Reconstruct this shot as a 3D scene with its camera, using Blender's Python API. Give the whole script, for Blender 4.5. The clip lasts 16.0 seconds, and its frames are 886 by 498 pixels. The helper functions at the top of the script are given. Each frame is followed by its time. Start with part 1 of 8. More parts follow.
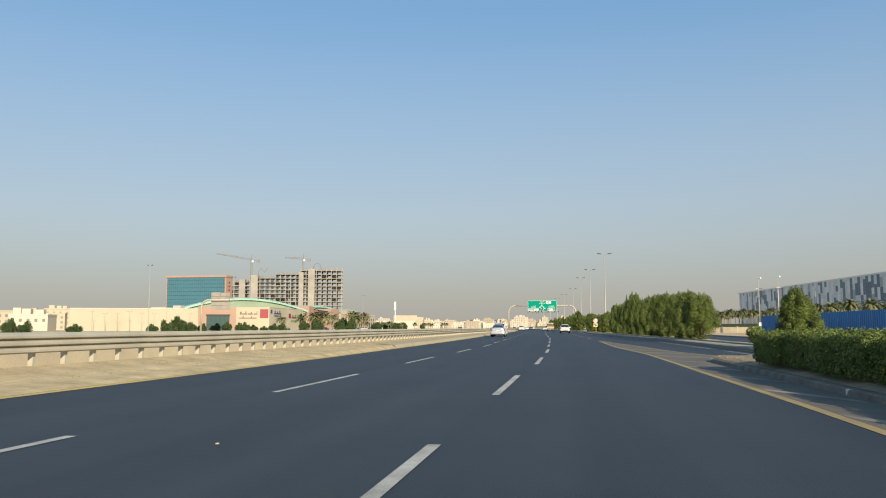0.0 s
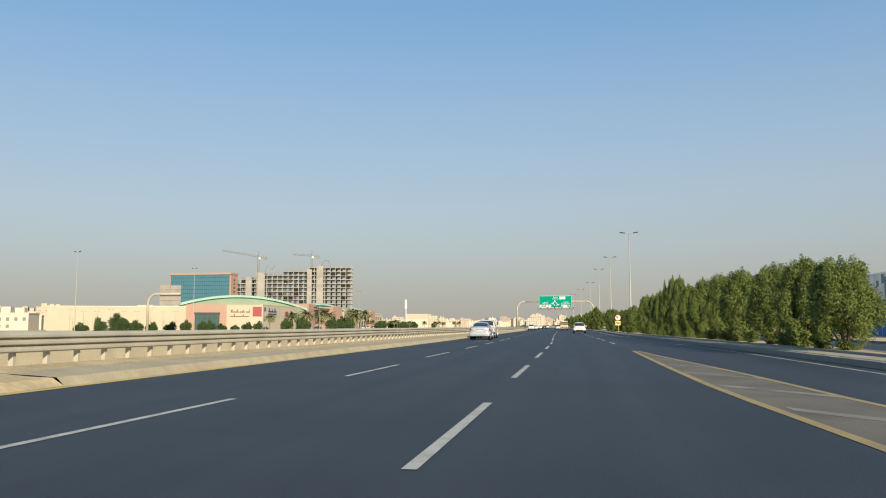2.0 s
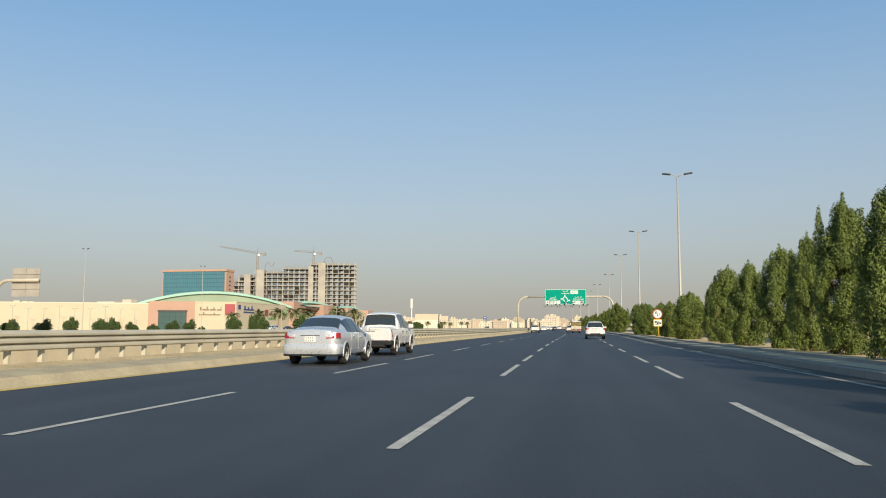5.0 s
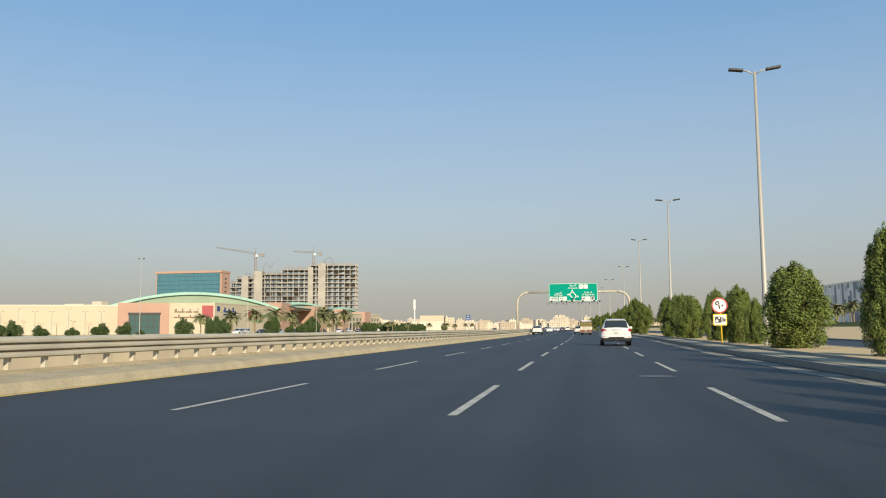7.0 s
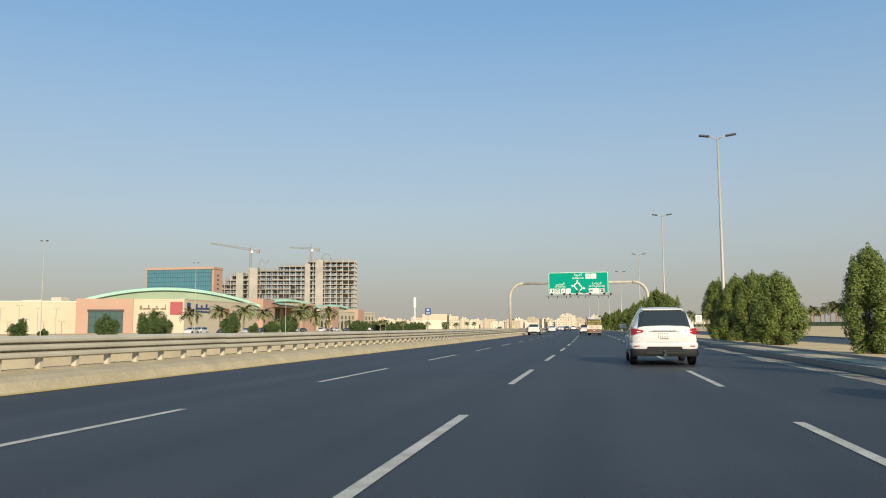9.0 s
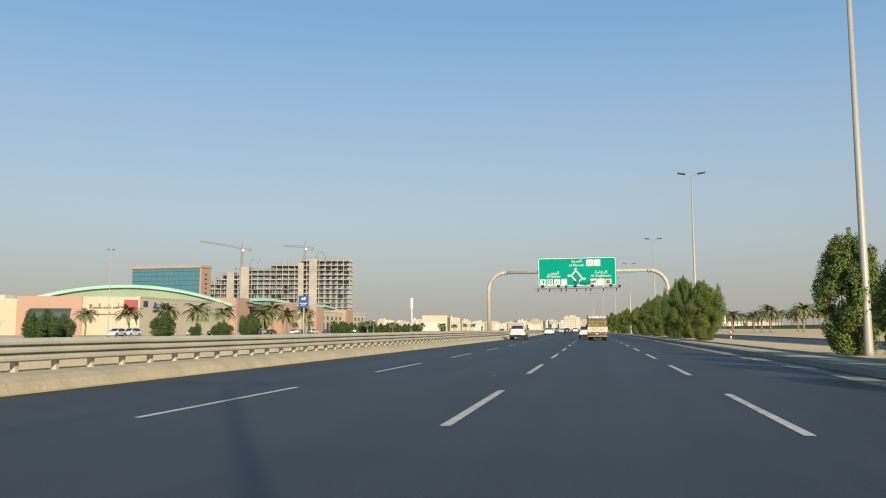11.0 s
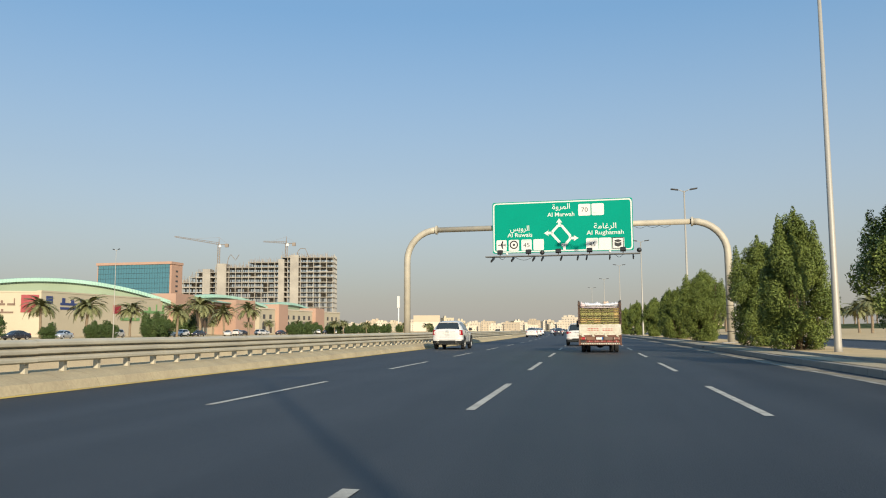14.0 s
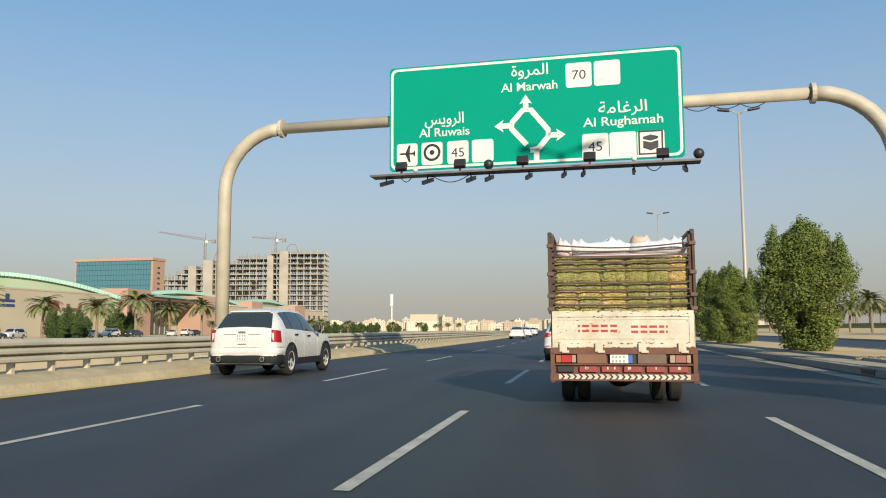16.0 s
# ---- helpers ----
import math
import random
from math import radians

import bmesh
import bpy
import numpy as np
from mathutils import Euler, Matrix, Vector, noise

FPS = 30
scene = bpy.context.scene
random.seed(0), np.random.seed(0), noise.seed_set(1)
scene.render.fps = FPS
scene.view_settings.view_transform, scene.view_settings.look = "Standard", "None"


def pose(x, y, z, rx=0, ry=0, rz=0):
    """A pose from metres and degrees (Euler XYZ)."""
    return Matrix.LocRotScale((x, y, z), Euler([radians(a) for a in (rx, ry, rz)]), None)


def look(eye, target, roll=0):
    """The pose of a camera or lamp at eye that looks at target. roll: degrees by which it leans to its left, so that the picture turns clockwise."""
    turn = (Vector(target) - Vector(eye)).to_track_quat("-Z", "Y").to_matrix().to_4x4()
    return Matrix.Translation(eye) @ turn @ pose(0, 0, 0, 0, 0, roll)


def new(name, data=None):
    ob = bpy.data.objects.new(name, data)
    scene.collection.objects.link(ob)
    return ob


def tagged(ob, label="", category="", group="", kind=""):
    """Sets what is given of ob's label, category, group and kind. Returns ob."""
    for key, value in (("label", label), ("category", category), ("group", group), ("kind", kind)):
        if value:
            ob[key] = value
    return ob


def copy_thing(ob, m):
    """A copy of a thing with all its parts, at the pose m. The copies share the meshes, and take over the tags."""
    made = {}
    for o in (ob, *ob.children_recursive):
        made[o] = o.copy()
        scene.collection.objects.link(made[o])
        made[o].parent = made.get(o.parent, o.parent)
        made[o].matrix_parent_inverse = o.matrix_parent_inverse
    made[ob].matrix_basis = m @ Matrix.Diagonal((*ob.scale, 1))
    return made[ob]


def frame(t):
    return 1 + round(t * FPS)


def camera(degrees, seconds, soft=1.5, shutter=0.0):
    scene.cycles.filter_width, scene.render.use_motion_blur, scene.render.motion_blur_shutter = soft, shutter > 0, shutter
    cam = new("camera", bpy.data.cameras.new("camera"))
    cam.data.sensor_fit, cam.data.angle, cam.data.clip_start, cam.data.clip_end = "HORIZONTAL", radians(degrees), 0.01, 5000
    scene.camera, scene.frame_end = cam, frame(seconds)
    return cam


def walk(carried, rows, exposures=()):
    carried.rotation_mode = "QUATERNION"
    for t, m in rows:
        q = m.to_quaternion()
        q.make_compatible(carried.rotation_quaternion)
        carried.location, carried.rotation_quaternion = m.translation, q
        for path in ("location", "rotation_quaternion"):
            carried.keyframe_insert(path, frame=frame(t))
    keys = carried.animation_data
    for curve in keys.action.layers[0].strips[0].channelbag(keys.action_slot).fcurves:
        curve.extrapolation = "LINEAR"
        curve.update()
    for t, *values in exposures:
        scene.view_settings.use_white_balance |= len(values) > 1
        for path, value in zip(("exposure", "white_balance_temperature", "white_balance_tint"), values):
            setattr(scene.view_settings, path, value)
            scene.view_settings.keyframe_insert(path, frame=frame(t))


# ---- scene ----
# camera: seconds, x, y, heading to the left, tilt up, roll
EYE = 1.116
PATH = [
    (0, 0.000, 0.000, 9.99, 5.68, -0.12),
    (0.5, 0.023, 7.390, 10.38, 5.60, -0.00),
    (1, 0.036, 14.773, 10.67, 5.56, -0.28),
    (1.5, 0.000, 22.132, 11.06, 5.55, -0.18),
    (2, -0.123, 29.437, 11.26, 5.60, -0.17),
    (2.5, -0.329, 36.689, 11.47, 5.50, -0.00),
    (3, -0.554, 43.947, 11.63, 5.47, -0.11),
    (3.5, -0.744, 51.273, 11.83, 5.57, -0.03),
    (4, -0.885, 58.655, 12.04, 5.69, 0.06),
    (4.5, -1.014, 66.005, 12.26, 5.64, 0.13),
    (7, -2.678, 100.442, 13.05, 5.78, -0.35),
    (7.5, -3.037, 107.353, 13.23, 5.76, -0.33),
    (8, -3.428, 114.270, 13.35, 5.64, -0.37),
    (8.5, -3.877, 121.222, 13.45, 5.73, -0.33),
    (9, -4.209, 128.238, 13.56, 5.70, -0.29),
    (11.5, -5.793, 164.351, 13.95, 5.85, -0.15),
    (12, -6.197, 171.536, 13.89, 5.83, -0.15),
    (12.5, -6.600, 178.639, 13.87, 5.85, -0.10),
    (13, -6.972, 185.666, 13.88, 5.76, -0.20),
    (13.5, -7.346, 192.670, 13.85, 5.70, -0.15),
    (14, -7.762, 199.641, 13.86, 5.87, -0.25),
    (14.5, -8.149, 206.641, 13.88, 5.83, -0.23),
    (15, -8.554, 213.697, 13.91, 5.87, -0.14),
    (15.5, -8.952, 220.658, 13.98, 5.90, -0.14),
    (16, -9.370, 227.591, 14.03, 5.83, -0.23),
]
cam = camera(58.5, 16.0, soft=1.08)
walk(cam, [(t, pose(x, y, EYE, 90 + up, 0, left) @ pose(0, 0, 0, 0, 0, roll)) for t, x, y, left, up, roll in PATH])

# ---- light: low warm sun from behind on the right, hazy clear sky ----
SUN_ELEV, SUN_AZ = radians(21.5), math.atan2(0.50, -0.86)   # azimuth from +y towards +x
world = bpy.data.worlds.new("sky")
scene.world = world
world.use_nodes = True
wn, wl = world.node_tree.nodes, world.node_tree.links
sky = wn.new("ShaderNodeTexSky")
sky.sky_type, sky.sun_disc = "NISHITA", False
sky.sun_elevation, sky.sun_rotation = SUN_ELEV, SUN_AZ
sky.altitude, sky.air_density, sky.dust_density, sky.ozone_density = 0.0, 1.1, 0.6, 2.4
# dusty haze that thickens smoothly towards the horizon, all round
toward = wn.new("ShaderNodeTexCoord")
sep = wn.new("ShaderNodeSeparateXYZ")
wl.new(toward.outputs["Generated"], sep.inputs["Vector"])
haze = wn.new("ShaderNodeMapRange")
haze.interpolation_type = "SMOOTHERSTEP"
haze.inputs["From Min"].default_value, haze.inputs["From Max"].default_value = -0.06, 0.42
haze.inputs["To Min"].default_value, haze.inputs["To Max"].default_value = 0.92, 0.0
wl.new(sep.outputs["Z"], haze.inputs["Value"])
mixw = wn.new("ShaderNodeMix")
mixw.data_type = "RGBA"
mixw.inputs["B"].default_value = (2.48, 2.38, 2.27, 1)
wl.new(haze.outputs["Result"], mixw.inputs["Factor"])
wl.new(sky.outputs["Color"], mixw.inputs["A"])
# blue of the clear air above the haze, deeper with height
climb = wn.new("ShaderNodeMapRange")
climb.inputs["From Min"].default_value, climb.inputs["From Max"].default_value = 0.10, 0.38
wl.new(sep.outputs["Z"], climb.inputs["Value"])
blue = wn.new("ShaderNodeMix")
blue.data_type = "RGBA"
blue.inputs["A"].default_value, blue.inputs["B"].default_value = (3.27, 3.92, 4.36, 1), (1.34, 2.72, 4.45, 1)
wl.new(climb.outputs["Result"], blue.inputs["Factor"])
share = wn.new("ShaderNodeMapRange")
share.inputs["From Min"].default_value, share.inputs["From Max"].default_value = 0.04, 0.2
share.inputs["To Min"].default_value, share.inputs["To Max"].default_value = 0.0, 0.66
wl.new(sep.outputs["Z"], share.inputs["Value"])
air = wn.new("ShaderNodeMix")
air.data_type = "RGBA"
wl.new(share.outputs["Result"], air.inputs["Factor"])
wl.new(mixw.outputs["Result"], air.inputs["A"])
wl.new(blue.outputs["Result"], air.inputs["B"])
wn["Background"].inputs["Strength"].default_value = 0.1
wl.new(air.outputs["Result"], wn["Background"].inputs["Color"])
sun_data = bpy.data.lights.new("sun", "SUN")
sun_data.energy, sun_data.angle, sun_data.color = 4.3, radians(0.6), (1.0, 0.87, 0.655)
sun = new("sun", sun_data)
sun.matrix_world = look((60, -100, 60), Vector((60, -100, 60)) - Vector((
    math.sin(SUN_AZ) * math.cos(SUN_ELEV), math.cos(SUN_AZ) * math.cos(SUN_ELEV), math.sin(SUN_ELEV))))
scene.view_settings.exposure = 0.55


# ---- materials ----
def mat(name, color, rough=0.8, metal=0.0, vary=0.15, scale=2.0, bump=0.2, grain=40.0, second=None, spec=0.5, island=0.0):
    """Two-scale procedural surface: broad stains, fine grain and a matching relief."""
    m = bpy.data.materials.new(name)
    m.use_nodes = True
    n, l = m.node_tree.nodes, m.node_tree.links
    b = n["Principled BSDF"]
    tc = n.new("ShaderNodeTexCoord")
    big, fine = n.new("ShaderNodeTexNoise"), n.new("ShaderNodeTexNoise")
    for tex, sc, det in ((big, scale, 6), (fine, grain, 4)):
        tex.inputs["Scale"].default_value, tex.inputs["Detail"].default_value = sc, det
        l.new(tc.outputs["Object"], tex.inputs["Vector"])
    ramp = n.new("ShaderNodeMapRange")
    ramp.inputs["From Min"].default_value, ramp.inputs["From Max"].default_value = 0.3, 0.7
    l.new(big.outputs["Fac"], ramp.inputs["Value"])
    mix = n.new("ShaderNodeMix")
    mix.data_type = "RGBA"
    c2 = second or tuple(c * (1 - vary) for c in color)
    mix.inputs["A"].default_value, mix.inputs["B"].default_value = (*color, 1), (*c2, 1)
    l.new(ramp.outputs["Result"], mix.inputs["Factor"])
    hsv = n.new("ShaderNodeHueSaturation")
    val = n.new("ShaderNodeMapRange")
    val.inputs["To Min"].default_value, val.inputs["To Max"].default_value = 1 - vary, 1 + vary
    l.new(fine.outputs["Fac"], val.inputs["Value"])
    l.new(val.outputs["Result"], hsv.inputs["Value"])
    l.new(mix.outputs["Result"], hsv.inputs["Color"])
    last = hsv.outputs["Color"]
    if island:
        geo, r2, h2 = n.new("ShaderNodeNewGeometry"), n.new("ShaderNodeMapRange"), n.new("ShaderNodeHueSaturation")
        r2.inputs["To Min"].default_value, r2.inputs["To Max"].default_value = 1 - island, 1 + island
        l.new(geo.outputs["Random Per Island"], r2.inputs["Value"])
        l.new(r2.outputs["Result"], h2.inputs["Value"])
        l.new(last, h2.inputs["Color"])
        last = h2.outputs["Color"]
    l.new(last, b.inputs["Base Color"])
    b.inputs["Metallic"].default_value = metal
    b.inputs["Specular IOR Level"].default_value = spec
    rr = n.new("ShaderNodeMapRange")
    rr.inputs["To Min"].default_value, rr.inputs["To Max"].default_value = max(0.02, rough - 0.12), min(1, rough + 0.12)
    l.new(fine.outputs["Fac"], rr.inputs["Value"])
    l.new(rr.outputs["Result"], b.inputs["Roughness"])
    if bump:
        bp = n.new("ShaderNodeBump")
        bp.inputs["Strength"].default_value, bp.inputs["Distance"].default_value = bump, 0.02
        l.new(fine.outputs["Fac"], bp.inputs["Height"])
        l.new(bp.outputs["Normal"], b.inputs["Normal"])
    return m


def glass(name, color, rough=0.04):
    m = bpy.data.materials.new(name)
    m.use_nodes = True
    b = m.node_tree.nodes["Principled BSDF"]
    b.inputs["Base Color"].default_value, b.inputs["Roughness"].default_value = (*color, 1), rough
    b.inputs["Specular IOR Level"].default_value = 0.8
    return m


def asphalt_material():
    """Dark worn asphalt, with paler wheel tracks along the lanes and long streaks of dust."""
    m = mat("asphalt", (0.0285, 0.031, 0.0342), 0.6, 0, 0.16, 0.35, 0.4, 60.0, (0.019, 0.0215, 0.025), 0.45)
    n, l = m.node_tree.nodes, m.node_tree.links
    b = n["Principled BSDF"]
    uv = n.new("ShaderNodeUVMap")
    sep = n.new("ShaderNodeSeparateXYZ")
    l.new(uv.outputs["UV"], sep.inputs["Vector"])
    wave = n.new("ShaderNodeMath")
    wave.operation = "SINE"
    mul = n.new("ShaderNodeMath")
    mul.operation, mul.inputs[1].default_value = "MULTIPLY", 2 * math.pi / 2.0
    l.new(sep.outputs["X"], mul.inputs[0])
    l.new(mul.outputs[0], wave.inputs[0])
    streak = n.new("ShaderNodeTexNoise")
    mp = n.new("ShaderNodeMapping")
    mp.inputs["Scale"].default_value = (1.6, 0.03, 1)
    l.new(uv.outputs["UV"], mp.inputs["Vector"])
    l.new(mp.outputs["Vector"], streak.inputs["Vector"])
    streak.inputs["Scale"].default_value, streak.inputs["Detail"].default_value = 1.0, 5
    add = n.new("ShaderNodeMath")
    add.operation = "MULTIPLY_ADD"
    add.inputs[1].default_value, add.inputs[2].default_value = 0.08, 0.42
    l.new(wave.outputs[0], add.inputs[0])
    add2 = n.new("ShaderNodeMath")
    add2.operation, add2.inputs[1].default_value = "MULTIPLY_ADD", 1.05
    l.new(streak.outputs["Fac"], add2.inputs[0])
    l.new(add.outputs[0], add2.inputs[2])
    old = b.inputs["Base Color"].links[0].from_socket
    h = n.new("ShaderNodeHueSaturation")
    l.new(old, h.inputs["Color"])
    l.new(add2.outputs[0], h.inputs["Value"])
    l.new(h.outputs["Color"], b.inputs["Base Color"])
    return m


ASPHALT = asphalt_material()
SAND = mat("sand", (0.60, 0.45, 0.25), 0.95, 0, 0.18, 0.35, 0.9, 7.0, (0.46, 0.355, 0.215), 0.1)
PALE_SAND = mat("dusty_verge", (0.58, 0.45, 0.26), 0.95, 0, 0.26, 1.1, 1.0, 7.0, (0.40, 0.31, 0.18), 0.1)
CONCRETE = mat("concrete", (0.54, 0.465, 0.32), 0.9, 0, 0.16, 0.8, 0.4, 25.0, (0.43, 0.36, 0.26), 0.2)
PAVING = mat("dusty_paving", (0.45, 0.39, 0.275), 0.92, 0, 0.2, 0.9, 0.4, 18.0, (0.33, 0.285, 0.21), 0.15)
GREY_CONCRETE = mat("grey_concrete", (0.36, 0.33, 0.29), 0.9, 0, 0.12, 0.7, 0.4, 25.0, (0.27, 0.25, 0.22), 0.2)
SANDY_KERB = mat("sandy_kerb_concrete", (0.46, 0.385, 0.25), 0.95, 0, 0.22, 1.3, 0.6, 16.0, (0.36, 0.30, 0.20), 0.15)
KERB = mat("kerb_concrete", (0.30, 0.285, 0.255), 0.9, 0, 0.12, 0.7, 0.4, 25.0, (0.20, 0.19, 0.175), 0.2)
FRAME_CONC = mat("raw_concrete_frame", (0.38, 0.355, 0.31), 0.9, 0, 0.12, 0.1, 0.0, 1.0, (0.28, 0.26, 0.23), 0.2)
WHITE_LINE = mat("road_white", (0.50, 0.485, 0.43), 0.8, 0, 0.3, 2.5, 0.4, 34.0, (0.30, 0.285, 0.25), 0.3)
YELLOW_LINE = mat("road_yellow", (0.64, 0.46, 0.12), 0.8, 0, 0.2, 0.9, 0.3, 25.0, (0.44, 0.33, 0.13), 0.3)
GORE_YELLOW = mat("dusty_road_yellow", (0.38, 0.275, 0.11), 0.8, 0, 0.25, 0.9, 0.3, 20.0, (0.27, 0.21, 0.11), 0.3)
FADED_YELLOW = mat("faded_yellow_paint", (0.15, 0.12, 0.07), 0.85, 0, 0.2, 1.5, 0.3, 18.0, (0.065, 0.065, 0.06), 0.3)
FADED_WHITE = mat("worn_white_paint", (0.36, 0.345, 0.30), 0.85, 0, 0.3, 1.6, 0.3, 14.0, (0.15, 0.145, 0.13), 0.3)
FADED = mat("faded_road_paint", (0.30, 0.27, 0.22), 0.85, 0, 0.15, 1.0, 0.3, 25.0, (0.13, 0.12, 0.11), 0.3)
COVER_IRON = mat("worn_iron_cover", (0.125, 0.12, 0.112), 0.6, 0.2, 0.25, 4.0, 0.3, 30.0)
DUSTY_ROAD = mat("dusty_asphalt", (0.19, 0.165, 0.13), 0.9, 0, 0.18, 0.7, 0.5, 30.0, (0.12, 0.108, 0.092), 0.2)
DIRT = mat("dry_dirt", (0.36, 0.275, 0.175), 0.95, 0, 0.25, 1.6, 1.0, 10.0, (0.22, 0.17, 0.115), 0.1)
KERB_DUST = mat("sand_dust_on_asphalt", (0.33, 0.285, 0.215), 0.95, 0, 0.3, 1.0, 0.4, 9.0, (0.12, 0.11, 0.095), 0.15)
RAIL = mat("galvanised_dusty_steel", (0.53, 0.485, 0.375), 0.6, 0.15, 0.1, 0.9, 0.1, 14.0, (0.42, 0.385, 0.30), 0.35)
OLD_KERB = mat("worn_stained_kerb", (0.23, 0.205, 0.165), 0.95, 0, 0.25, 2.2, 0.6, 18.0, (0.13, 0.115, 0.095), 0.15)
KERBSTONE = mat("kerbstone_concrete", (0.27, 0.255, 0.225), 0.9, 0, 0.07, 0.4, 0.3, 25.0, (0.245, 0.23, 0.205), 0.2)
POLE = mat("galvanised_pole", (0.37, 0.35, 0.31), 0.55, 0.2, 0.06, 1.0, 0.0, 10.0)
GANTRY = mat("gantry_paint", (0.46, 0.42, 0.335), 0.6, 0.05, 0.1, 1.5, 0.05, 20.0, (0.36, 0.33, 0.27))
DARK = mat("dark_metal", (0.03, 0.03, 0.032), 0.5, 0.4, 0.1, 3.0, 0.05)
BLACK = mat("black_plastic", (0.018, 0.018, 0.02), 0.5, 0, 0.1, 5.0, 0.05)
SIGN_GREEN = mat("sign_green", (0.0, 0.262, 0.183), 0.75, 0, 0.03, 0.5, 0.0, 5.0, (0.0, 0.245, 0.17), 0.08)
SIGN_WHITE = mat("sign_white", (0.62, 0.62, 0.60), 0.6, 0, 0.03, 1.0, 0.0, 8.0)
SIGN_RED = mat("sign_red", (0.45, 0.03, 0.03), 0.4, 0, 0.05, 1.0, 0.0, 8.0)
SIGN_YELLOW = mat("sign_yellow", (0.75, 0.48, 0.02), 0.4, 0, 0.05, 1.0, 0.0, 8.0)
LEAF = mat("ficus_leaf", (0.15, 0.188, 0.042), 0.58, 0, 0.18, 0.9, 0.0, 6.0, (0.092, 0.126, 0.03), 0.24, 0.32)
LEAF_DARK = mat("dark_leaf", (0.075, 0.11, 0.03), 0.55, 0, 0.2, 0.9, 0.0, 6.0, (0.035, 0.065, 0.018), 0.3, 0.35)
PALM = mat("palm_frond", (0.21, 0.215, 0.10), 0.6, 0, 0.2, 0.5, 0.0, 4.0, (0.14, 0.15, 0.065), 0.3, 0.3)
PALM_BARK = mat("palm_bark", (0.27, 0.21, 0.145), 0.95, 0, 0.2, 6.0, 0.5, 30.0, (0.18, 0.14, 0.10), 0.1)
BARK = mat("bark", (0.16, 0.115, 0.075), 0.95, 0, 0.2, 6.0, 0.6, 30.0, (0.10, 0.075, 0.05), 0.1)
GRASS = mat("grass_cover", (0.085, 0.11, 0.035), 0.95, 0, 0.25, 0.4, 0.6, 8.0, (0.09, 0.09, 0.035), 0.1)
CREAM = mat("cream_render", (0.48, 0.428, 0.322), 0.9, 0, 0.07, 0.08, 0.1, 3.0, (0.43, 0.38, 0.285), 0.2)
PINK = mat("pink_render", (0.42, 0.275, 0.21), 0.9, 0, 0.05, 0.08, 0.1, 3.0, (0.37, 0.24, 0.185), 0.2)
MINT = mat("mint_roof_sheet", (0.34, 0.53, 0.41), 0.5, 0.1, 0.06, 0.1, 0.0, 3.0, (0.29, 0.46, 0.36))
TEAL = glass("teal_glazing", (0.06, 0.17, 0.22), 0.12)
SHOPGLASS = glass("shop_glazing", (0.04, 0.09, 0.09), 0.1)
OFFWHITE = mat("off_white_render", (0.60, 0.53, 0.43), 0.9, 0, 0.05, 0.06, 0.0, 2.0, (0.54, 0.475, 0.385), 0.2)
TAN = mat("tan_render", (0.50, 0.42, 0.32), 0.9, 0, 0.05, 0.06, 0.0, 2.0, (0.45, 0.38, 0.29), 0.2)
WINDOW = glass("dark_window", (0.05, 0.05, 0.055), 0.2)
FAR_WINDOW = glass("far_window", (0.22, 0.2, 0.18), 0.3)
RED_PAINT = mat("red_panel", (0.27, 0.02, 0.03), 0.5, 0, 0.05, 1.0, 0.0, 5.0)
BLUE_FENCE = mat("blue_sheet_fence", (0.028, 0.19, 0.47), 0.55, 0.0, 0.12, 0.6, 0.05, 6.0, (0.024, 0.15, 0.37))
PANEL_GREY = mat("panel_pale_grey", (0.64, 0.65, 0.66), 0.45, 0.1, 0.05, 0.1, 0.0, 2.0)
PANEL_MID = mat("panel_mid_grey", (0.34, 0.40, 0.44), 0.45, 0.1, 0.05, 0.1, 0.0, 2.0)
PANEL_BLUE = mat("panel_blue", (0.06, 0.12, 0.20), 0.35, 0.1, 0.05, 0.1, 0.0, 2.0)
PANEL_TEAL = mat("panel_teal", (0.065, 0.155, 0.19), 0.35, 0.1, 0.05, 0.1, 0.0, 2.0)
PANEL_LIGHT = mat("panel_white", (0.74, 0.75, 0.75), 0.45, 0.1, 0.05, 0.1, 0.0, 2.0)
BIN_GREEN = mat("bin_green_paint", (0.03, 0.13, 0.07), 0.6, 0, 0.15, 1.5, 0.1, 12.0)
CRANE = mat("crane_steel", (0.24, 0.20, 0.17), 0.6, 0.2, 0.1, 0.5, 0.0, 3.0)


# ---- building helpers ----
def mesh_of(name, bm, material, smooth=False):
    me = bpy.data.meshes.new(name)
    bm.normal_update()
    bm.to_mesh(me)
    bm.free()
    for mm in material if isinstance(material, (list, tuple)) else [material]:
        me.materials.append(mm)
    if smooth:
        me.polygons.foreach_set("use_smooth", [True] * len(me.polygons))
    return me


def part(name, bm, material, parent=None, label="", smooth=False):
    ob = new(name, mesh_of(name, bm, material, smooth))
    ob.parent = parent
    return tagged(ob, label)


def thing(name, at=(0, 0, 0), turn=0.0, label="", category="", group="", kind=""):
    """An empty at the base of a thing."""
    ob = new(name)
    ob.empty_display_size = 0.2
    ob.matrix_basis = pose(*at, 0, 0, turn)
    return tagged(ob, label, category, group, kind)


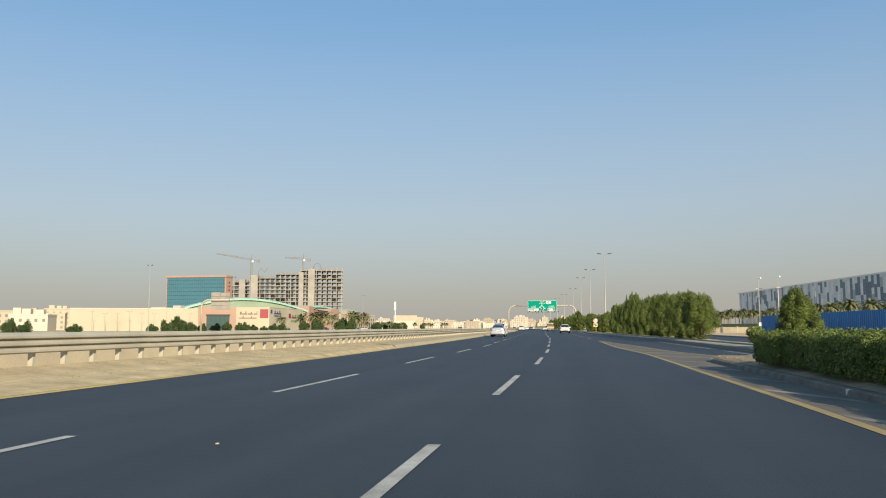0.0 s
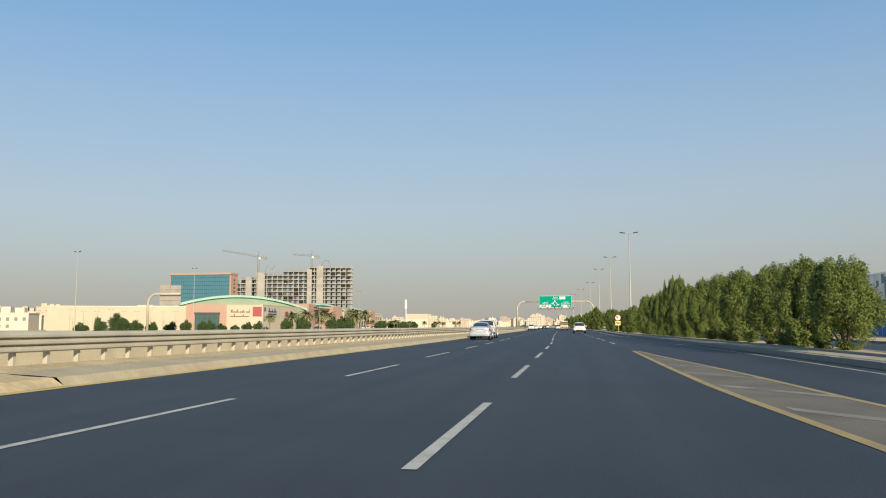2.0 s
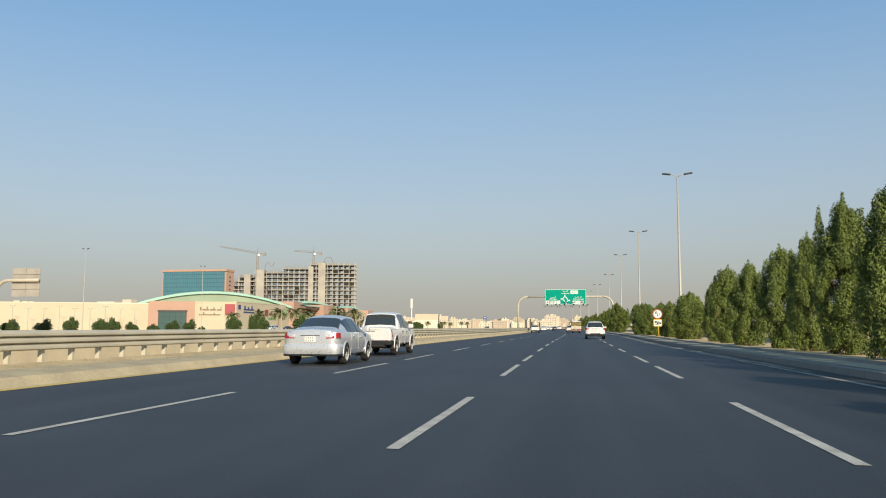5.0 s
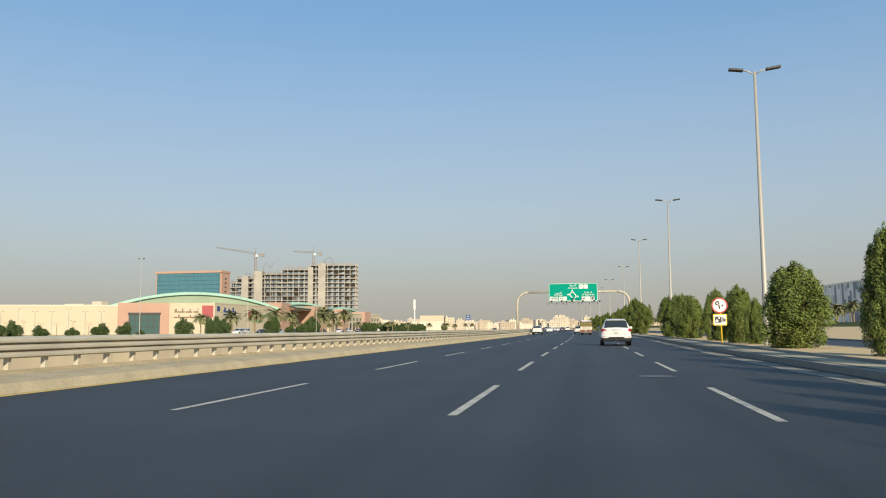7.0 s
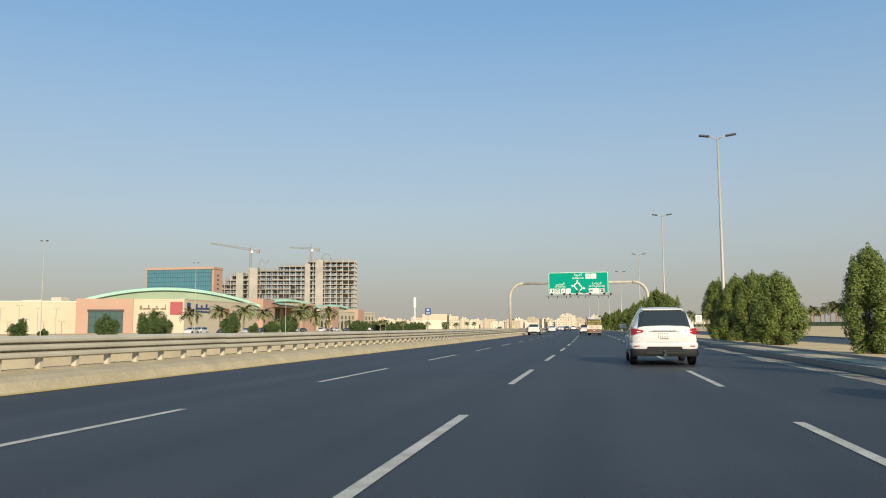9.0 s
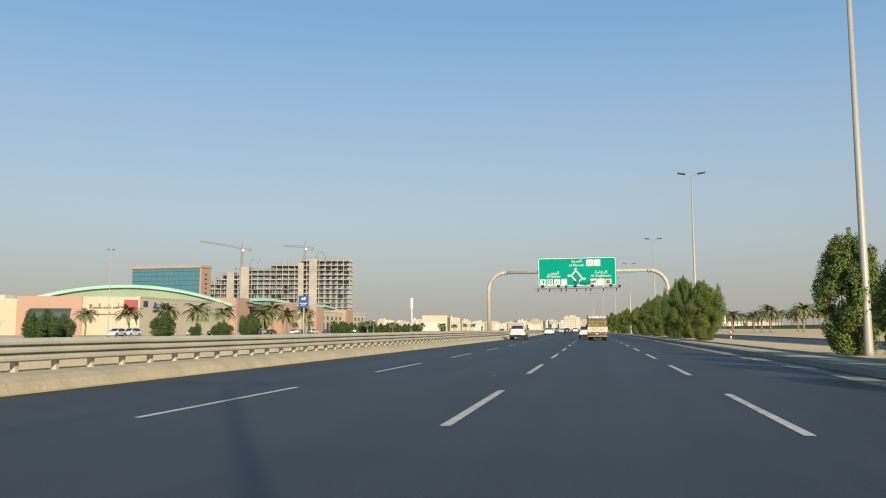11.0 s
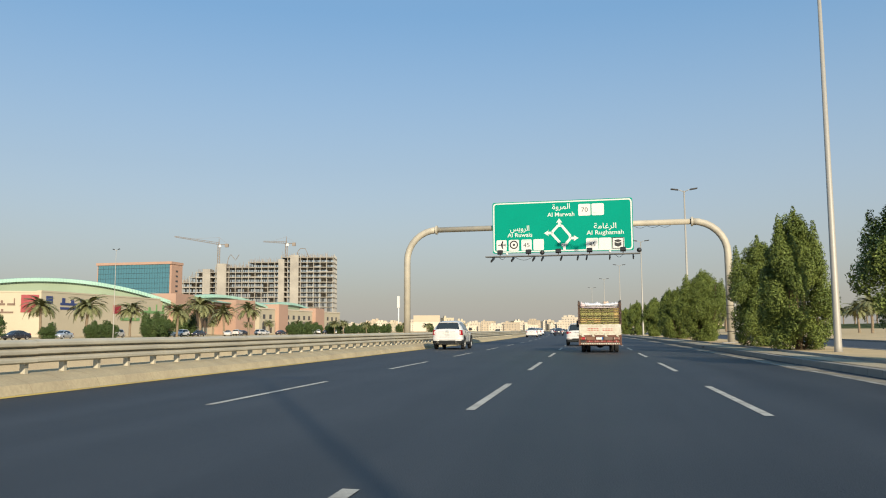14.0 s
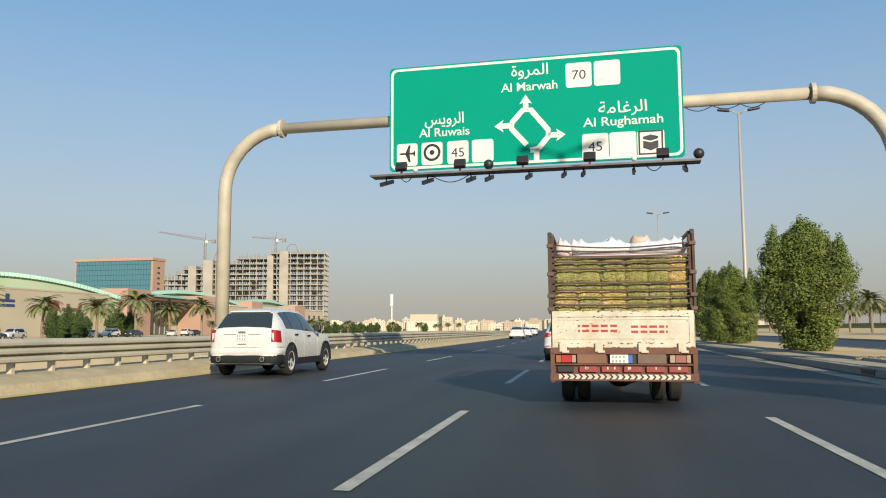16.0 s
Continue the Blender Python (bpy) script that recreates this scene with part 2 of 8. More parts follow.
def box(bm, x0, x1, y0, y1, z0, z1, bevel=0.0, m=None):
    vs = [bm.verts.new(p) for p in ((x0, y0, z0), (x1, y0, z0), (x1, y1, z0), (x0, y1, z0),
                                    (x0, y0, z1), (x1, y0, z1), (x1, y1, z1), (x0, y1, z1))]
    fs = [bm.faces.new([vs[i] for i in f]) for f in ((3, 2, 1, 0), (4, 5, 6, 7), (0, 1, 5, 4), (1, 2, 6, 5), (2, 3, 7, 6), (3, 0, 4, 7))]
    if bevel:
        es = list({e for f in fs for e in f.edges})
        out = bmesh.ops.bevel(bm, geom=es, offset=bevel, segments=2, profile=0.5, affect="EDGES")
        vs = list({v for f in out["faces"] for v in f.verts} | {v for v in vs if v.is_valid})
    if m is not None:
        bmesh.ops.transform(bm, matrix=m, verts=vs)
    return vs


def tube(bm, pts, radii, seg=10, caps=True):
    """A round bar through points, with a radius for each point or one for all."""
    pts = [Vector(p) for p in pts]
    radii = radii if isinstance(radii, (list, tuple)) else [radii] * len(pts)
    rings = []
    side = None
    for i, p in enumerate(pts):
        d = (pts[min(i + 1, len(pts) - 1)] - pts[max(i - 1, 0)]).normalized()
        if side is None:
            side = d.orthogonal().normalized()
        side = (side - d * side.dot(d)).normalized()
        up = d.cross(side)
        rings.append([bm.verts.new(p + (side * math.cos(a) + up * math.sin(a)) * radii[i])
                      for a in (2 * math.pi * k / seg for k in range(seg))])
    for a, b in zip(rings, rings[1:]):
        for k in range(seg):
            bm.faces.new((a[k], a[(k + 1) % seg], b[(k + 1) % seg], b[k]))
    if caps:
        bm.faces.new(rings[0][::-1])
        bm.faces.new(rings[-1])
    return rings


def ball(bm, c, r, seg=12, scale=(1, 1, 1)):
    out = bmesh.ops.create_uvsphere(bm, u_segments=seg, v_segments=seg // 2 + 2, radius=r)
    bmesh.ops.transform(bm, matrix=Matrix.Translation(c) @ Matrix.Diagonal((*scale, 1)), verts=out["verts"])


def plate(bm, pts, y0, y1, axis="y"):
    """A flat outline in x and z, given depth along y."""
    front = [bm.verts.new((x, y0, z)) for x, z in pts]
    back = [bm.verts.new((x, y1, z)) for x, z in pts]
    n = len(pts)
    bm.faces.new(front)
    bm.faces.new(back[::-1])
    for i in range(n):
        bm.faces.new((front[i], back[i], back[(i + 1) % n], front[(i + 1) % n]))


def round_rect(x0, x1, z0, z1, r, seg=4):
    out = []
    for cx_, cz, a0 in ((x1 - r, z0 + r, -90), (x1 - r, z1 - r, 0), (x0 + r, z1 - r, 90), (x0 + r, z0 + r, 180)):
        for k in range(seg + 1):
            a = radians(a0 + 90 * k / seg)
            out.append((cx_ + r * math.cos(a), cz + r * math.sin(a)))
    return out


def lettering(name, text, size, material, parent, at, label="", depth=0.004, width=None, bold=0.0, turn=None):
    """Raised letters in the built-in font, standing in the x-z plane and facing -y, centred on at."""
    c = bpy.data.curves.new(name, "FONT")
    c.body, c.size, c.align_x, c.align_y, c.extrude, c.offset = text, size, "CENTER", "CENTER", depth, bold
    c.resolution_u = 3
    tmp = new(name, c)
    bpy.context.view_layer.update()
    me = bpy.data.meshes.new_from_object(tmp.evaluated_get(bpy.context.evaluated_depsgraph_get()))
    wide = tmp.dimensions.x
    bpy.data.objects.remove(tmp)
    bpy.data.curves.remove(c)
    k = width / wide if width and wide > 0 else 1.0
    me.transform(Matrix.Translation(at) @ (turn or Matrix.Identity(4)) @ Matrix.Rotation(radians(90), 4, "X") @ Matrix.Diagonal((k, 1, 1, 1)))
    me.materials.clear()
    me.materials.append(material)
    ob = new(name, me)
    ob.parent = parent
    return tagged(ob, label)


# ---- the road's line: x of the dashed line between the middle and the right-hand lane ----
KNOTS = ((-400, -0.9), (-60, -0.9), (7, -1.2), (26, -1.45), (44, -1.9), (77, -3.1), (124, -5.66), (137, -6.34),
         (177, -8.25), (202, -9.65), (237, -11.75), (250, -12.55))
dense_y = np.arange(-400.0, 1000.0, 1.0)
dense_x = np.interp(dense_y, [k[0] for k in KNOTS], [k[1] for k in KNOTS])
far = dense_y > 250
dense_x[far] = -12.55 - 0.061 * (dense_y[far] - 250) - (dense_y[far] - 250) ** 2 / (2 * 2700)
dense_x = np.convolve(np.pad(dense_x, 12, mode="edge"), np.ones(25) / 25, mode="valid")


def line_x(y):
    return float(np.interp(y, dense_y, dense_x))


def heading(y):
    return math.degrees(math.atan2(line_x(y - 2) - line_x(y + 2), 4.0))


def on_road(lat, y, z=0.0, turn=0.0):
    """A pose beside the line, facing along the road."""
    return pose(line_x(y) + lat, y, z, 0, 0, heading(y) + turn)


def value(v, y):
    return v(y) if callable(v) else v


def strip(bm, section, y0, y1, step=4.0, uv=False):
    """Sweeps a section of (lat, z), each a number or a function of y, along the road."""
    n = max(1, math.ceil((y1 - y0) / step))
    layer = bm.loops.layers.uv.verify() if uv else None
    rows = []
    for i in range(n + 1):
        y = y0 + (y1 - y0) * i / n
        x = line_x(y)
        rows.append([(bm.verts.new((x + value(a, y), y, value(z, y))), value(a, y), y) for a, z in section])
    for a, b in zip(rows, rows[1:]):
        for k in range(len(section) - 1):
            quad = (a[k], a[k + 1], b[k + 1], b[k])
            f = bm.faces.new([q[0] for q in quad])
            if uv:
                for lp, q in zip(f.loops, quad):
                    lp[layer].uv = (q[1], q[2])


def road_part(name, section, y0, y1, material, parent=None, label="", step=4.0, uv=False):
    bm = bmesh.new()
    strip(bm, section, y0, y1, step, uv)
    return part(name, bm, material, parent, label)


# ---- ground, road, verges ----
bm = bmesh.new()
bmesh.ops.create_grid(bm, x_segments=40, y_segments=40, size=4200)
ground = part("ground", bm, SAND)
ground.location = (0, 0, -0.08)
tagged(ground, "dry sandy desert ground reaching to the horizon", "ground", kind="structure")


def kerb_lat(y):
    """Right-hand edge of the asphalt, which narrows where the slip lane joins."""
    return float(np.interp(y, (-60, 0, 34, 62, 76, 86, 130, 185, 250), (12.8, 11.2, 9.1, 8.95, 8.55, 8.1, 7.7, 8.2, 8.25)))


def yellow_lat(y):
    """The yellow line along the left-hand edge."""
    return float(np.interp(y, (20, 45, 63, 140, 183, 232), (-7.95, -8.15, -8.22, -8.3, -8.2, -8.02)))


def main_lat(y):
    """The yellow line between the right-hand lane and the hatched area."""
    return float(np.interp(y, (12, 20, 34, 44, 52, 66), (4.36, 4.28, 4.26, 3.82, 3.8, 3.95)))


def service_near(y):
    return float(np.interp(y, (24, 53, 64, 90, 110, 200), (11.4, 11.8, 13.0, 13.8, 14.3, 15.2)))


def service_far(y):
    return float(np.interp(y, (40, 86, 180, 270, 330), (18.5, 20.0, 22.0, 25.0, 27.0)))


def gore_lat(y):
    return float(np.interp(y, (20, 30, 37.7, 42.4, 49, 52.8, 60, 66), (8.2, 6.9, 5.75, 5.4, 5.12, 4.86, 4.35, 4.05)))


road = road_part("road", [(-8.5, 0), (-4, 0), (0, 0), (4, 0), (kerb_lat, 0)], -120, 960, ASPHALT, uv=True)
tagged(road, "dark worn asphalt carriageway with three lanes", "road", kind="structure")
far_road = road_part("opposite_road", [(-46, -0.02), (-31, -0.02)], -120, 960, ASPHALT, uv=True)
tagged(far_road, "asphalt of the opposite carriageway behind the barrier", "road", kind="structure")
service_road = road_part("service_road", [(service_near, 0.012), (service_far, 0.012)], -120, 960, ASPHALT, uv=True)
tagged(service_road, "dark asphalt service road beyond the planted strip", "road", kind="structure")

# painted lines
road_part("edge_line", [(lambda y: yellow_lat(y) - 0.12, 0.007), (lambda y: yellow_lat(y) + 0.12, 0.007)], -120, 960, YELLOW_LINE, road, "worn yellow edge line", 3.0)
road_part("edge_line", [(lambda y: -8.5, 0.006), (lambda y: yellow_lat(y) - 0.06 + 0.05 * math.sin(0.8 * y) + 0.04 * math.sin(2.3 * y), 0.006)], -120, 420, KERB_DUST, road, "sand dust along the foot of the kerb", 0.8)
road_part("edge_line", [(lambda y: main_lat(y) - 0.08, 0.006), (lambda y: main_lat(y) + 0.08, 0.006)], -120, 66, GORE_YELLOW, road, "worn yellow edge line", 3.0)
road_part("gore_line", [(lambda y: gore_lat(y), 0.007), (lambda y: gore_lat(y) + 0.15, 0.007)], 29, 66, GORE_YELLOW, road, "faded yellow line of the merge", 2.0)
road_part("edge_line", [(lambda y: kerb_lat(y) - 0.82, 0.0065), (lambda y: kerb_lat(y) - 0.66, 0.0065)], 30, 420, FADED_WHITE, road, "worn white edge line beside the kerb", 2.0)
road_part("edge_line", [(lambda y: kerb_lat(y) - 0.62 - 0.2 * min(1.0, max(0.0, (y - 95) / 30)) - 0.1 * math.sin(0.37 * y) - 0.07 * math.sin(1.3 * y), 0.0055), (lambda y: kerb_lat(y) - 0.3 + 0.08 * math.sin(0.9 * y), 0.0055)], 95, 420, KERB_DUST, road, "strip of sand dust along the kerb", 0.8)
road_part("dust_apron", [(lambda y: main_lat(y) + 0.06, 0.003), (lambda y: max(main_lat(y) + 0.1, min(gore_lat(y), 5.49 if y < 27 else 99)), 0.003)], -30, 65, DUSTY_ROAD, road, "dusty hatched area", 2.0)
for k in range(5):
    y = 66.0 + 3.1 * k
    road_part("worn_dash", [(3.97, 0.006), (4.14, 0.006)], y, y + 1.3, FADED_YELLOW, road, "worn yellow dash")



def dash(lat, y0, y1):
    bm = bmesh.new()
    drift = 0.0
    if lat == 0:
        drift = float(np.interp(y1, (7, 18, 27, 36, 41, 52, 72, 85, 125, 170, 240), (-0.19, -0.18, 0.0, 0.1, 0.07, 0.0, -0.03, 0.03, 0.0, 0.07, 0.07)))
    elif lat < 0:
        drift = float(np.interp(y1, (18, 30, 41, 52, 63, 86, 120), (-0.03, -0.06, 0.06, 0.2, -0.03, -0.1, 0.0)))
    strip(bm, [(lat + drift - 0.065, 0.006), (lat + drift + 0.065, 0.006)], y0, y1, 2.8)
    return part("lane_dash", bm, WHITE_LINE, road)


DASH, PERIOD, PERIOD_2 = 5.5, 11.17, 11.12
for side in (-4.0, 0.0, 4.0):
    for k in range(-6, 10):
        end = 74.6 + PERIOD * (k - 6)
        if (side < 4 or end > 80) and end < 97.5:
            dash(side, end - DASH, end)
    for k in range(-2, 48):
        end = 127.2 + PERIOD_2 * k
        if end < 640:
            dash(side, end - DASH, end)
bm = bmesh.new()
bm.faces.new([bm.verts.new((-2.08 + 0.42 * math.cos(k * 0.314), 119.5 + 0.42 * math.sin(k * 0.314), 0.007)) for k in range(20)])
part("cover_plate", bm, COVER_IRON, road, "worn grey round cover set in the asphalt")
# slanted bars of the merge hatching
for k in range(13):
    y = 4.0 + 4.3 * k
    inner, outer = main_lat(y) + 0.1, min(gore_lat(y) if y > 29 else 5.4, 7.4)
    if outer - inner < 0.25:
        continue
    bm = bmesh.new()
    vs = [bm.verts.new((line_x(yy) + a, yy, 0.0065)) for a, yy in
          ((inner, y + 2.2), (outer, y), (outer, y + 0.55), (inner, y + 2.75))]
    bm.faces.new(vs)
    part("hatch_bar", bm, FADED, road, "worn pale hatching bar")

# left verge: a sand slope at first, out of which a low concrete kerb rises
def kerb_rise(y):
    return float(np.interp(y, (12, 48), (0.0, 1.0)))


def near(y):
    """How far the barrier has drawn up to the kerb."""
    return float(np.interp(y, (95, 145, 185), (0.0, 0.62, 1.0)))


def edge_profile(y):
    """Kerb and verge from the road outwards, as (beside the line, height)."""
    n, r = near(y), kerb_rise(y)
    blend = lambda a, b: a + (b - a) * n
    foot = yellow_lat(y) - 0.15
    return [(foot, 0.0), (foot - blend(0.18, 0.1), blend(0.04 + 0.15 * r, 0.18)), (blend(-8.95, -8.72), blend(0.08 + 0.14 * r, 0.29)), (blend(-9.75, -9.1), blend(0.172 + 0.074 * r, 0.335)),
            (blend(-10.6, -9.6), blend(0.3, 0.335)), (blend(-10.8, -9.95), blend(0.28, 0.3)), (-11.4, 0.02), (-13.2, 0.05), (-15, 0.1), (-30.8, 0.0)]


def verge_z(lat, y):
    p = edge_profile(y)[::-1]
    return float(np.interp(lat, [a for a, z in p], [z for a, z in p]))


def section(first_, last):
    return [(lambda y, k=k: edge_profile(y)[k][0], lambda y, k=k: edge_profile(y)[k][1]) for k in range(last, first_ - 1, -1)]


verge = road_part("verge_left", section(3, 9), -120, 960, PALE_SAND, step=3)
tagged(verge, "dusty sand strip under the barrier", "verge", kind="structure")
sand_edge = road_part("verge_foot", [(-9.75, lambda y: 0.172 + 0.074 * kerb_rise(y)), (-9.4, lambda y: 0.14 + 0.09 * kerb_rise(y) + 0.035 * noise.noise((1.1 * y, 3.0, 0))), (-9.05, lambda y: 0.085 + 0.12 * kerb_rise(y) + 0.03 * noise.noise((1.4 * y, 7.0, 0))),
                                      (lambda y: yellow_lat(y) - 0.42, lambda y: 0.045 + 0.14 * kerb_rise(y) + 0.022 * noise.noise((1.7 * y, 11.0, 0))), (lambda y: yellow_lat(y) - 0.13 + 0.06 * noise.noise((0.9 * y, 5.0, 0)), 0.009)], -120, 43, PALE_SAND, step=0.4)
tagged(sand_edge, "uneven sand sloping down to the road edge", "verge", kind="structure")
low_kerb = road_part("kerb_left", section(0, 3), 43, 960, SANDY_KERB, step=3)
tagged(low_kerb, "low sloping concrete kerb dusted with sand", "kerb", kind="structure")

# joints between the kerb blocks
bm = bmesh.new()
for k in range(246):
    y = 46.0 + k
    prof = edge_profile(y)[3::-1]
    w = random.uniform(0.002, 0.005)
    rows_ = [[bm.verts.new((line_x(y) + a, y + d, z + 0.003)) for a, z in prof] for d in (-w, w)]
    for i in range(3):
        bm.faces.new((rows_[0][i], rows_[0][i + 1], rows_[1][i + 1], rows_[1][i]))
bm.normal_update()
joints = part("joint", bm, DIRT, low_kerb, "dirt-filled joint between kerb blocks")
tagged(joints, kind="stuff")

# right side: kerb, pavement, planted bed
KB = 960.0
walkway = road_part("pavement_right", [(lambda y: kerb_lat(y) + 0.28, 0.19), (lambda y: kerb_lat(y) + 1.15, 0.2)], 24, KB, PAVING, step=3)
tagged(walkway, "narrow concrete pavement dusted with sand", "pavement", kind="structure")
inner = road_part("kerb_inner", [(lambda y: kerb_lat(y) + 1.15, 0.2), (lambda y: kerb_lat(y) + 1.16, 0.28), (lambda y: kerb_lat(y) + 1.3, 0.28), (lambda y: kerb_lat(y) + 1.31, 0.2)], 24, KB, KERB, step=3)
tagged(inner, "low concrete edging of the planted bed", "kerb", kind="structure")
bed = road_part("planted_bed", [(lambda y: kerb_lat(y) + 1.3, 0.22), (lambda y: kerb_lat(y) + 1.9, lambda y: 0.25 + 0.02 * math.sin(0.7 * y)), (lambda y: 0.5 * (kerb_lat(y) + service_near(y)) + 0.6, lambda y: 0.24 + 0.03 * math.sin(0.43 * y)), (lambda y: service_near(y) - 0.3, 0.13)], 24, KB, SAND, step=3)
tagged(bed, "sandy planted strip between the roads", "ground", kind="structure")
for fn, b, lbl in ((service_near, -0.3, "concrete kerb of the service road"), (service_far, 0.3, "far concrete kerb of the service road")):
    k = road_part("kerb_service", [(lambda y, f=fn, o=min(0, b): f(y) + o, 0.0), (lambda y, f=fn, o=min(0, b): f(y) + o + 0.01, 0.15), (lambda y, f=fn, o=max(0, b): f(y) + o - 0.01, 0.15), (lambda y, f=fn, o=max(0, b): f(y) + o, 0.0)], -120, 960, KERB, step=4)
    tagged(k, lbl, "kerb", kind="structure")
rise = road_part("ground_right", [(lambda y: service_far(y) + 0.3, 0.12), (36, 0.1)] + [(a, lambda y, h=h: 0.1 + (h - 0.1) * float(np.interp(y, (70, 112), (0.0, 1.0)))) for a, h in ((56, 0.55), (70, 1.05), (76, 1.3), (110, 2.3))] + [(150, -0.2)], 70, 960, SAND, step=6)
tagged(rise, "bare sandy ground rising towards the palm garden", "ground", kind="structure")
lawn = road_part("lawn", [(a, lambda y, lo=lo, hi=hi: lo + (hi - lo) * float(np.interp(y, (120, 145), (0.0, 1.0)))) for a, lo, hi in ((71.5, 1.0, 1.1), (72, 1.1, 1.3), (82, 1.46, 2.45), (100, 1.98, 2.6), (100.5, 1.9, 1.9))], 120, 900, GRASS, step=6)
tagged(lawn, "dark green ground cover under the palms", "grass", kind="structure")
island = road_part("island", [(5.5, 0.0), (5.52, 0.09), (5.56, 0.115), (5.7, 0.125), (7.2, 0.14), (8.95, 0.125), (9.15, 0.11), (9.17, 0.0)], -60, 26.6, OLD_KERB, step=2)
tagged(island, "raised kerbed traffic island beside the merge", "kerb", kind="structure")
bm = bmesh.new()
nose = [(5.5, 26.6), (9.17, 26.6), (8.9, 27.7), (8.2, 28.5), (7.2, 28.7), (6.3, 28.4), (5.78, 27.6)]
lo = [bm.verts.new((line_x(y) + a, y, 0.0)) for a, y in nose]
hi = [bm.verts.new((line_x(y) + a, y, 0.12)) for a, y in nose]
bm.faces.new(hi)
for i in range(7):
    bm.faces.new((lo[i], lo[(i + 1) % 7], hi[(i + 1) % 7], hi[i]))
tagged(part("island_nose", bm, OLD_KERB), "rounded nose of the kerbed traffic island", "kerb", kind="structure")
soil = road_part("island_soil", [(5.66, 0.13), (5.95, lambda y: 0.175 + 0.03 * math.sin(1.9 * y)), (6.6, lambda y: 0.2 + 0.03 * math.sin(1.3 * y + 1)), (7.4, lambda y: 0.21 + 0.03 * math.sin(2.3 * y)), (8.3, 0.2), (8.95, 0.15)], -60, 27.6, DIRT, step=0.5)
tagged(soil, "dusty soil on the traffic island", "ground", kind="structure")

# kerbstones along the right-hand edge
kerb_right = thing("kerb_right", label="row of grey concrete kerbstones along the right-hand lane", category="kerb", kind="structure")
bm = bmesh.new()
box(bm, 0.0, 0.28, -0.4985, 0.4985, -0.05, 0.18, 0.012)
stone_mesh = mesh_of("kerbstone", bm, KERBSTONE)
for k in range(280):
    y = 25 + k
    ob = new("kerbstone", stone_mesh)
    ob.parent = kerb_right
    turn = math.degrees(math.atan2((line_x(y) + kerb_lat(y)) - (line_x(y + 1) + kerb_lat(y + 1)), 1.0))
    ob.matrix_basis = pose(line_x(y) + kerb_lat(y), y, random.uniform(-0.005, 0.003), 0, random.uniform(-0.5, 0.5), turn)
far_kerb = road_part("kerb_right_far", [(lambda y: kerb_lat(y), 0), (lambda y: kerb_lat(y) + 0.02, 0.19), (lambda y: kerb_lat(y) + 0.28, 0.2)], 304.5, 960, KERB)
tagged(far_kerb, "distant grey concrete kerb", "kerb", kind="structure")

# ---- guard rails ----
def guard_rail(lat, y0, y1, face, label, count):
    """Three-wave steel beam on short posts; face +1 looks to the right."""
    drop = lambda y: -0.055 * near(y)
    turn = lambda y: -math.degrees(math.atan((lat(y + 2) - lat(y - 2)) / 4))
    g = thing("guard_rail", label=label, category="guard rail", kind="structure")
    wave = []
    for k in range(3):
        z = 0.565 + 0.155 * k
        wave += [(face * a, z + b) for a, b in ((-0.022, 0.0), (-0.02, 0.012), (0.066, 0.02), (0.082, 0.034), (0.082, 0.082), (0.066, 0.112), (-0.014, 0.146))]
    wave.append((face * -0.02, 1.03))
    prof = wave + [(a - face * 0.006, z) for a, z in wave[::-1]]
    bm = bmesh.new()
    rows = [[bm.verts.new((a, y, z)) for a, z in prof] for y in (-2.42, 2.42)]
    n = len(prof)
    for i in range(n):
        bm.faces.new((rows[0][i], rows[1][i], rows[1][(i + 1) % n], rows[0][(i + 1) % n]))
    bmesh.ops.recalc_face_normals(bm, faces=bm.faces)
    beam = mesh_of("rail_beam", bm, RAIL)
    bm = bmesh.new()
    box(bm, -0.07, 0.05, -0.045, 0.045, -0.15, 0.95)
    box(bm, -0.02, 0.07, -0.05, 0.05, 0.6, 0.92)
    postm = mesh_of("post", bm, RAIL)
    y = y0
    i = 0
    while y < y1:
        ob = new("rail_beam", beam)
        ob.parent = g
        ob.matrix_basis = on_road(lat(y) + face * (0.004 if i % 2 else 0), y, drop(y) + random.uniform(-0.006, 0.006), turn(y))
        y += 4.8
        i += 1
    y = y0 - 1.95
    for k in range(count):
        ob = new("post", postm)
        ob.parent = g
        ob.matrix_basis = on_road(lat(y) - face * 0.1, y, drop(y) + 0.02 + random.uniform(-0.02, 0.0), turn(y) + random.uniform(-2, 2))
        y += 1.15
    return g


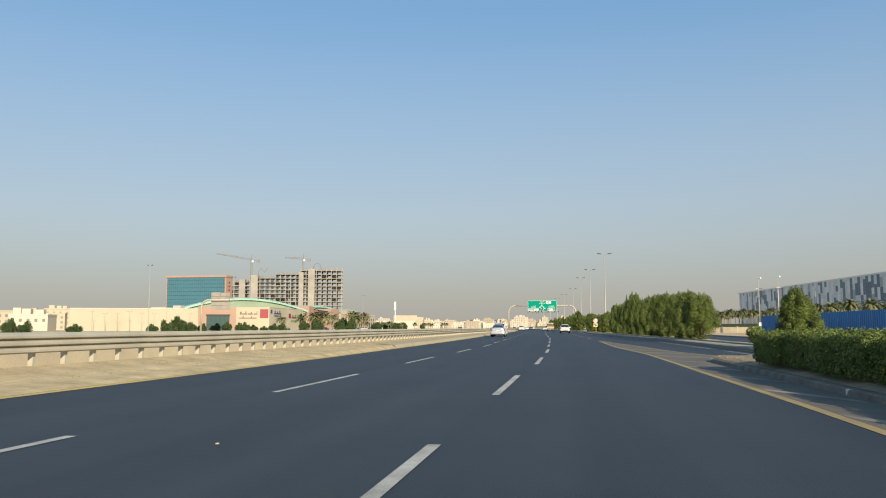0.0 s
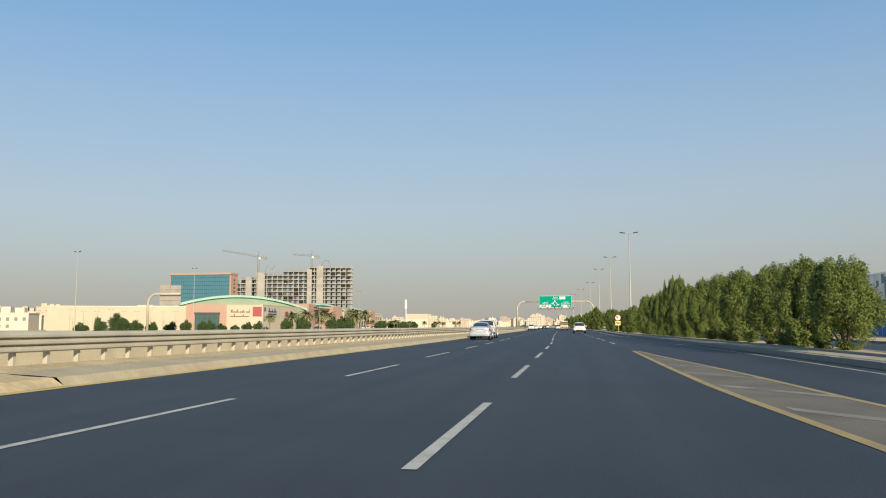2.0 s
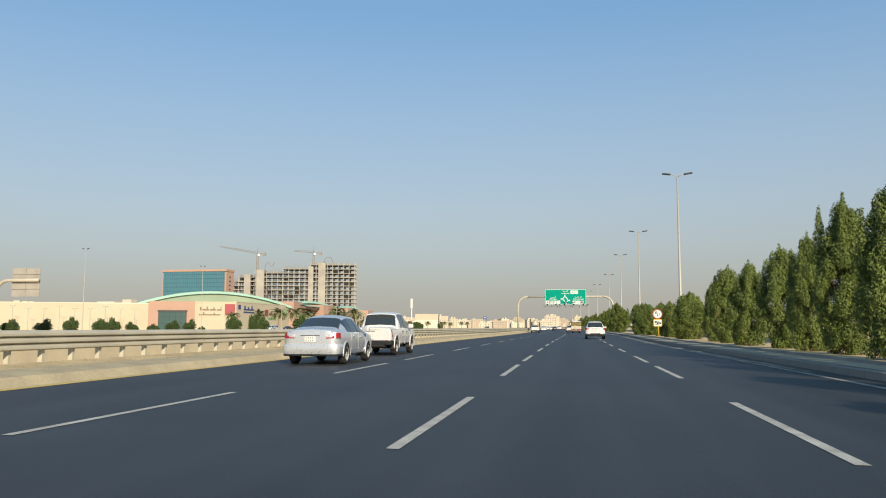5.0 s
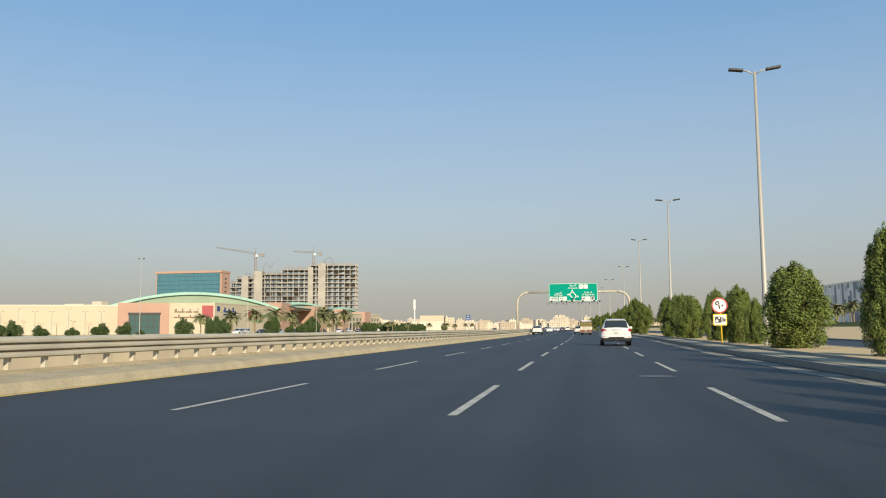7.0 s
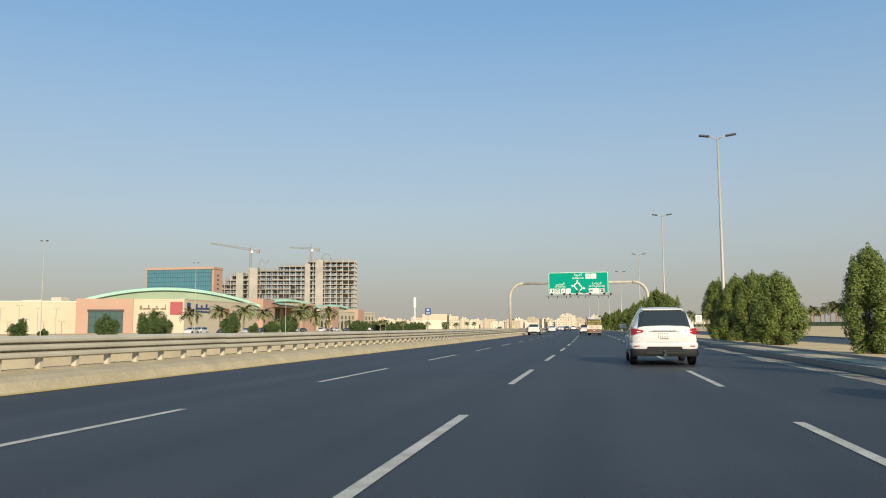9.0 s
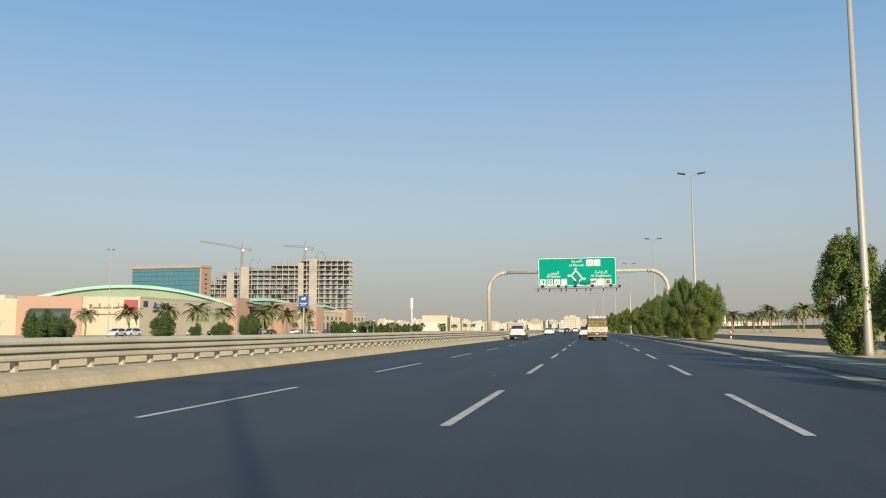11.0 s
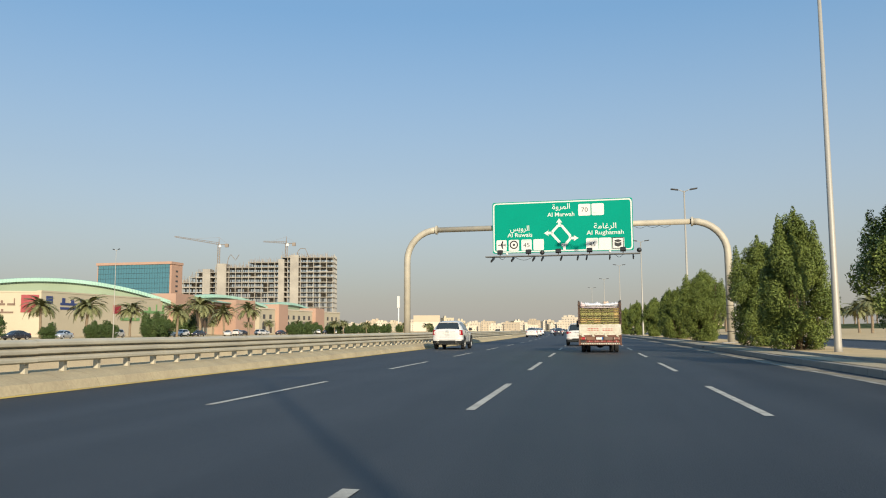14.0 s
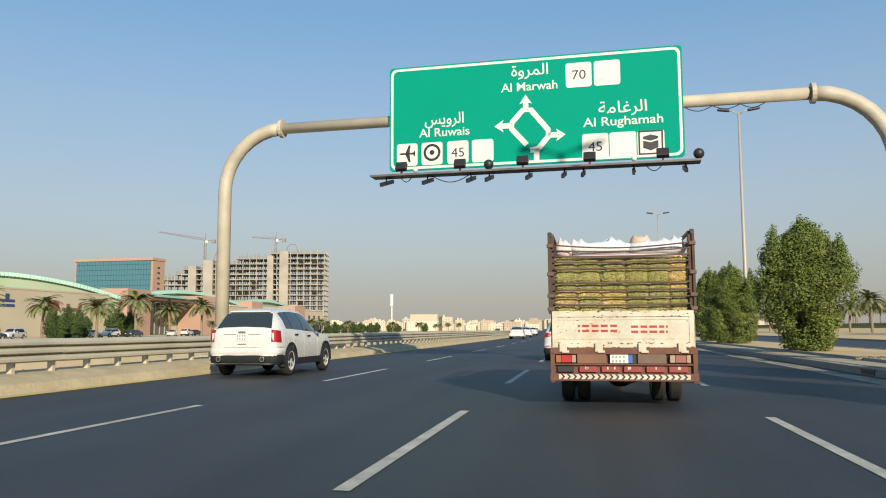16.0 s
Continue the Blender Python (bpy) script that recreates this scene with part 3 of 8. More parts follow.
guard_rail(lambda y: -10.75 + 1.85 * near(y), -20, 620, 1, "dusty galvanised three-wave steel guard rail on short posts", 300)
median = road_part("median_wall", [(-13.0, 0.1), (-12.98, 0.8), (-12.72, 0.82), (-12.6, 0.0)], -40, 640, CONCRETE, step=4)
tagged(median, "low pale concrete wall behind the guard rail", "wall", kind="structure")
bm = bmesh.new()
rg = random.Random(404)
for _ in range(2200):
    y = rg.uniform(-2, 275)
    lat = -8.9 - 1.7 * rg.random() ** 0.7
    x = line_x(y) + lat
    z = verge_z(lat, y) + 0.003
    s = rg.uniform(0.008, 0.026) * (1.8 if rg.random() < 0.05 else 1)
    vs = [bm.verts.new((x + s * a * rg.uniform(0.6, 1.3), y + s * b * rg.uniform(0.6, 1.3), z + s * c * rg.uniform(0.5, 1.0))) for a, b, c in ((1, 0, 0), (0, 1, 0), (-1, 0, 0), (0, -1, 0), (0, 0, 1), (0, 0, -1))]
    for f in ((0, 1, 4), (1, 2, 4), (2, 3, 4), (3, 0, 4), (1, 0, 5), (2, 1, 5), (3, 2, 5), (0, 3, 5)):
        bm.faces.new([vs[i] for i in f])
tagged(part("gravel", bm, DIRT), "small stones scattered over the dusty verge", "gravel", kind="stuff")


# ---- trees ----
def leafy(bm, lobes, count, size, rnd):
    """Many small folded leaves on the skin and inside of irregular lobes."""
    total = sum(l[3] * l[4] for l in lobes)
    for x, y, z, r, h in lobes:
        for _ in range(int(count * r * h / total)):
            u, a = rnd.uniform(-1, 1), rnd.uniform(0, 2 * math.pi)
            s = math.sqrt(max(0, 1 - u * u))
            d = rnd.uniform(0.3, 1.0) ** 0.45 * (1 + 0.28 * noise.noise((2.2 * x + 2.6 * math.cos(a) * s, 2.2 * y + 2.6 * math.sin(a) * s, 2.2 * z + 2.6 * u)))
            p = Vector((x + r * d * s * math.cos(a), y + r * d * s * math.sin(a), z + h * d * u))
            if p.z < 0.05:
                continue
            n = (Vector((math.cos(a) * s, math.sin(a) * s, u + 0.25)) + Vector((rnd.gauss(0, 0.5), rnd.gauss(0, 0.5), rnd.gauss(0, 0.5)))).normalized()
            t = Matrix.Rotation(rnd.uniform(0, 6.28), 3, n) @ n.orthogonal().normalized()
            b = n.cross(t)
            k = size * rnd.uniform(0.6, 1.3)
            v = [bm.verts.new(p + q) for q in (-t * k, b * k * 0.5 + n * k * 0.15, t * k, -b * k * 0.5 + n * k * 0.15)]
            bm.faces.new((v[0], v[1], v[2]))
            bm.faces.new((v[0], v[2], v[3]))


def make_tree(seed, height, width, stems, leaves, material, label, clear=0.3, slim=0.74, leaf=1.0, low=0.0):
    """Several upright shoots from one root, each with a leafy column that ends in a point."""
    rnd = random.Random(seed)
    t = thing("tree", label=label, category="tree", group="trees along the planted strip")
    bm = bmesh.new()
    lobes = []
    for k in range(stems):
        a = 2 * math.pi * k / stems + rnd.uniform(-0.5, 0.5)
        r = 0.06 * width if k == 0 else rnd.uniform(0.24, 0.37) * width
        top = height * (1.0 if k == 0 else rnd.uniform(0.72, 0.96) if stems < 9 else rnd.uniform(0.5, 0.86))
        x, y = r * math.cos(a), r * math.sin(a)
        tube(bm, [(0.06 * math.cos(a), 0.06 * math.sin(a), -0.1), (x * 0.4, y * 0.4, clear), (x, y, top * 0.5), (x * 1.05, y * 1.05, top * 0.88)],
             [0.06, 0.045, 0.035, 0.012], 6)
        for f, q in ((0.07, 0.2), (0.15, 0.24), (0.24, 0.27), (0.36, 0.28), (0.48, 0.285), (0.6, 0.275), (0.71, 0.25), (0.81, 0.205), (0.89, 0.15), (0.95, 0.085)):
            if f < low:
                continue
            j = 0.06 * width
            lobes.append((x * (0.75 + 0.35 * min(f, 0.6)) + rnd.uniform(-j, j), y * (0.75 + 0.35 * min(f, 0.6)) + rnd.uniform(-j, j), top * f + 0.06,
                          q * slim * width * rnd.uniform(0.75, 1.15), top * 0.085))
        for _ in range(4):
            b = rnd.uniform(0, 6.28)
            q = rnd.uniform(0.1, 0.22) * width
            z1 = top * rnd.uniform(0.66, 1.0)
            for f in (0.7, 0.8, 0.9, 1.0):
                lobes.append((x + q * math.cos(b), y + q * math.sin(b), z1 * f, width * 0.09 * (1.25 - f) * 2.2, top * 0.06))
        for _ in range(3):
            z0 = top * rnd.uniform(0.2, 0.6)
            tube(bm, [(x * 0.7, y * 0.7, z0), (x + rnd.uniform(-0.15, 0.15) * width, y + rnd.uniform(-0.15, 0.15) * width, z0 + 0.2 * top)], [0.028, 0.008], 5)
    part("trunk", bm, BARK, t)
    bm = bmesh.new()
    leafy(bm, lobes, leaves, leaf * (0.045 + 0.004 * height), rnd)
    part("crown", bm, material, t)
    return t


SHAPES = {"dome": ((0.0, 0.5), (0.08, 0.72), (0.2, 0.9), (0.4, 1.0), (0.6, 0.97), (0.75, 0.82), (0.88, 0.58), (1.0, 0.22)),
          "cone": ((0.0, 0.6), (0.08, 0.8), (0.2, 0.95), (0.35, 1.0), (0.5, 0.92), (0.65, 0.76), (0.8, 0.55), (0.92, 0.32), (1.0, 0.12)),
          "urn": ((0.0, 0.45), (0.1, 0.52), (0.25, 0.7), (0.42, 0.94), (0.54, 1.0), (0.66, 0.88), (0.78, 0.64), (0.9, 0.38), (1.0, 0.12)),
          "vase": ((0.0, 0.2), (0.14, 0.42), (0.22, 0.82), (0.36, 1.0), (0.56, 0.98), (0.75, 0.82), (0.9, 0.58), (1.0, 0.24))}


def make_ficus(seed, height, width, leaves, label, shape, shoots=9, clear=0.3, low=0.03):
    """A dense crown: many upright leafy tufts fill a bumpy outline that ends in several blunt points."""
    rnd = random.Random(seed)
    t = thing("tree", label=label, category="tree", group="trees along the planted strip")
    fs, rs = zip(*SHAPES[shape])
    lobes = []
    bm = bmesh.new()
    for k in range(7):
        a = 0.9 * k + rnd.uniform(-0.3, 0.3)
        q = rnd.uniform(0.1, 0.3) * width
        top = height * rnd.uniform(0.55, 0.85)
        tube(bm, [(0.07 * math.cos(a), 0.07 * math.sin(a), -0.1), (0.35 * q * math.cos(a), 0.35 * q * math.sin(a), clear), (q * math.cos(a), q * math.sin(a), 0.5 * top), (1.1 * q * math.cos(a), 1.1 * q * math.sin(a), top)], [0.065, 0.05, 0.035, 0.012], 6)
    part("trunk", bm, BARK, t)
    n = 84
    for k in range(n):
        f = low + (0.91 - low) * ((k + rnd.random()) / n)
        reach = 0.5 * width * float(np.interp(f, fs, rs))
        r = width * rnd.uniform(0.085, 0.165) * (1.0 if f < 0.75 else 0.8)
        a = 2.399 * k + rnd.uniform(-0.5, 0.5)
        q = max(0.0, reach - r) * (1.0 if rnd.random() < 0.72 else rnd.uniform(0.2, 0.8))
        q *= 1 + 0.34 * noise.noise((1.7 * math.cos(a) + seed, 1.7 * math.sin(a), 3.1 * f))
        lobes.append((q * math.cos(a), q * math.sin(a), f * height, r, r * rnd.uniform(1.0, 1.6)))
    if low > 0.1:
        # suckers round the foot of the stems
        for k in range(12):
            a = rnd.uniform(0, 6.28)
            q = rnd.uniform(0.02, 0.2) * width
            lobes.append((q * math.cos(a), q * math.sin(a), height * rnd.uniform(0.02, 0.085), width * 0.075, height * 0.035))
    for k in range(shoots):
        a = 6.283 * k / shoots + rnd.uniform(-0.4, 0.4)
        q = 0.0 if k == 0 else rnd.uniform(0.12, 0.36) * width
        tip = height * (1.0 if k == 0 else rnd.uniform(0.8, 0.97) - 0.35 * (q / width) ** 2)
        for j in range(7):
            lobes.append((q * math.cos(a) + rnd.uniform(-0.02, 0.02) * width, q * math.sin(a), tip - height * 0.048 * (j + 0.5), width * (0.035 + 0.022 * j), height * 0.05))
    bm = bmesh.new()
    leafy(bm, lobes, leaves, 0.046, rnd)
    part("crown", bm, LEAF, t)
    return t


TREE_LABEL = "dense bushy green ficus tree with upright shoots, in the sandy strip"
forms = [make_ficus(1, 4.6, 2.6, 52000, TREE_LABEL, "cone", 8), make_ficus(2, 4.4, 2.5, 52000, TREE_LABEL, "dome", 10),
         make_ficus(3, 3.5, 2.3, 36000, TREE_LABEL, "cone", 9), make_ficus(4, 5.8, 3.4, 92000, "large bushy ficus tree with many upright shoots, beside the kerb", "urn", 12),
         make_ficus(6, 4.3, 3.2, 56000, "broad round-topped ficus tree with bare lower stems, in the sandy strip", "vase", 9, 0.5, 0.2), make_ficus(9, 6.2, 3.0, 88000, "tall bushy ficus tree with pointed shoots, beside the kerb", "cone", 9)]


def true_size(tree):
    """Height of a grown tree and the width that holds nearly all of its leaves."""
    crown = [o for o in tree.children if o.name.startswith("crown")][0].data
    co = np.empty(3 * len(crown.vertices))
    crown.vertices.foreach_get("co", co)
    co = co.reshape(-1, 3)
    return float(np.percentile(co[:, 2], 99.8)), 2 * float(np.percentile(np.hypot(co[:, 0], co[:, 1]), 96))


DIMS = [true_size(f) for f in forms]
# (along the road, beside its line, top above the road, width, form)
TREES = ((36.6, 10.9, 2.78, 1.8, 0), (60.2, 10.9, 3.52, 2.35, 4), (65.0, 10.9, 3.89, 2.17, 1), (69.7, 10.9, 4.02, 2.35, 4), (76.7, 10.9, 4.21, 2.35, 1), (82.6, 10.9, 4.35, 2.35, 4), (88.6, 10.8, 4.35, 2.17, 1),
         (93.2, 10.5, 4.16, 1.74, 1), (97.3, 10.5, 5.04, 1.83, 0), (101.2, 10.5, 5.24, 1.83, 5), (105.0, 10.4, 4.46, 1.51, 0), (109.0, 10.4, 4.42, 1.85, 1), (115.2, 10.4, 4.28, 1.85, 0), (120.5, 10.4, 4.42, 1.93, 1),
         (126.0, 10.55, 3.95, 1.5, 0), (135.6, 10.3, 3.7, 2.7, 2), (144.9, 10.6, 2.6, 1.1, 2), (147.9, 10.3, 3.4, 1.9, 2), (155.7, 10.3, 3.55, 1.8, 0), (168.9, 10.3, 3.65, 2.4, 2), (174.5, 10.3, 4.0, 2.2, 1),
         (180.0, 10.3, 4.15, 2.4, 0), (186.5, 10.35, 4.3, 2.1, 1), (222.8, 10.4, 4.8, 2.9, 3), (235.3, 10.3, 5.9, 2.8, 5), (242.6, 10.3, 5.55, 2.9, 5), (260.9, 10.05, 5.3, 3.4, 3), (277.8, 10.25, 4.85, 3.1, 5),
         (287.0, 10.5, 5.2, 2.6, 0), (304, 10.5, 5.0, 3.0, 3), (329, 10.5, 5.4, 3.2, 5), (352, 10.5, 5.0, 3.0, 3), (375, 10.5, 5.5, 3.2, 3), (402, 10.5, 5.0, 3.0, 3))
first = {}
for k, (y, lat, top, wid, f) in enumerate(TREES):
    m = pose(line_x(y) + lat, y, 0.22, 0, 0, 77 * k) @ Matrix.Diagonal((wid / DIMS[f][1], wid / DIMS[f][1], (top - 0.22) / DIMS[f][0], 1))
    if f in first:
        copy_thing(forms[f], m)
    else:
        first[f] = m
for f, m in first.items():
    forms[f].matrix_basis = m


def make_hedge(seed, length, width, height, leaves):
    """One stretch of a clipped hedge: a rounded block skinned with small leaves, with loose shoots on top."""
    rnd = random.Random(seed)
    h = thing("hedge_shrub", label="clipped bright green hedge shrub on the traffic island", category="shrub", group="hedge on the island")
    bm = bmesh.new()
    for _ in range(leaves):
        u = [rnd.uniform(-1, 1) for _ in range(3)]
        m = max(abs(c) for c in u)
        depth = 1 - 0.3 * rnd.random() ** 2.2
        d = [c / m * depth for c in u]
        # rounded edges and a bumpy skin
        soft = (abs(d[0]) ** 6 + abs(d[1]) ** 6 + abs(d[2]) ** 6) ** (1 / 6)
        d = [c * depth / max(0.2, soft) for c in d]
        k = 1 + 0.09 * noise.noise((3.2 * d[0] + seed, 3.2 * d[1], 3.2 * d[2])) + 0.05 * noise.noise((9 * d[0], 9 * d[1] + seed, 9 * d[2]))
        p = Vector((d[0] * k * width / 2, d[1] * k * length / 2, height * (0.5 + 0.5 * d[2] * k)))
        if p.z < 0.06:
            continue
        if d[2] > 0.8 and rnd.random() < 0.12:
            p.z += rnd.uniform(0, 0.09)
        n_ = (Vector((d[0] ** 5, d[1] ** 5, d[2] ** 5 + 0.2)) + Vector((rnd.gauss(0, 0.4), rnd.gauss(0, 0.4), rnd.gauss(0, 0.4)))).normalized()
        t_ = Matrix.Rotation(rnd.uniform(0, 6.28), 3, n_) @ n_.orthogonal().normalized()
        b_ = n_.cross(t_)
        q = rnd.uniform(0.018, 0.036)
        v = [bm.verts.new(p + w) for w in (-t_ * q, b_ * q * 0.55 + n_ * q * 0.2, t_ * q, -b_ * q * 0.55 + n_ * q * 0.2)]
        bm.faces.new((v[0], v[1], v[2]))
        bm.faces.new((v[0], v[2], v[3]))
    part("foliage", bm, LEAF, h)
    for k in range(5):
        bm = bmesh.new()
        y = length * (k - 2) / 5.5
        tube(bm, [(rnd.uniform(-0.15, 0.15), y, -0.05), (rnd.uniform(-0.2, 0.2), y, 0.25), (rnd.uniform(-0.35, 0.35), y + 0.1, 0.75 * height)], [0.025, 0.02, 0.008], 5)
        part("stem", bm, BARK, h)
    return h


hedges = [make_hedge(8, 2.0, 1.5, 0.74, 21000), make_hedge(21, 1.9, 1.6, 0.86, 22000)]
HEDGE = ((20.6, 6.4, 1.1, 0), (18.75, 6.65, 1.0, 1), (16.85, 6.5, 1.1, 0), (15.0, 6.55, 1.0, 1), (13.1, 6.6, 1.07, 0), (11.2, 6.6, 1.03, 1), (9.3, 6.6, 1.1, 0), (7.4, 6.6, 1.0, 1))
for k, (y, lat, tall, form) in enumerate(HEDGE):
    m = pose(line_x(y) + lat, y, 0.17, 0, 0, 180 * (k % 3 == 1) + 3 * math.sin(5 * k)) @ Matrix.Diagonal((1, 1, tall, 1))
    if k < 2:
        hedge_first = m if k == 0 else hedge_first
        hedge_second = m
    else:
        copy_thing(hedges[form], m)
hedges[0].matrix_basis, hedges[1].matrix_basis = hedge_first, hedge_second
small = make_tree(11, 0.85, 0.95, 3, 1800, LEAF, "small round shrub in the sandy strip", 0.05)
small.matrix_basis = pose(line_x(43.8) + 10.9, 43.8, 0.2) @ Matrix.Diagonal((1.15, 1.15, 1.1, 1))
copy_thing(small, pose(line_x(40.2) + 11.0, 40.2, 0.2, 0, 0, 80) @ Matrix.Diagonal((0.95, 1.0, 0.5, 1)))
small.name = "shrub"
small["category"], small["group"] = "shrub", "shrubs"

for k in range(9):
    y = 61.5 + 2.9 * k
    copy_thing(small, pose(line_x(y) + 10.6 + 0.4 * math.sin(3.1 * k), y, 0.2, 0, 0, 70 * k) @ Matrix.Diagonal((0.9 + 0.2 * (k % 3), 1.0, 0.65 + 0.15 * (k % 2), 1)))

# ---- street lamps ----
def make_lamp(label, group):
    t = thing("street_lamp", label=label, category="street lamp", group=group)
    bm = bmesh.new()
    tube(bm, [(0, 0, 0), (0, 0, 0.3), (0, 0, 13.9)], [0.16, 0.14, 0.065], 12)
    part("pole", bm, POLE, t, smooth=True)
    bm = bmesh.new()
    box(bm, -0.2, 0.2, -0.2, 0.2, -0.25, 0.13, 0.03)
    part("base", bm, GREY_CONCRETE, t, "concrete plinth")
    for s in (-1, 1):
        bm = bmesh.new()
        tube(bm, [(0, 0, 13.75), (s * 0.35, 0, 13.95), (s * 0.75, 0, 14.02)], 0.035, 8)
        part("arm", bm, POLE, t, smooth=True)
        bm = bmesh.new()
        box(bm, min(s * 0.55, s * 1.25), max(s * 0.55, s * 1.25), -0.15, 0.15, 13.98, 14.1, 0.03, Matrix.Translation((s * 0.9, 0, 14)) @ Matrix.Rotation(radians(-s * 8), 4, "Y") @ Matrix.Translation((-s * 0.9, 0, -14)))
        part("lamp_head", bm, DARK, t, "dark grey lamp head")
    return t


lamp = make_lamp("tall galvanised street lamp with two dark heads, in the planted strip", "street lamps along the strip")
LAMPS = ((141.7, 14.0, 10.46), (185.6, 14.5, 10.5), (232.5, 15.5, 11.0), (278.2, 14.6, 11.2), (320, 14.3, 10.5), (364, 14.3, 10.5), (408, 14.3, 10.5), (452, 14.3, 10.5))
for k, (y, z, lat) in enumerate(LAMPS):
    m = on_road(lat, y, 0.1) @ Matrix.Diagonal((1, 1, z / 14.1, 1))
    if k:
        copy_thing(lamp, m)
    else:
        lamp.matrix_basis = m
for y in (147.7, 187, 224.8, 265.5, 306.4):
    far_lamp = copy_thing(lamp, pose(-86.5, y, -0.05) @ Matrix.Diagonal((0.5, 0.5, 1, 1)))
    tagged(far_lamp, "tall thin street lamp beyond the opposite carriageway", "", "street lamps beyond the barrier")
for x, y in ((92, 330), (98, 395), (103, 455), (86, 290), (110, 520), (72, 265)):
    far_lamp = copy_thing(lamp, pose(x, y, 1.2) @ Matrix.Diagonal((0.8, 0.8, 0.8, 1)))
    tagged(far_lamp, "pale street lamp among the palms", "", "street lamps in the palm garden")


# ---- two camera masts beyond the service road ----
def make_mast(height):
    t = thing("camera_mast", label="pale steel camera mast with a round camera housing", category="mast", group="camera masts")
    bm = bmesh.new()
    tube(bm, [(0, 0, -0.1), (0, 0, height)], [0.13, 0.07], 10)
    part("pole", bm, POLE, t, smooth=True)
    bm = bmesh.new()
    tube(bm, [(0, 0, height - 0.25), (0.25, -0.1, height - 0.1)], 0.03, 6)
    part("arm", bm, POLE, t)
    bm = bmesh.new()
    ball(bm, (0.32, -0.12, height - 0.12), 0.2, 12)
    part("camera_housing", bm, SIGN_WHITE, t, smooth=True)
    bm = bmesh.new()
    box(bm, -0.55, 0.55, -0.06, 0.06, height - 2.0, height - 1.86)
    part("crossbar", bm, POLE, t)
    bm = bmesh.new()
    box(bm, -0.25, 0.25, -0.3, -0.1, 1.0, 1.8, 0.03)
    part("control_box", bm, PANEL_GREY, t)
    return t


mast = make_mast(9.6)
mast.matrix_basis = pose(30.2, 145.2, 0.1)
copy_thing(mast, pose(32.5, 141.4, 0.1, 0, 0, 30))

# ---- overhead sign gantry ----
GX, GY = -12.67, 252.09
gantry = thing("sign_gantry", (GX, GY, 0.0), heading(252) - 2.9, "beige tubular arch carrying a green direction sign over the lanes", "sign gantry")
BOX_GREY = mat("box_grey", (0.40, 0.40, 0.37), 0.6, 0.0, 0.08, 3.0, 0.0, 12.0)
GL, GR, GZ = -10.55, 10.46, 7.98
bm = bmesh.new()
arch = [(GL, 0, 0.0)] + [(GL, 0, GZ - 2.1)]
for k in range(1, 9):
    a = radians(90 * k / 8)
    arch.append((GL + 2.1 * (1 - math.cos(a)), 0, GZ - 2.1 + 2.1 * math.sin(a)))
tube(bm, arch, 0.225, 16)
part("post", bm, GANTRY, gantry, smooth=True)
bm = bmesh.new()
tube(bm, [(GR - (x - GL), y, z) for x, y, z in arch], 0.225, 16)
part("post", bm, GANTRY, gantry, smooth=True)
bm = bmesh.new()
tube(bm, [(GL + 2.1, 0, GZ), (GR - 2.1, 0, GZ)], 0.185, 16)
part("beam", bm, GANTRY, gantry, smooth=True)
for x in (GL + 2.1, GR - 2.1):
    bm = bmesh.new()
    tube(bm, [(x - 0.06, 0, GZ), (x + 0.06, 0, GZ)], 0.31, 16)
    part("flange", bm, GANTRY, gantry)
for x in (GL, GR):
    bm = bmesh.new()
    box(bm, x - 0.55, x + 0.55, -0.5, 0.5, -0.2, 0.3, 0.03)
    part("footing", bm, GREY_CONCRETE, gantry, "square concrete footing")
for x0, x1, z0, z1 in ((0.24, 0.56, 1.95, 2.7), (0.26, 0.7, 0.85, 1.85)):
    bm = bmesh.new()
    box(bm, GR + x0, GR + x1, -0.16, 0.16, z0, z1, 0.02)
    cabinet = part("control_box", bm, BOX_GREY, gantry, "grey control box strapped to the post")
    bm = bmesh.new()
    box(bm, GR + x0 + 0.06, GR + x1 - 0.1, -0.175, -0.16, z0 + 0.3, z1 - 0.15, 0.005)
    part("cover", bm, BOX_GREY, cabinet)
    for z in (z0 + 0.1, z1 - 0.12):
        bm = bmesh.new()
        tube(bm, [(GR, 0, z), (GR, 0, z + 0.03)], 0.25, 16)
        part("strap", bm, DARK, cabinet)
SX, SZ, SW, SH = -4.48, 6.2, 9.17, 3.43     # lower left corner and size of the sign
bm = bmesh.new()
plate(bm, round_rect(SX, SX + SW, SZ, SZ + SH, 0.12), -0.42, -0.36)
panel = part("sign_panel", bm, SIGN_GREEN, gantry, "green direction sign with white border, arrows and lettering")
bm = bmesh.new()
for a, b in ((round_rect(0.05, SW - 0.05, 0.05, SH - 0.05, 0.2), round_rect(0.13, SW - 0.13, 0.13, SH - 0.13, 0.15)),):
    oa = [bm.verts.new((SX + u, -0.425, SZ + v)) for u, v in a]
    ob_ = [bm.verts.new((SX + u, -0.425, SZ + v)) for u, v in b]
    for i in range(len(oa)):
        j = (i + 1) % len(oa)
        bm.faces.new((oa[i], oa[j], ob_[j], ob_[i]))
part("border", bm, SIGN_WHITE, panel)
for k in range(8):
    bm = bmesh.new()
    x = SX + 0.3 + k * (SW - 0.6) / 7
    box(bm, x - 0.04, x + 0.04, -0.36, -0.24, SZ + 0.1, SZ + SH - 0.1)
    part("stiffener", bm, POLE, gantry)
F = -0.426


def sign_text(text, u, v, size, width, material=SIGN_WHITE, bold=0.004):
    lettering("lettering", text, size, material, panel, (SX + u, F, SZ + v), width=width, bold=bold)


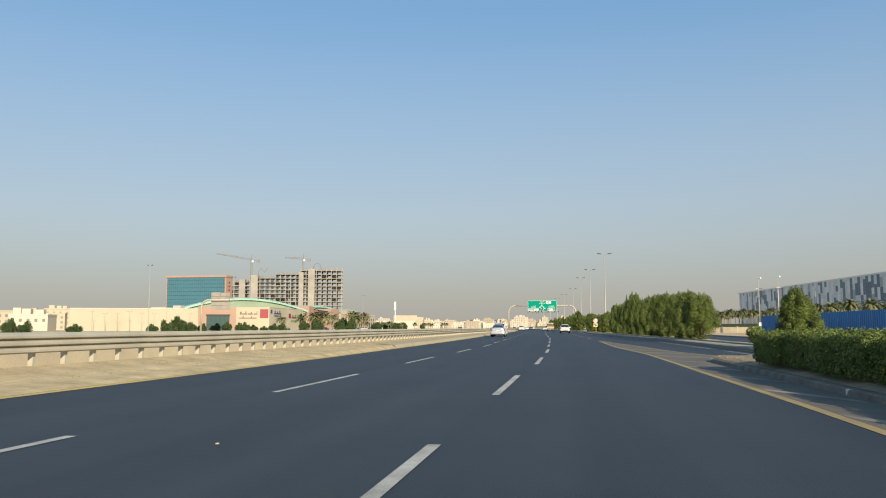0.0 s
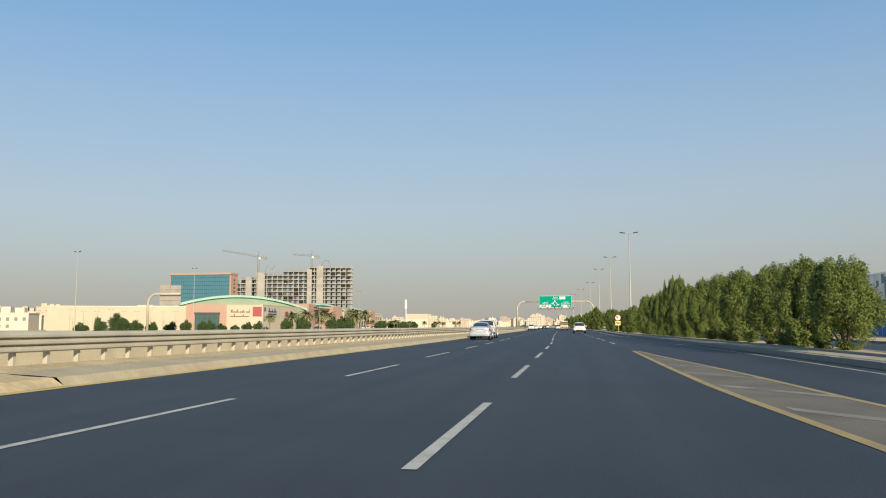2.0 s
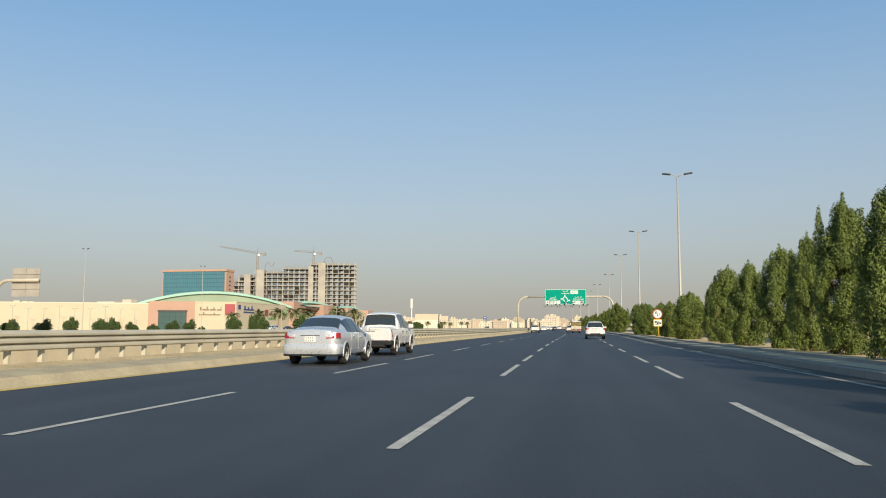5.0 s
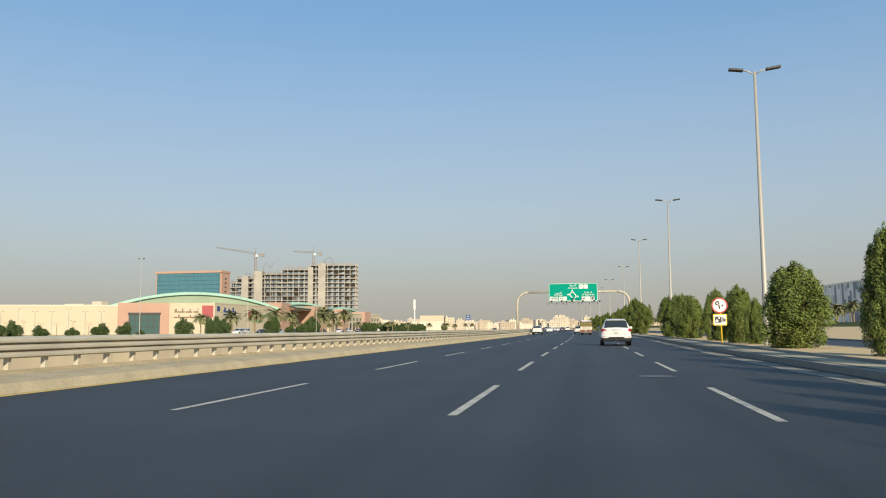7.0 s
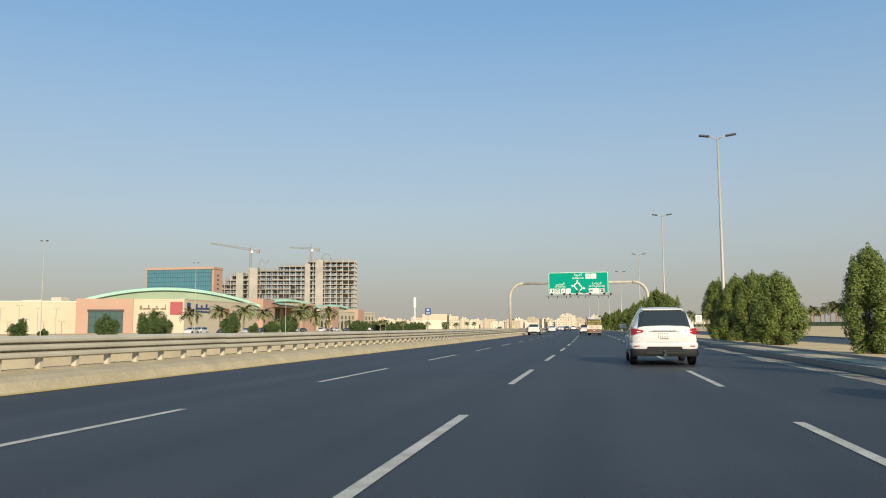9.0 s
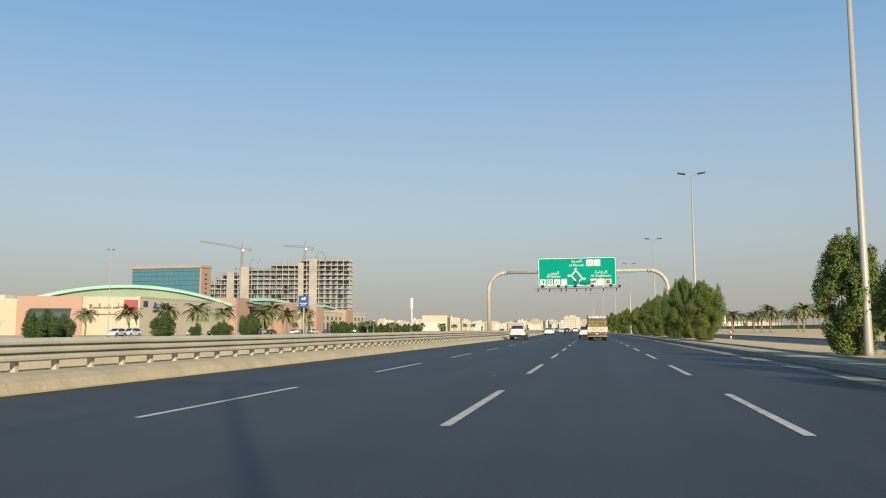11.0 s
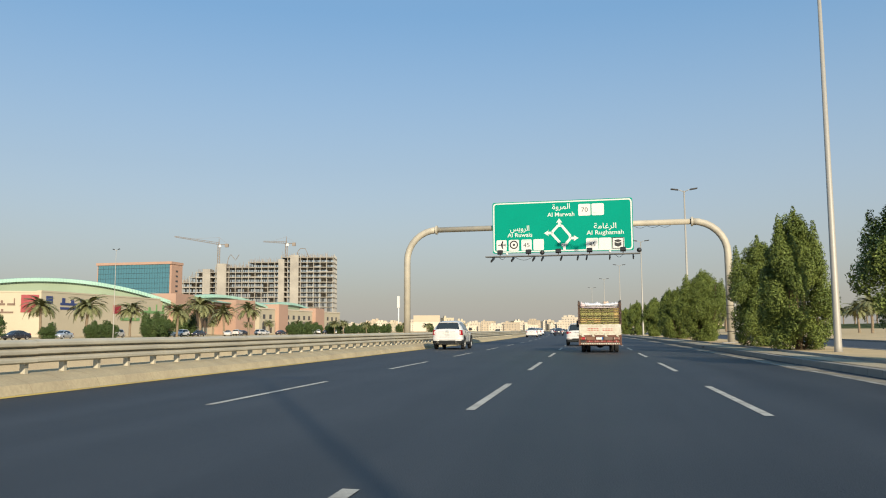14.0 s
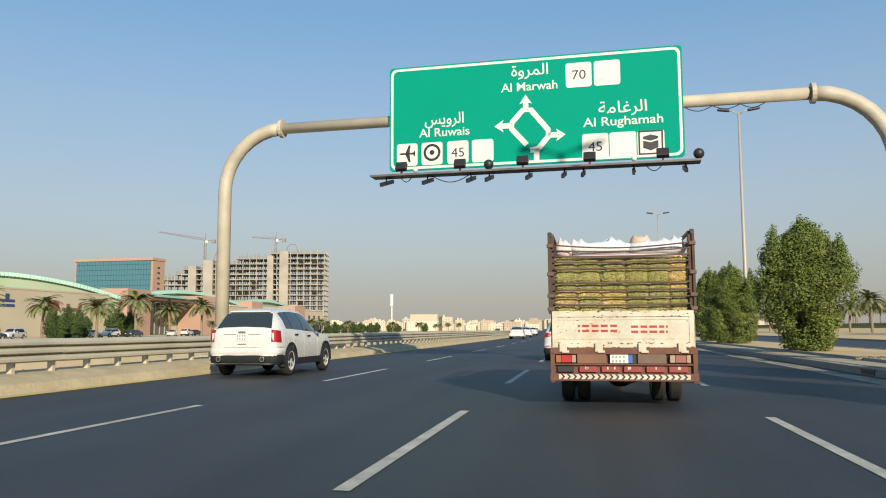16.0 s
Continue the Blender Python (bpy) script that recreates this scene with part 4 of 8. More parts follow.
def sign_box(u0, u1, v0, v1, material=SIGN_WHITE, off=0.0):
    bm = bmesh.new()
    plate(bm, round_rect(SX + u0, SX + u1, SZ + v0, SZ + v1, 0.08), F - 0.003 - off, F + 0.003)
    return part("shield", bm, material, panel)


# Arabic words in joined letter forms, written from the left end
sign_text("\uFE93\u0648\uFEAE\uFEE4\uFEDF\u0627", 4.59, 3.0, 0.5, 1.16)
sign_text("Al Marwah", 4.57, 2.48, 0.39, 1.77, SIGN_WHITE, 0.0035)
sign_text("\uFEB2\uFEF3\u0648\uFEAE\uFEDF\u0627", 1.83, 1.62, 0.5, 1.28)
sign_text("Al Ruwais", 1.83, 1.19, 0.39, 1.65, SIGN_WHITE, 0.0035)
sign_text("\uFE94\uFEE3\uFE8E\uFECF\uFEAE\uFEDF\u0627", 7.4, 1.62, 0.5, 1.44)
sign_text("Al Rughamah", 7.4, 1.2, 0.39, 2.37, SIGN_WHITE, 0.0035)
ICON = 0.16
for u0, v0 in ((0.25, ICON), (1.075, ICON), (1.92, ICON), (2.72, ICON), (5.7, 2.35), (6.56, 2.35), (6.16, ICON - 0.08), (6.98, ICON - 0.08), (7.8, ICON - 0.08)):
    w = 0.79 if v0 > 1 or u0 > 5 else 0.69
    sign_box(u0, u0 + w, v0, v0 + (0.78 if u0 > 5 else 0.73))
sign_text("70", 6.1, 2.73, 0.42, 0.42, BLACK, 0.0)
sign_text("45", 2.27, 0.5, 0.42, 0.42, BLACK, 0.0)
sign_text("45", 6.56, 0.44, 0.42, 0.42, BLACK, 0.0)
FADE_GREEN = mat("faded_green", (0.35, 0.55, 0.45), 0.5, 0, 0.1, 2.0, 0.0, 6.0, (0.6, 0.68, 0.62))
for u0, v0 in ((5.73, 2.99), (6.61, 2.47), (1.93, 0.76), (6.2, 0.73)):
    bm = bmesh.new()
    plate(bm, round_rect(SX + u0 + 0.04, SX + u0 + 0.66, SZ + v0, SZ + v0 + 0.1, 0.04), F - 0.006, F)
    part("shield_band", bm, FADE_GREEN, panel)
# plane symbol
bm = bmesh.new()
cu, cv = SX + 0.59, SZ + ICON + 0.4
for pts in (((-0.26, -0.03), (0.2, -0.03), (0.27, 0.0), (0.2, 0.03), (-0.26, 0.03)), ((-0.08, 0.0), (0.06, 0.0), (-0.06, 0.27), (-0.12, 0.27)),
            ((-0.12, -0.27), (-0.06, -0.27), (0.06, 0.0), (-0.08, 0.0)), ((-0.27, -0.11), (-0.18, 0.0), (-0.27, 0.11))):
    plate(bm, [(cu - a, cv + b) for a, b in pts], F - 0.008, F)
part("symbol", bm, BLACK, panel, "black aeroplane symbol")
# ring symbol
bm = bmesh.new()
cu = SX + 1.42
for r0, r1 in ((0.2, 0.28), (0.0, 0.08)):
    for k in range(28):
        a, b = 2 * math.pi * k / 28, 2 * math.pi * (k + 1) / 28
        pts = [(cu + r1 * math.cos(a), cv + r1 * math.sin(a)), (cu + r1 * math.cos(b), cv + r1 * math.sin(b)), (cu + r0 * math.cos(b), cv + r0 * math.sin(b)), (cu + r0 * math.cos(a), cv + r0 * math.sin(a))]
        if r0 == 0:
            pts = pts[:3]
        plate(bm, pts, F - 0.008, F)
part("symbol", bm, BLACK, panel, "black ring symbol")
# cube-shaped shrine symbol in a frame
bm = bmesh.new()
cu = SX + 8.19
cv -= 0.07
for r in (round_rect(cu - 0.36, cu + 0.36, cv - 0.37, cv - 0.32, 0.02), round_rect(cu - 0.36, cu + 0.36, cv + 0.32, cv + 0.37, 0.02),
          round_rect(cu - 0.36, cu - 0.31, cv - 0.37, cv + 0.37, 0.02), round_rect(cu + 0.31, cu + 0.36, cv - 0.37, cv + 0.37, 0.02),
          [(cu - 0.22, cv - 0.16), (cu, cv - 0.25), (cu + 0.22, cv - 0.16), (cu + 0.22, cv + 0.06), (cu, cv + 0.0), (cu - 0.22, cv + 0.06)],
          [(cu - 0.22, cv + 0.11), (cu, cv + 0.05), (cu + 0.22, cv + 0.11), (cu + 0.22, cv + 0.18), (cu, cv + 0.24), (cu - 0.22, cv + 0.18)]):
    plate(bm, r, F - 0.008, F)
part("symbol", bm, BLACK, panel, "black cube-shaped building symbol in a frame")


def sign_bar(bm, p, q, w):
    d = (Vector(q) - Vector(p)).normalized()
    nx, nz = -d.y * w / 2, d.x * w / 2
    plate(bm, [(SX + p[0] + nx, SZ + p[1] + nz), (SX + p[0] - nx, SZ + p[1] - nz), (SX + q[0] - nx, SZ + q[1] - nz), (SX + q[0] + nx, SZ + q[1] + nz)], F - 0.006, F)


def sign_arrow(bm, tip, d):
    dx, dz = d
    plate(bm, [(SX + tip[0] + a * dx - b * dz, SZ + tip[1] + a * dz + b * dx) for a, b in ((0, 0), (-0.3, 0.2), (-0.22, 0.0), (-0.3, -0.2))], F - 0.007, F)


RX, RZ = 0.15, -0.05
ring = [(4.31, 0.68), (3.84, 1.22), (3.86, 1.42), (4.2, 1.79), (4.45, 1.79), (4.98, 1.12), (4.98, 0.9), (4.68, 0.55), (4.42, 0.5)]
bm = bmesh.new()
edge_in, edge_out = [], []
for i, (u, v) in enumerate(ring):
    p, q = Vector(ring[max(i - 1, 0)]), Vector(ring[min(i + 1, len(ring) - 1)])
    d = (q - p).normalized()
    edge_in.append((SX + RX + u + d.y * 0.085, SZ + RZ + v - d.x * 0.085))
    edge_out.append((SX + RX + u - d.y * 0.085, SZ + RZ + v + d.x * 0.085))
va, vb = [[bm.verts.new((x, F - 0.006, z)) for x, z in row] for row in (edge_in, edge_out)]
for i in range(len(ring) - 1):
    bm.faces.new((va[i], va[i + 1], vb[i + 1], vb[i]))
part("roundabout_ring", bm, SIGN_WHITE, panel)
for p, q, tip in (((4.3, 1.78), (4.29, 2.06), (4.29, 2.28)), ((3.85, 1.32), (3.52, 1.32), (3.29, 1.32)), ((4.97, 0.95), (5.28, 0.94), (5.52, 0.94)), ((4.61, 0.55), (4.61, 0.14), None)):
    p, q = (p[0] + RX, p[1] + RZ), (q[0] + RX, q[1] + RZ)
    bm = bmesh.new()
    sign_bar(bm, p, q, 0.17)
    part("arrow_stem", bm, SIGN_WHITE, panel)
    if tip:
        bm = bmesh.new()
        tip = (tip[0] + RX, tip[1] + RZ)
        d = (Vector(tip) - Vector(p)).normalized()
        sign_arrow(bm, tip, (round(d.x), round(d.y)))
        part("arrow_head", bm, SIGN_WHITE, panel)
# lighting ledge under the sign
LEDGE = mat("weathered_ledge_steel", (0.16, 0.155, 0.145), 0.55, 0.3, 0.2, 2.0, 0.1, 20.0, (0.09, 0.088, 0.085))
bm = bmesh.new()
box(bm, SX - 0.38, SX + SW + 0.38, -1.25, -0.7, SZ - 0.3, SZ - 0.25)
part("ledge", bm, LEDGE, gantry, "narrow weathered steel lighting ledge")
bm = bmesh.new()
box(bm, SX - 0.38, SX + SW + 0.38, -1.29, -1.25, SZ - 0.31, SZ - 0.25)
part("ledge_rim", bm, LEDGE, gantry)
for u in (0.06, 1.4, 2.78, 3.35, 4.57, 5.63, 6.2, 7.66, 9.12):
    bm = bmesh.new()
    x = SX + u
    box(bm, x - 0.04, x + 0.04, -1.55, -0.25, -0.06, 0.06, 0, Matrix.Translation((0, 0, SZ - 0.22)) @ Matrix.Rotation(radians(15), 4, "X"))
    part("bracket", bm, DARK, gantry)
    bm = bmesh.new()
    tube(bm, [(x, -0.95, SZ - 0.3), (x + 0.05, -1.1, SZ - 0.52)], 0.022, 6)
    part("bracket_strut", bm, DARK, gantry)
for u in (0.58, 2.46, 4.4, 6.4, 8.5):
    bm = bmesh.new()
    box(bm, -0.18, 0.18, -0.07, 0.09, -0.14, 0.14, 0.025, Matrix.Translation((SX + u, -1.05, SZ + 0.02)) @ Matrix.Rotation(radians(-30), 4, "X"))
    lamp_body = part("floodlight", bm, DARK, gantry, "dark floodlight")
    bm = bmesh.new()
    box(bm, -0.03, 0.03, -0.03, 0.03, -0.26, -0.08, 0, Matrix.Translation((SX + u, -1.02, SZ)))
    part("stand", bm, DARK, lamp_body)
for u in (3.36, 9.5):
    bm = bmesh.new()
    ball(bm, (SX + u, -1.05, SZ - 0.06), 0.155, 16)
    part("ball_housing", bm, BLACK, gantry, "black round housing", smooth=True)
for u in (1.05, 7.68):
    bm = bmesh.new()
    ball(bm, (SX + u, -1.1, SZ - 0.12), 0.085, 12)
    part("small_housing", bm, SIGN_WHITE, gantry, "small white round housing", smooth=True)
for u0, n_, y_, z_, dip in ((1.5, 13, -0.9, SZ - 0.28, 0.24), (8.0, 5, -0.9, SZ - 0.28, 0.2), (0.5, 4, -0.9, SZ - 0.28, 0.18), (SW + 0.05, 8, -0.05, GZ - 0.19, 0.14), (SW + 0.85, 8, -0.05, GZ - 0.19, 0.12), (SW + 1.65, 7, -0.05, GZ - 0.19, 0.13)):
    bm = bmesh.new()
    tube(bm, [(SX + u0 + 0.1 * k, y_, z_ - dip * math.sin(math.pi * k / n_)) for k in range(n_ + 1)], 0.014, 5)
    part("cable", bm, BLACK, gantry)

# ---- speed limit sign on a yellow post ----
speed = thing("speed_sign", (line_x(145.7) + 8.95, 145.7, 0.2), heading(145.7) + 4, "round speed limit sign and camera plate on a yellow post", "road sign")
bm = bmesh.new()
tube(bm, [(0.08, 0.03, -0.1), (0.03, 0.03, 2.45)], 0.04, 10)
part("post", bm, SIGN_YELLOW, speed, "yellow steel post", True)


def disc(bm, r, z, y0, y1, seg=32):
    plate(bm, [(r * math.cos(2 * math.pi * k / seg), z + r * math.sin(2 * math.pi * k / seg)) for k in range(seg)], y0, y1)


bm = bmesh.new()
disc(bm, 0.42, 2.1, -0.02, 0.0)
rim = part("round_plate", bm, SIGN_RED, speed, "red ring")
bm = bmesh.new()
disc(bm, 0.35, 2.1, -0.026, -0.02)
part("face", bm, SIGN_WHITE, rim)
lettering("number", "\u0669\u0660", 0.62, BLACK, rim, (0.0, -0.03, 2.1), bold=0.01)
bm = bmesh.new()
plate(bm, round_rect(-0.36, 0.36, 1.02, 1.63, 0.04), -0.02, 0.0)
low = part("warning_plate", bm, SIGN_YELLOW, speed, "white plate with a yellow border and a camera symbol")
bm = bmesh.new()
plate(bm, round_rect(-0.31, 0.31, 1.07, 1.58, 0.03), -0.026, -0.02)
part("face", bm, SIGN_WHITE, low)
bm = bmesh.new()
plate(bm, round_rect(-0.27, 0.07, 1.17, 1.5, 0.04), -0.032, -0.026)
for k in range(3):
    plate(bm, round_rect(0.09 + 0.04 * k, 0.115 + 0.04 * k, 1.2, 1.46, 0.01), -0.032, -0.026)
plate(bm, [(0.2, 1.25), (0.29, 1.22), (0.29, 1.4), (0.2, 1.37)], -0.032, -0.026)
part("camera_symbol", bm, BLACK, low)
bm = bmesh.new()
for u, v, r in ((-0.17, 1.27, 0.075), (-0.05, 1.42, 0.045)):
    plate(bm, [(u + r * math.cos(k * 0.393), v + r * math.sin(k * 0.393)) for k in range(16)], -0.036, -0.031)
part("camera_symbol", bm, SIGN_WHITE, low)

# ---- palms ----
def make_palm(seed, label, height=4.8):
    rnd = random.Random(seed)
    t = thing("palm_tree", label=label, category="palm", group="date palms")
    bm = bmesh.new()
    rings = tube(bm, [(0.1 * math.sin(0.5 * k), 0.05 * k * 0.3, height * k / 10) for k in range(11)],
                 [0.2 - 0.004 * k + (0.025 if k % 2 else 0) for k in range(11)], 9)
    part("trunk", bm, PALM_BARK, t)
    bm = bmesh.new()
    for k in range(58):
        a = 2.4 * k + rnd.uniform(-0.2, 0.2)
        rise = rnd.uniform(-0.25, 1.35)
        length = rnd.uniform(2.3, 3.1)
        d = Vector((math.cos(a), math.sin(a), 0))
        p = Vector((0, 0.15, height))
        slope = rise
        prev = p
        for s in range(9):
            step = length / 9
            q = prev + (d * math.cos(slope) + Vector((0, 0, 1)) * math.sin(slope)) * step
            side = Vector((-d.y, d.x, 0))
            w = 0.48 * math.sin(math.pi * (0.15 + 0.8 * s / 9)) + 0.05
            for sgn in (-1, 1):
                for f in (0.1, 0.43, 0.77):
                    b = prev.lerp(q, f)
                    tip = b + side * sgn * w * rnd.uniform(0.7, 1.1) + (q - prev) * 1.3 - Vector((0, 0, 0.1))
                    v = [bm.verts.new(x) for x in (b, b + (q - prev) * 0.55, tip)]
                    bm.faces.new(v)
            v = [bm.verts.new(x) for x in (prev - side * 0.03, prev + side * 0.03, q + side * 0.02, q - side * 0.02)]
            bm.faces.new(v)
            prev = q
            slope -= rnd.uniform(0.1, 0.2)
    part("crown", bm, PALM, t)
    return t


palms = [make_palm(21, "date palm with arching grey-green fronds before the mall"), make_palm(22, "date palm with arching grey-green fronds before the mall", 4.3)]
PALMS = [(-119, 301.5, 5.4), (-112, 306.4, 6.4), (-111.9, 320.6, 6.8), (-110.4, 331, 7.9), (-112, 346.5, 6.9), (-100.5, 345.8, 6.9), (-109, 368.6, 8.6), (-112, 385.4, 7.6), (-112, 399, 8.2), (-139, 412, 6.4), (-141, 430, 6.0), (-137, 446, 5.6),
         (-141, 470, 6.4), (-137, 486, 6.6), (-139, 503, 6.2), (-136, 520, 6.6), (-138, 540, 6.3), (-134, 560, 6.5), (-121, 494, 6.6), (-117, 510, 6.2),
         (-119, 480, 6.0), (-128, 600, 6.8), (-125, 640, 6.5), (-132, 660, 7.0), (-122, 690, 6.8), (-136, 715, 6.5), (-128, 745, 7.0), (-150, 780, 7.0)]
for k in range(-3, 9):
    y = 375 + 12.5 * k
    PALMS.append((line_x(y) + 48 + 1.5 * math.sin(2.3 * k), y, 6.1 + 0.5 * math.sin(4.1 * k)))
rp = random.Random(5)
for k in range(136):
    y = 150 + 4.2 * k + rp.uniform(-1.6, 1.6)
    PALMS.append((line_x(y) + (81, 96, 88)[k % 3] + rp.uniform(-1.5, 1.5), y, rp.uniform(5.2, 6.6)))
for k, (x, y, hgt) in enumerate(PALMS):
    f = k % 2
    size = hgt / 6.2 * (1.0 if x > -60 else 1.08 if y < 410 and x > -125 else 0.82)
    z = 0.0 if x < -60 else 2.35 if x - line_x(y) > 70 else 0.36
    m = pose(x, y, z, 0, 0, 63 * k) @ Matrix.Scale(size, 4)
    if k < 2:
        first[f] = m
    else:
        p = copy_thing(palms[f], m)
        if x > -60:
            tagged(p, "date palm standing in the raised palm garden", "", "palms in the garden")
for f in (0, 1):
    palms[f].matrix_basis = first[f]

# round trees beyond the barrier
dark_tree = make_tree(31, 3.6, 3.2, 6, 15000, LEAF_DARK, "round dark green tree beyond the opposite carriageway", 0.3, 1.05, 1.5)
dark_tree["group"] = "round trees beyond the barrier"
ROUND = true_size(dark_tree)
# (x, y, width, height)
LEFT = [(-87, 109, 2.4, 2.7), (-87, 112.6, 2.8, 2.3), (-87, 125, 2.8, 1.9), (-87, 150, 2.4, 2.0), (-87, 155, 2.8, 2.9), (-87, 160.5, 4.2, 3.7), (-87, 166, 2.9, 2.5), (-87, 172, 2.6, 2.2), (-87, 179, 3.0, 2.3), (-87, 185, 2.5, 2.7), (-87, 192.6, 3.0, 2.5), (-87, 195.8, 2.6, 2.7),
        (-87, 201, 2.6, 2.0), (-87, 208, 2.1, 1.7), (-87, 215, 3.0, 2.4), (-87, 221.5, 3.0, 2.7), (-87, 226, 1.6, 1.3), (-87, 240, 3.5, 3.6), (-87, 250, 3.6, 3.9), (-87.5, 253.8, 3.8, 4.1), (-88, 257.5, 3.0, 3.6), (-89, 284.5, 4.6, 4.5), (-90, 297, 2.9, 2.5),
        (-92, 309, 3.0, 2.9), (-94, 315, 3.4, 3.0), (-100, 335, 4.2, 4.7), (-101, 340, 4.4, 5.0), (-102.5, 344, 3.8, 4.6), (-115, 371, 4.4, 6.0), (-115, 375, 4.2, 5.4),
        (-116, 436, 4.2, 4.0), (-119, 455, 4.2, 4.2), (-124, 475, 4.6, 4.4), (-126, 520, 4.4, 4.4), (-128, 536, 4.6, 4.6), (-118, 446, 4.4, 4.4), (-121, 464, 4.2, 3.8), (-123, 486, 4.4, 4.2), (-125, 498, 4.6, 4.4), (-125, 509, 4.2, 4.0), (-129, 548, 4.4, 4.4), (-131, 562, 4.8, 4.6), (-132, 578, 4.4, 4.4),
        (-135, 596, 4.8, 4.8), (-150, 640, 5.2, 5.0), (-158, 690, 5.4, 5.4), (-163, 720, 5.4, 5.2), (-171, 745, 5.6, 5.4), (-180, 770, 5.8, 5.6), (-150, 740, 5.6, 5.6)]
for k, (x, y, wid, hgt) in enumerate(LEFT):
    m = pose(x, y, -0.08, 0, 0, 51 * k) @ Matrix.Diagonal((wid / ROUND[1], wid / ROUND[1], (hgt + 0.08) / ROUND[0], 1))
    if k:
        copy_thing(dark_tree, m)
    else:
        first_place = m
dark_tree.matrix_basis = first_place


# ---- shopping mall ----
def frame_wall(bm, p, q, z0, z1, thick=1.0, out=0.0):
    """A wall slab between two plan points; out moves it towards the right-hand side of p -> q."""
    d = Vector((q[0] - p[0], q[1] - p[1], 0)).normalized()
    n = Vector((d.y, -d.x, 0))
    a, b = Vector((*p, 0)) + n * out, Vector((*q, 0)) + n * out
    vs = [bm.verts.new(v + Vector((0, 0, z))) for z in (z0, z1) for v in (a, b, b - n * thick, a - n * thick)]
    for f in ((0, 1, 5, 4), (1, 2, 6, 5), (2, 3, 7, 6), (3, 0, 4, 7), (4, 5, 6, 7), (3, 2, 1, 0)):
        bm.faces.new([vs[i] for i in f])


def along(p, q, f):
    return (p[0] + (q[0] - p[0]) * f, p[1] + (q[1] - p[1]) * f)


mall = thing("shopping_mall", (0, 0, 0), 0, "wide cream and pink shopping mall with mint green roofs", "building")
A0, A1, A2, A3 = (-226.0, 320.6), (-178.3, 348.0), (-163.4, 356.4), (-149.7, 364.2)
B1, B2, B3 = (-152.8, 423.5), (-153.7, 436.0), (-157.5, 463.0)


def wall(name, p, q, z0, z1, material, label="", thick=1.2, out=0.0):
    bm = bmesh.new()
    frame_wall(bm, p, q, z0, z1, thick, out)
    return part(name, bm, material, mall, label)


wall("wall", A0, A1, -0.1, 9.9, CREAM)
wall("wall", A2, A3, -0.1, 10.7, CREAM)
side = wall("wall", A3, B1, -0.1, 10.9, CREAM)
wall("parapet", A0, A1, 9.9, 10.3, OFFWHITE, "", 1.4, 0.1)
wall("parapet", A2, A3, 10.7, 11.1, CREAM, "", 1.4, 0.1)
wall("parapet", A3, B1, 10.9, 11.3, CREAM, "", 1.4, 0.1)
portal = wall("portal", A1, A2, -0.1, 11.1, PINK, "pink portal round a tall glazed entrance", 2.0, 0.9)
bm = bmesh.new()
frame_wall(bm, along(A1, A2, 0.22), along(A1, A2, 0.82), 0.0, 7.4, 0.3, 0.95)
part("entrance_glazing", bm, SHOPGLASS, portal)
bm = bmesh.new()
for f in (0.22, 0.34, 0.46, 0.58, 0.7, 0.82):
    frame_wall(bm, along(A1, A2, f - 0.006), along(A1, A2, f + 0.006), 0, 7.4, 0.3, 1.02)
for z in (2.4, 4.9, 7.3):
    frame_wall(bm, along(A1, A2, 0.22), along(A1, A2, 0.82), z, z + 0.18, 0.3, 1.02)
part("glazing_frame", bm, DARK, portal)
bm = bmesh.new()
frame_wall(bm, along(A1, A2, 0.2), along(A1, A2, 0.84), 6.9, 7.6, 0.6, 1.3)
part("entrance_canopy", bm, DARK, portal)
# thin lamp posts standing before the long wall
for k in range(9):
    f = 0.18 + 0.093 * k
    x, y = along(A0, A1, f)
    post = copy_thing(lamp, pose(x + 5, y - 8.7, -0.05) @ Matrix.Diagonal((0.9, 0.9, 0.56 if k % 3 else 0.62, 1)))
    tagged(post, "thin lamp post before the long mall wall", "", "lamp posts before the mall")
# red square sign and plain bars for the wall signs
wall("red_sign", along(A2, A3, 0.72), along(A2, A3, 0.97), 5.9, 10.2, RED_PAINT, "square red sign", 0.3, 0.15)
SIGN_BROWN = mat("sign_brown", (0.16, 0.10, 0.07), 0.6, 0, 0.05, 1.0, 0.0, 4.0)
SIGN_GRASS = mat("sign_grass_green", (0.16, 0.30, 0.12), 0.6, 0, 0.05, 1.0, 0.0, 4.0)
for f0, f1, z0, z1 in ((0.12, 0.17, 7.6, 8.9), (0.18, 0.34, 7.6, 8.1), (0.28, 0.31, 8.2, 9.1), (0.36, 0.5, 7.6, 8.1), (0.44, 0.47, 8.2, 8.8), (0.53, 0.64, 7.6, 8.1), (0.62, 0.635, 7.6, 9.3),
                       (0.1, 0.62, 5.7, 6.1), (0.2, 0.23, 6.1, 6.9), (0.45, 0.48, 6.1, 6.7)):
    wall("sign_stroke", along(A2, A3, f0), along(A2, A3, f1), z0, z1, SIGN_BROWN, "dark sign stroke", 0.2, 0.12)
SIGN_NAVY = mat("sign_navy", (0.03, 0.05, 0.16), 0.6, 0, 0.05, 1.0, 0.0, 4.0)
wall("sign_mark", along(A3, B1, 0.03), along(A3, B1, 0.07), 8.2, 10.0, SIGN_NAVY, "blue square sign mark", 0.2, 0.12)
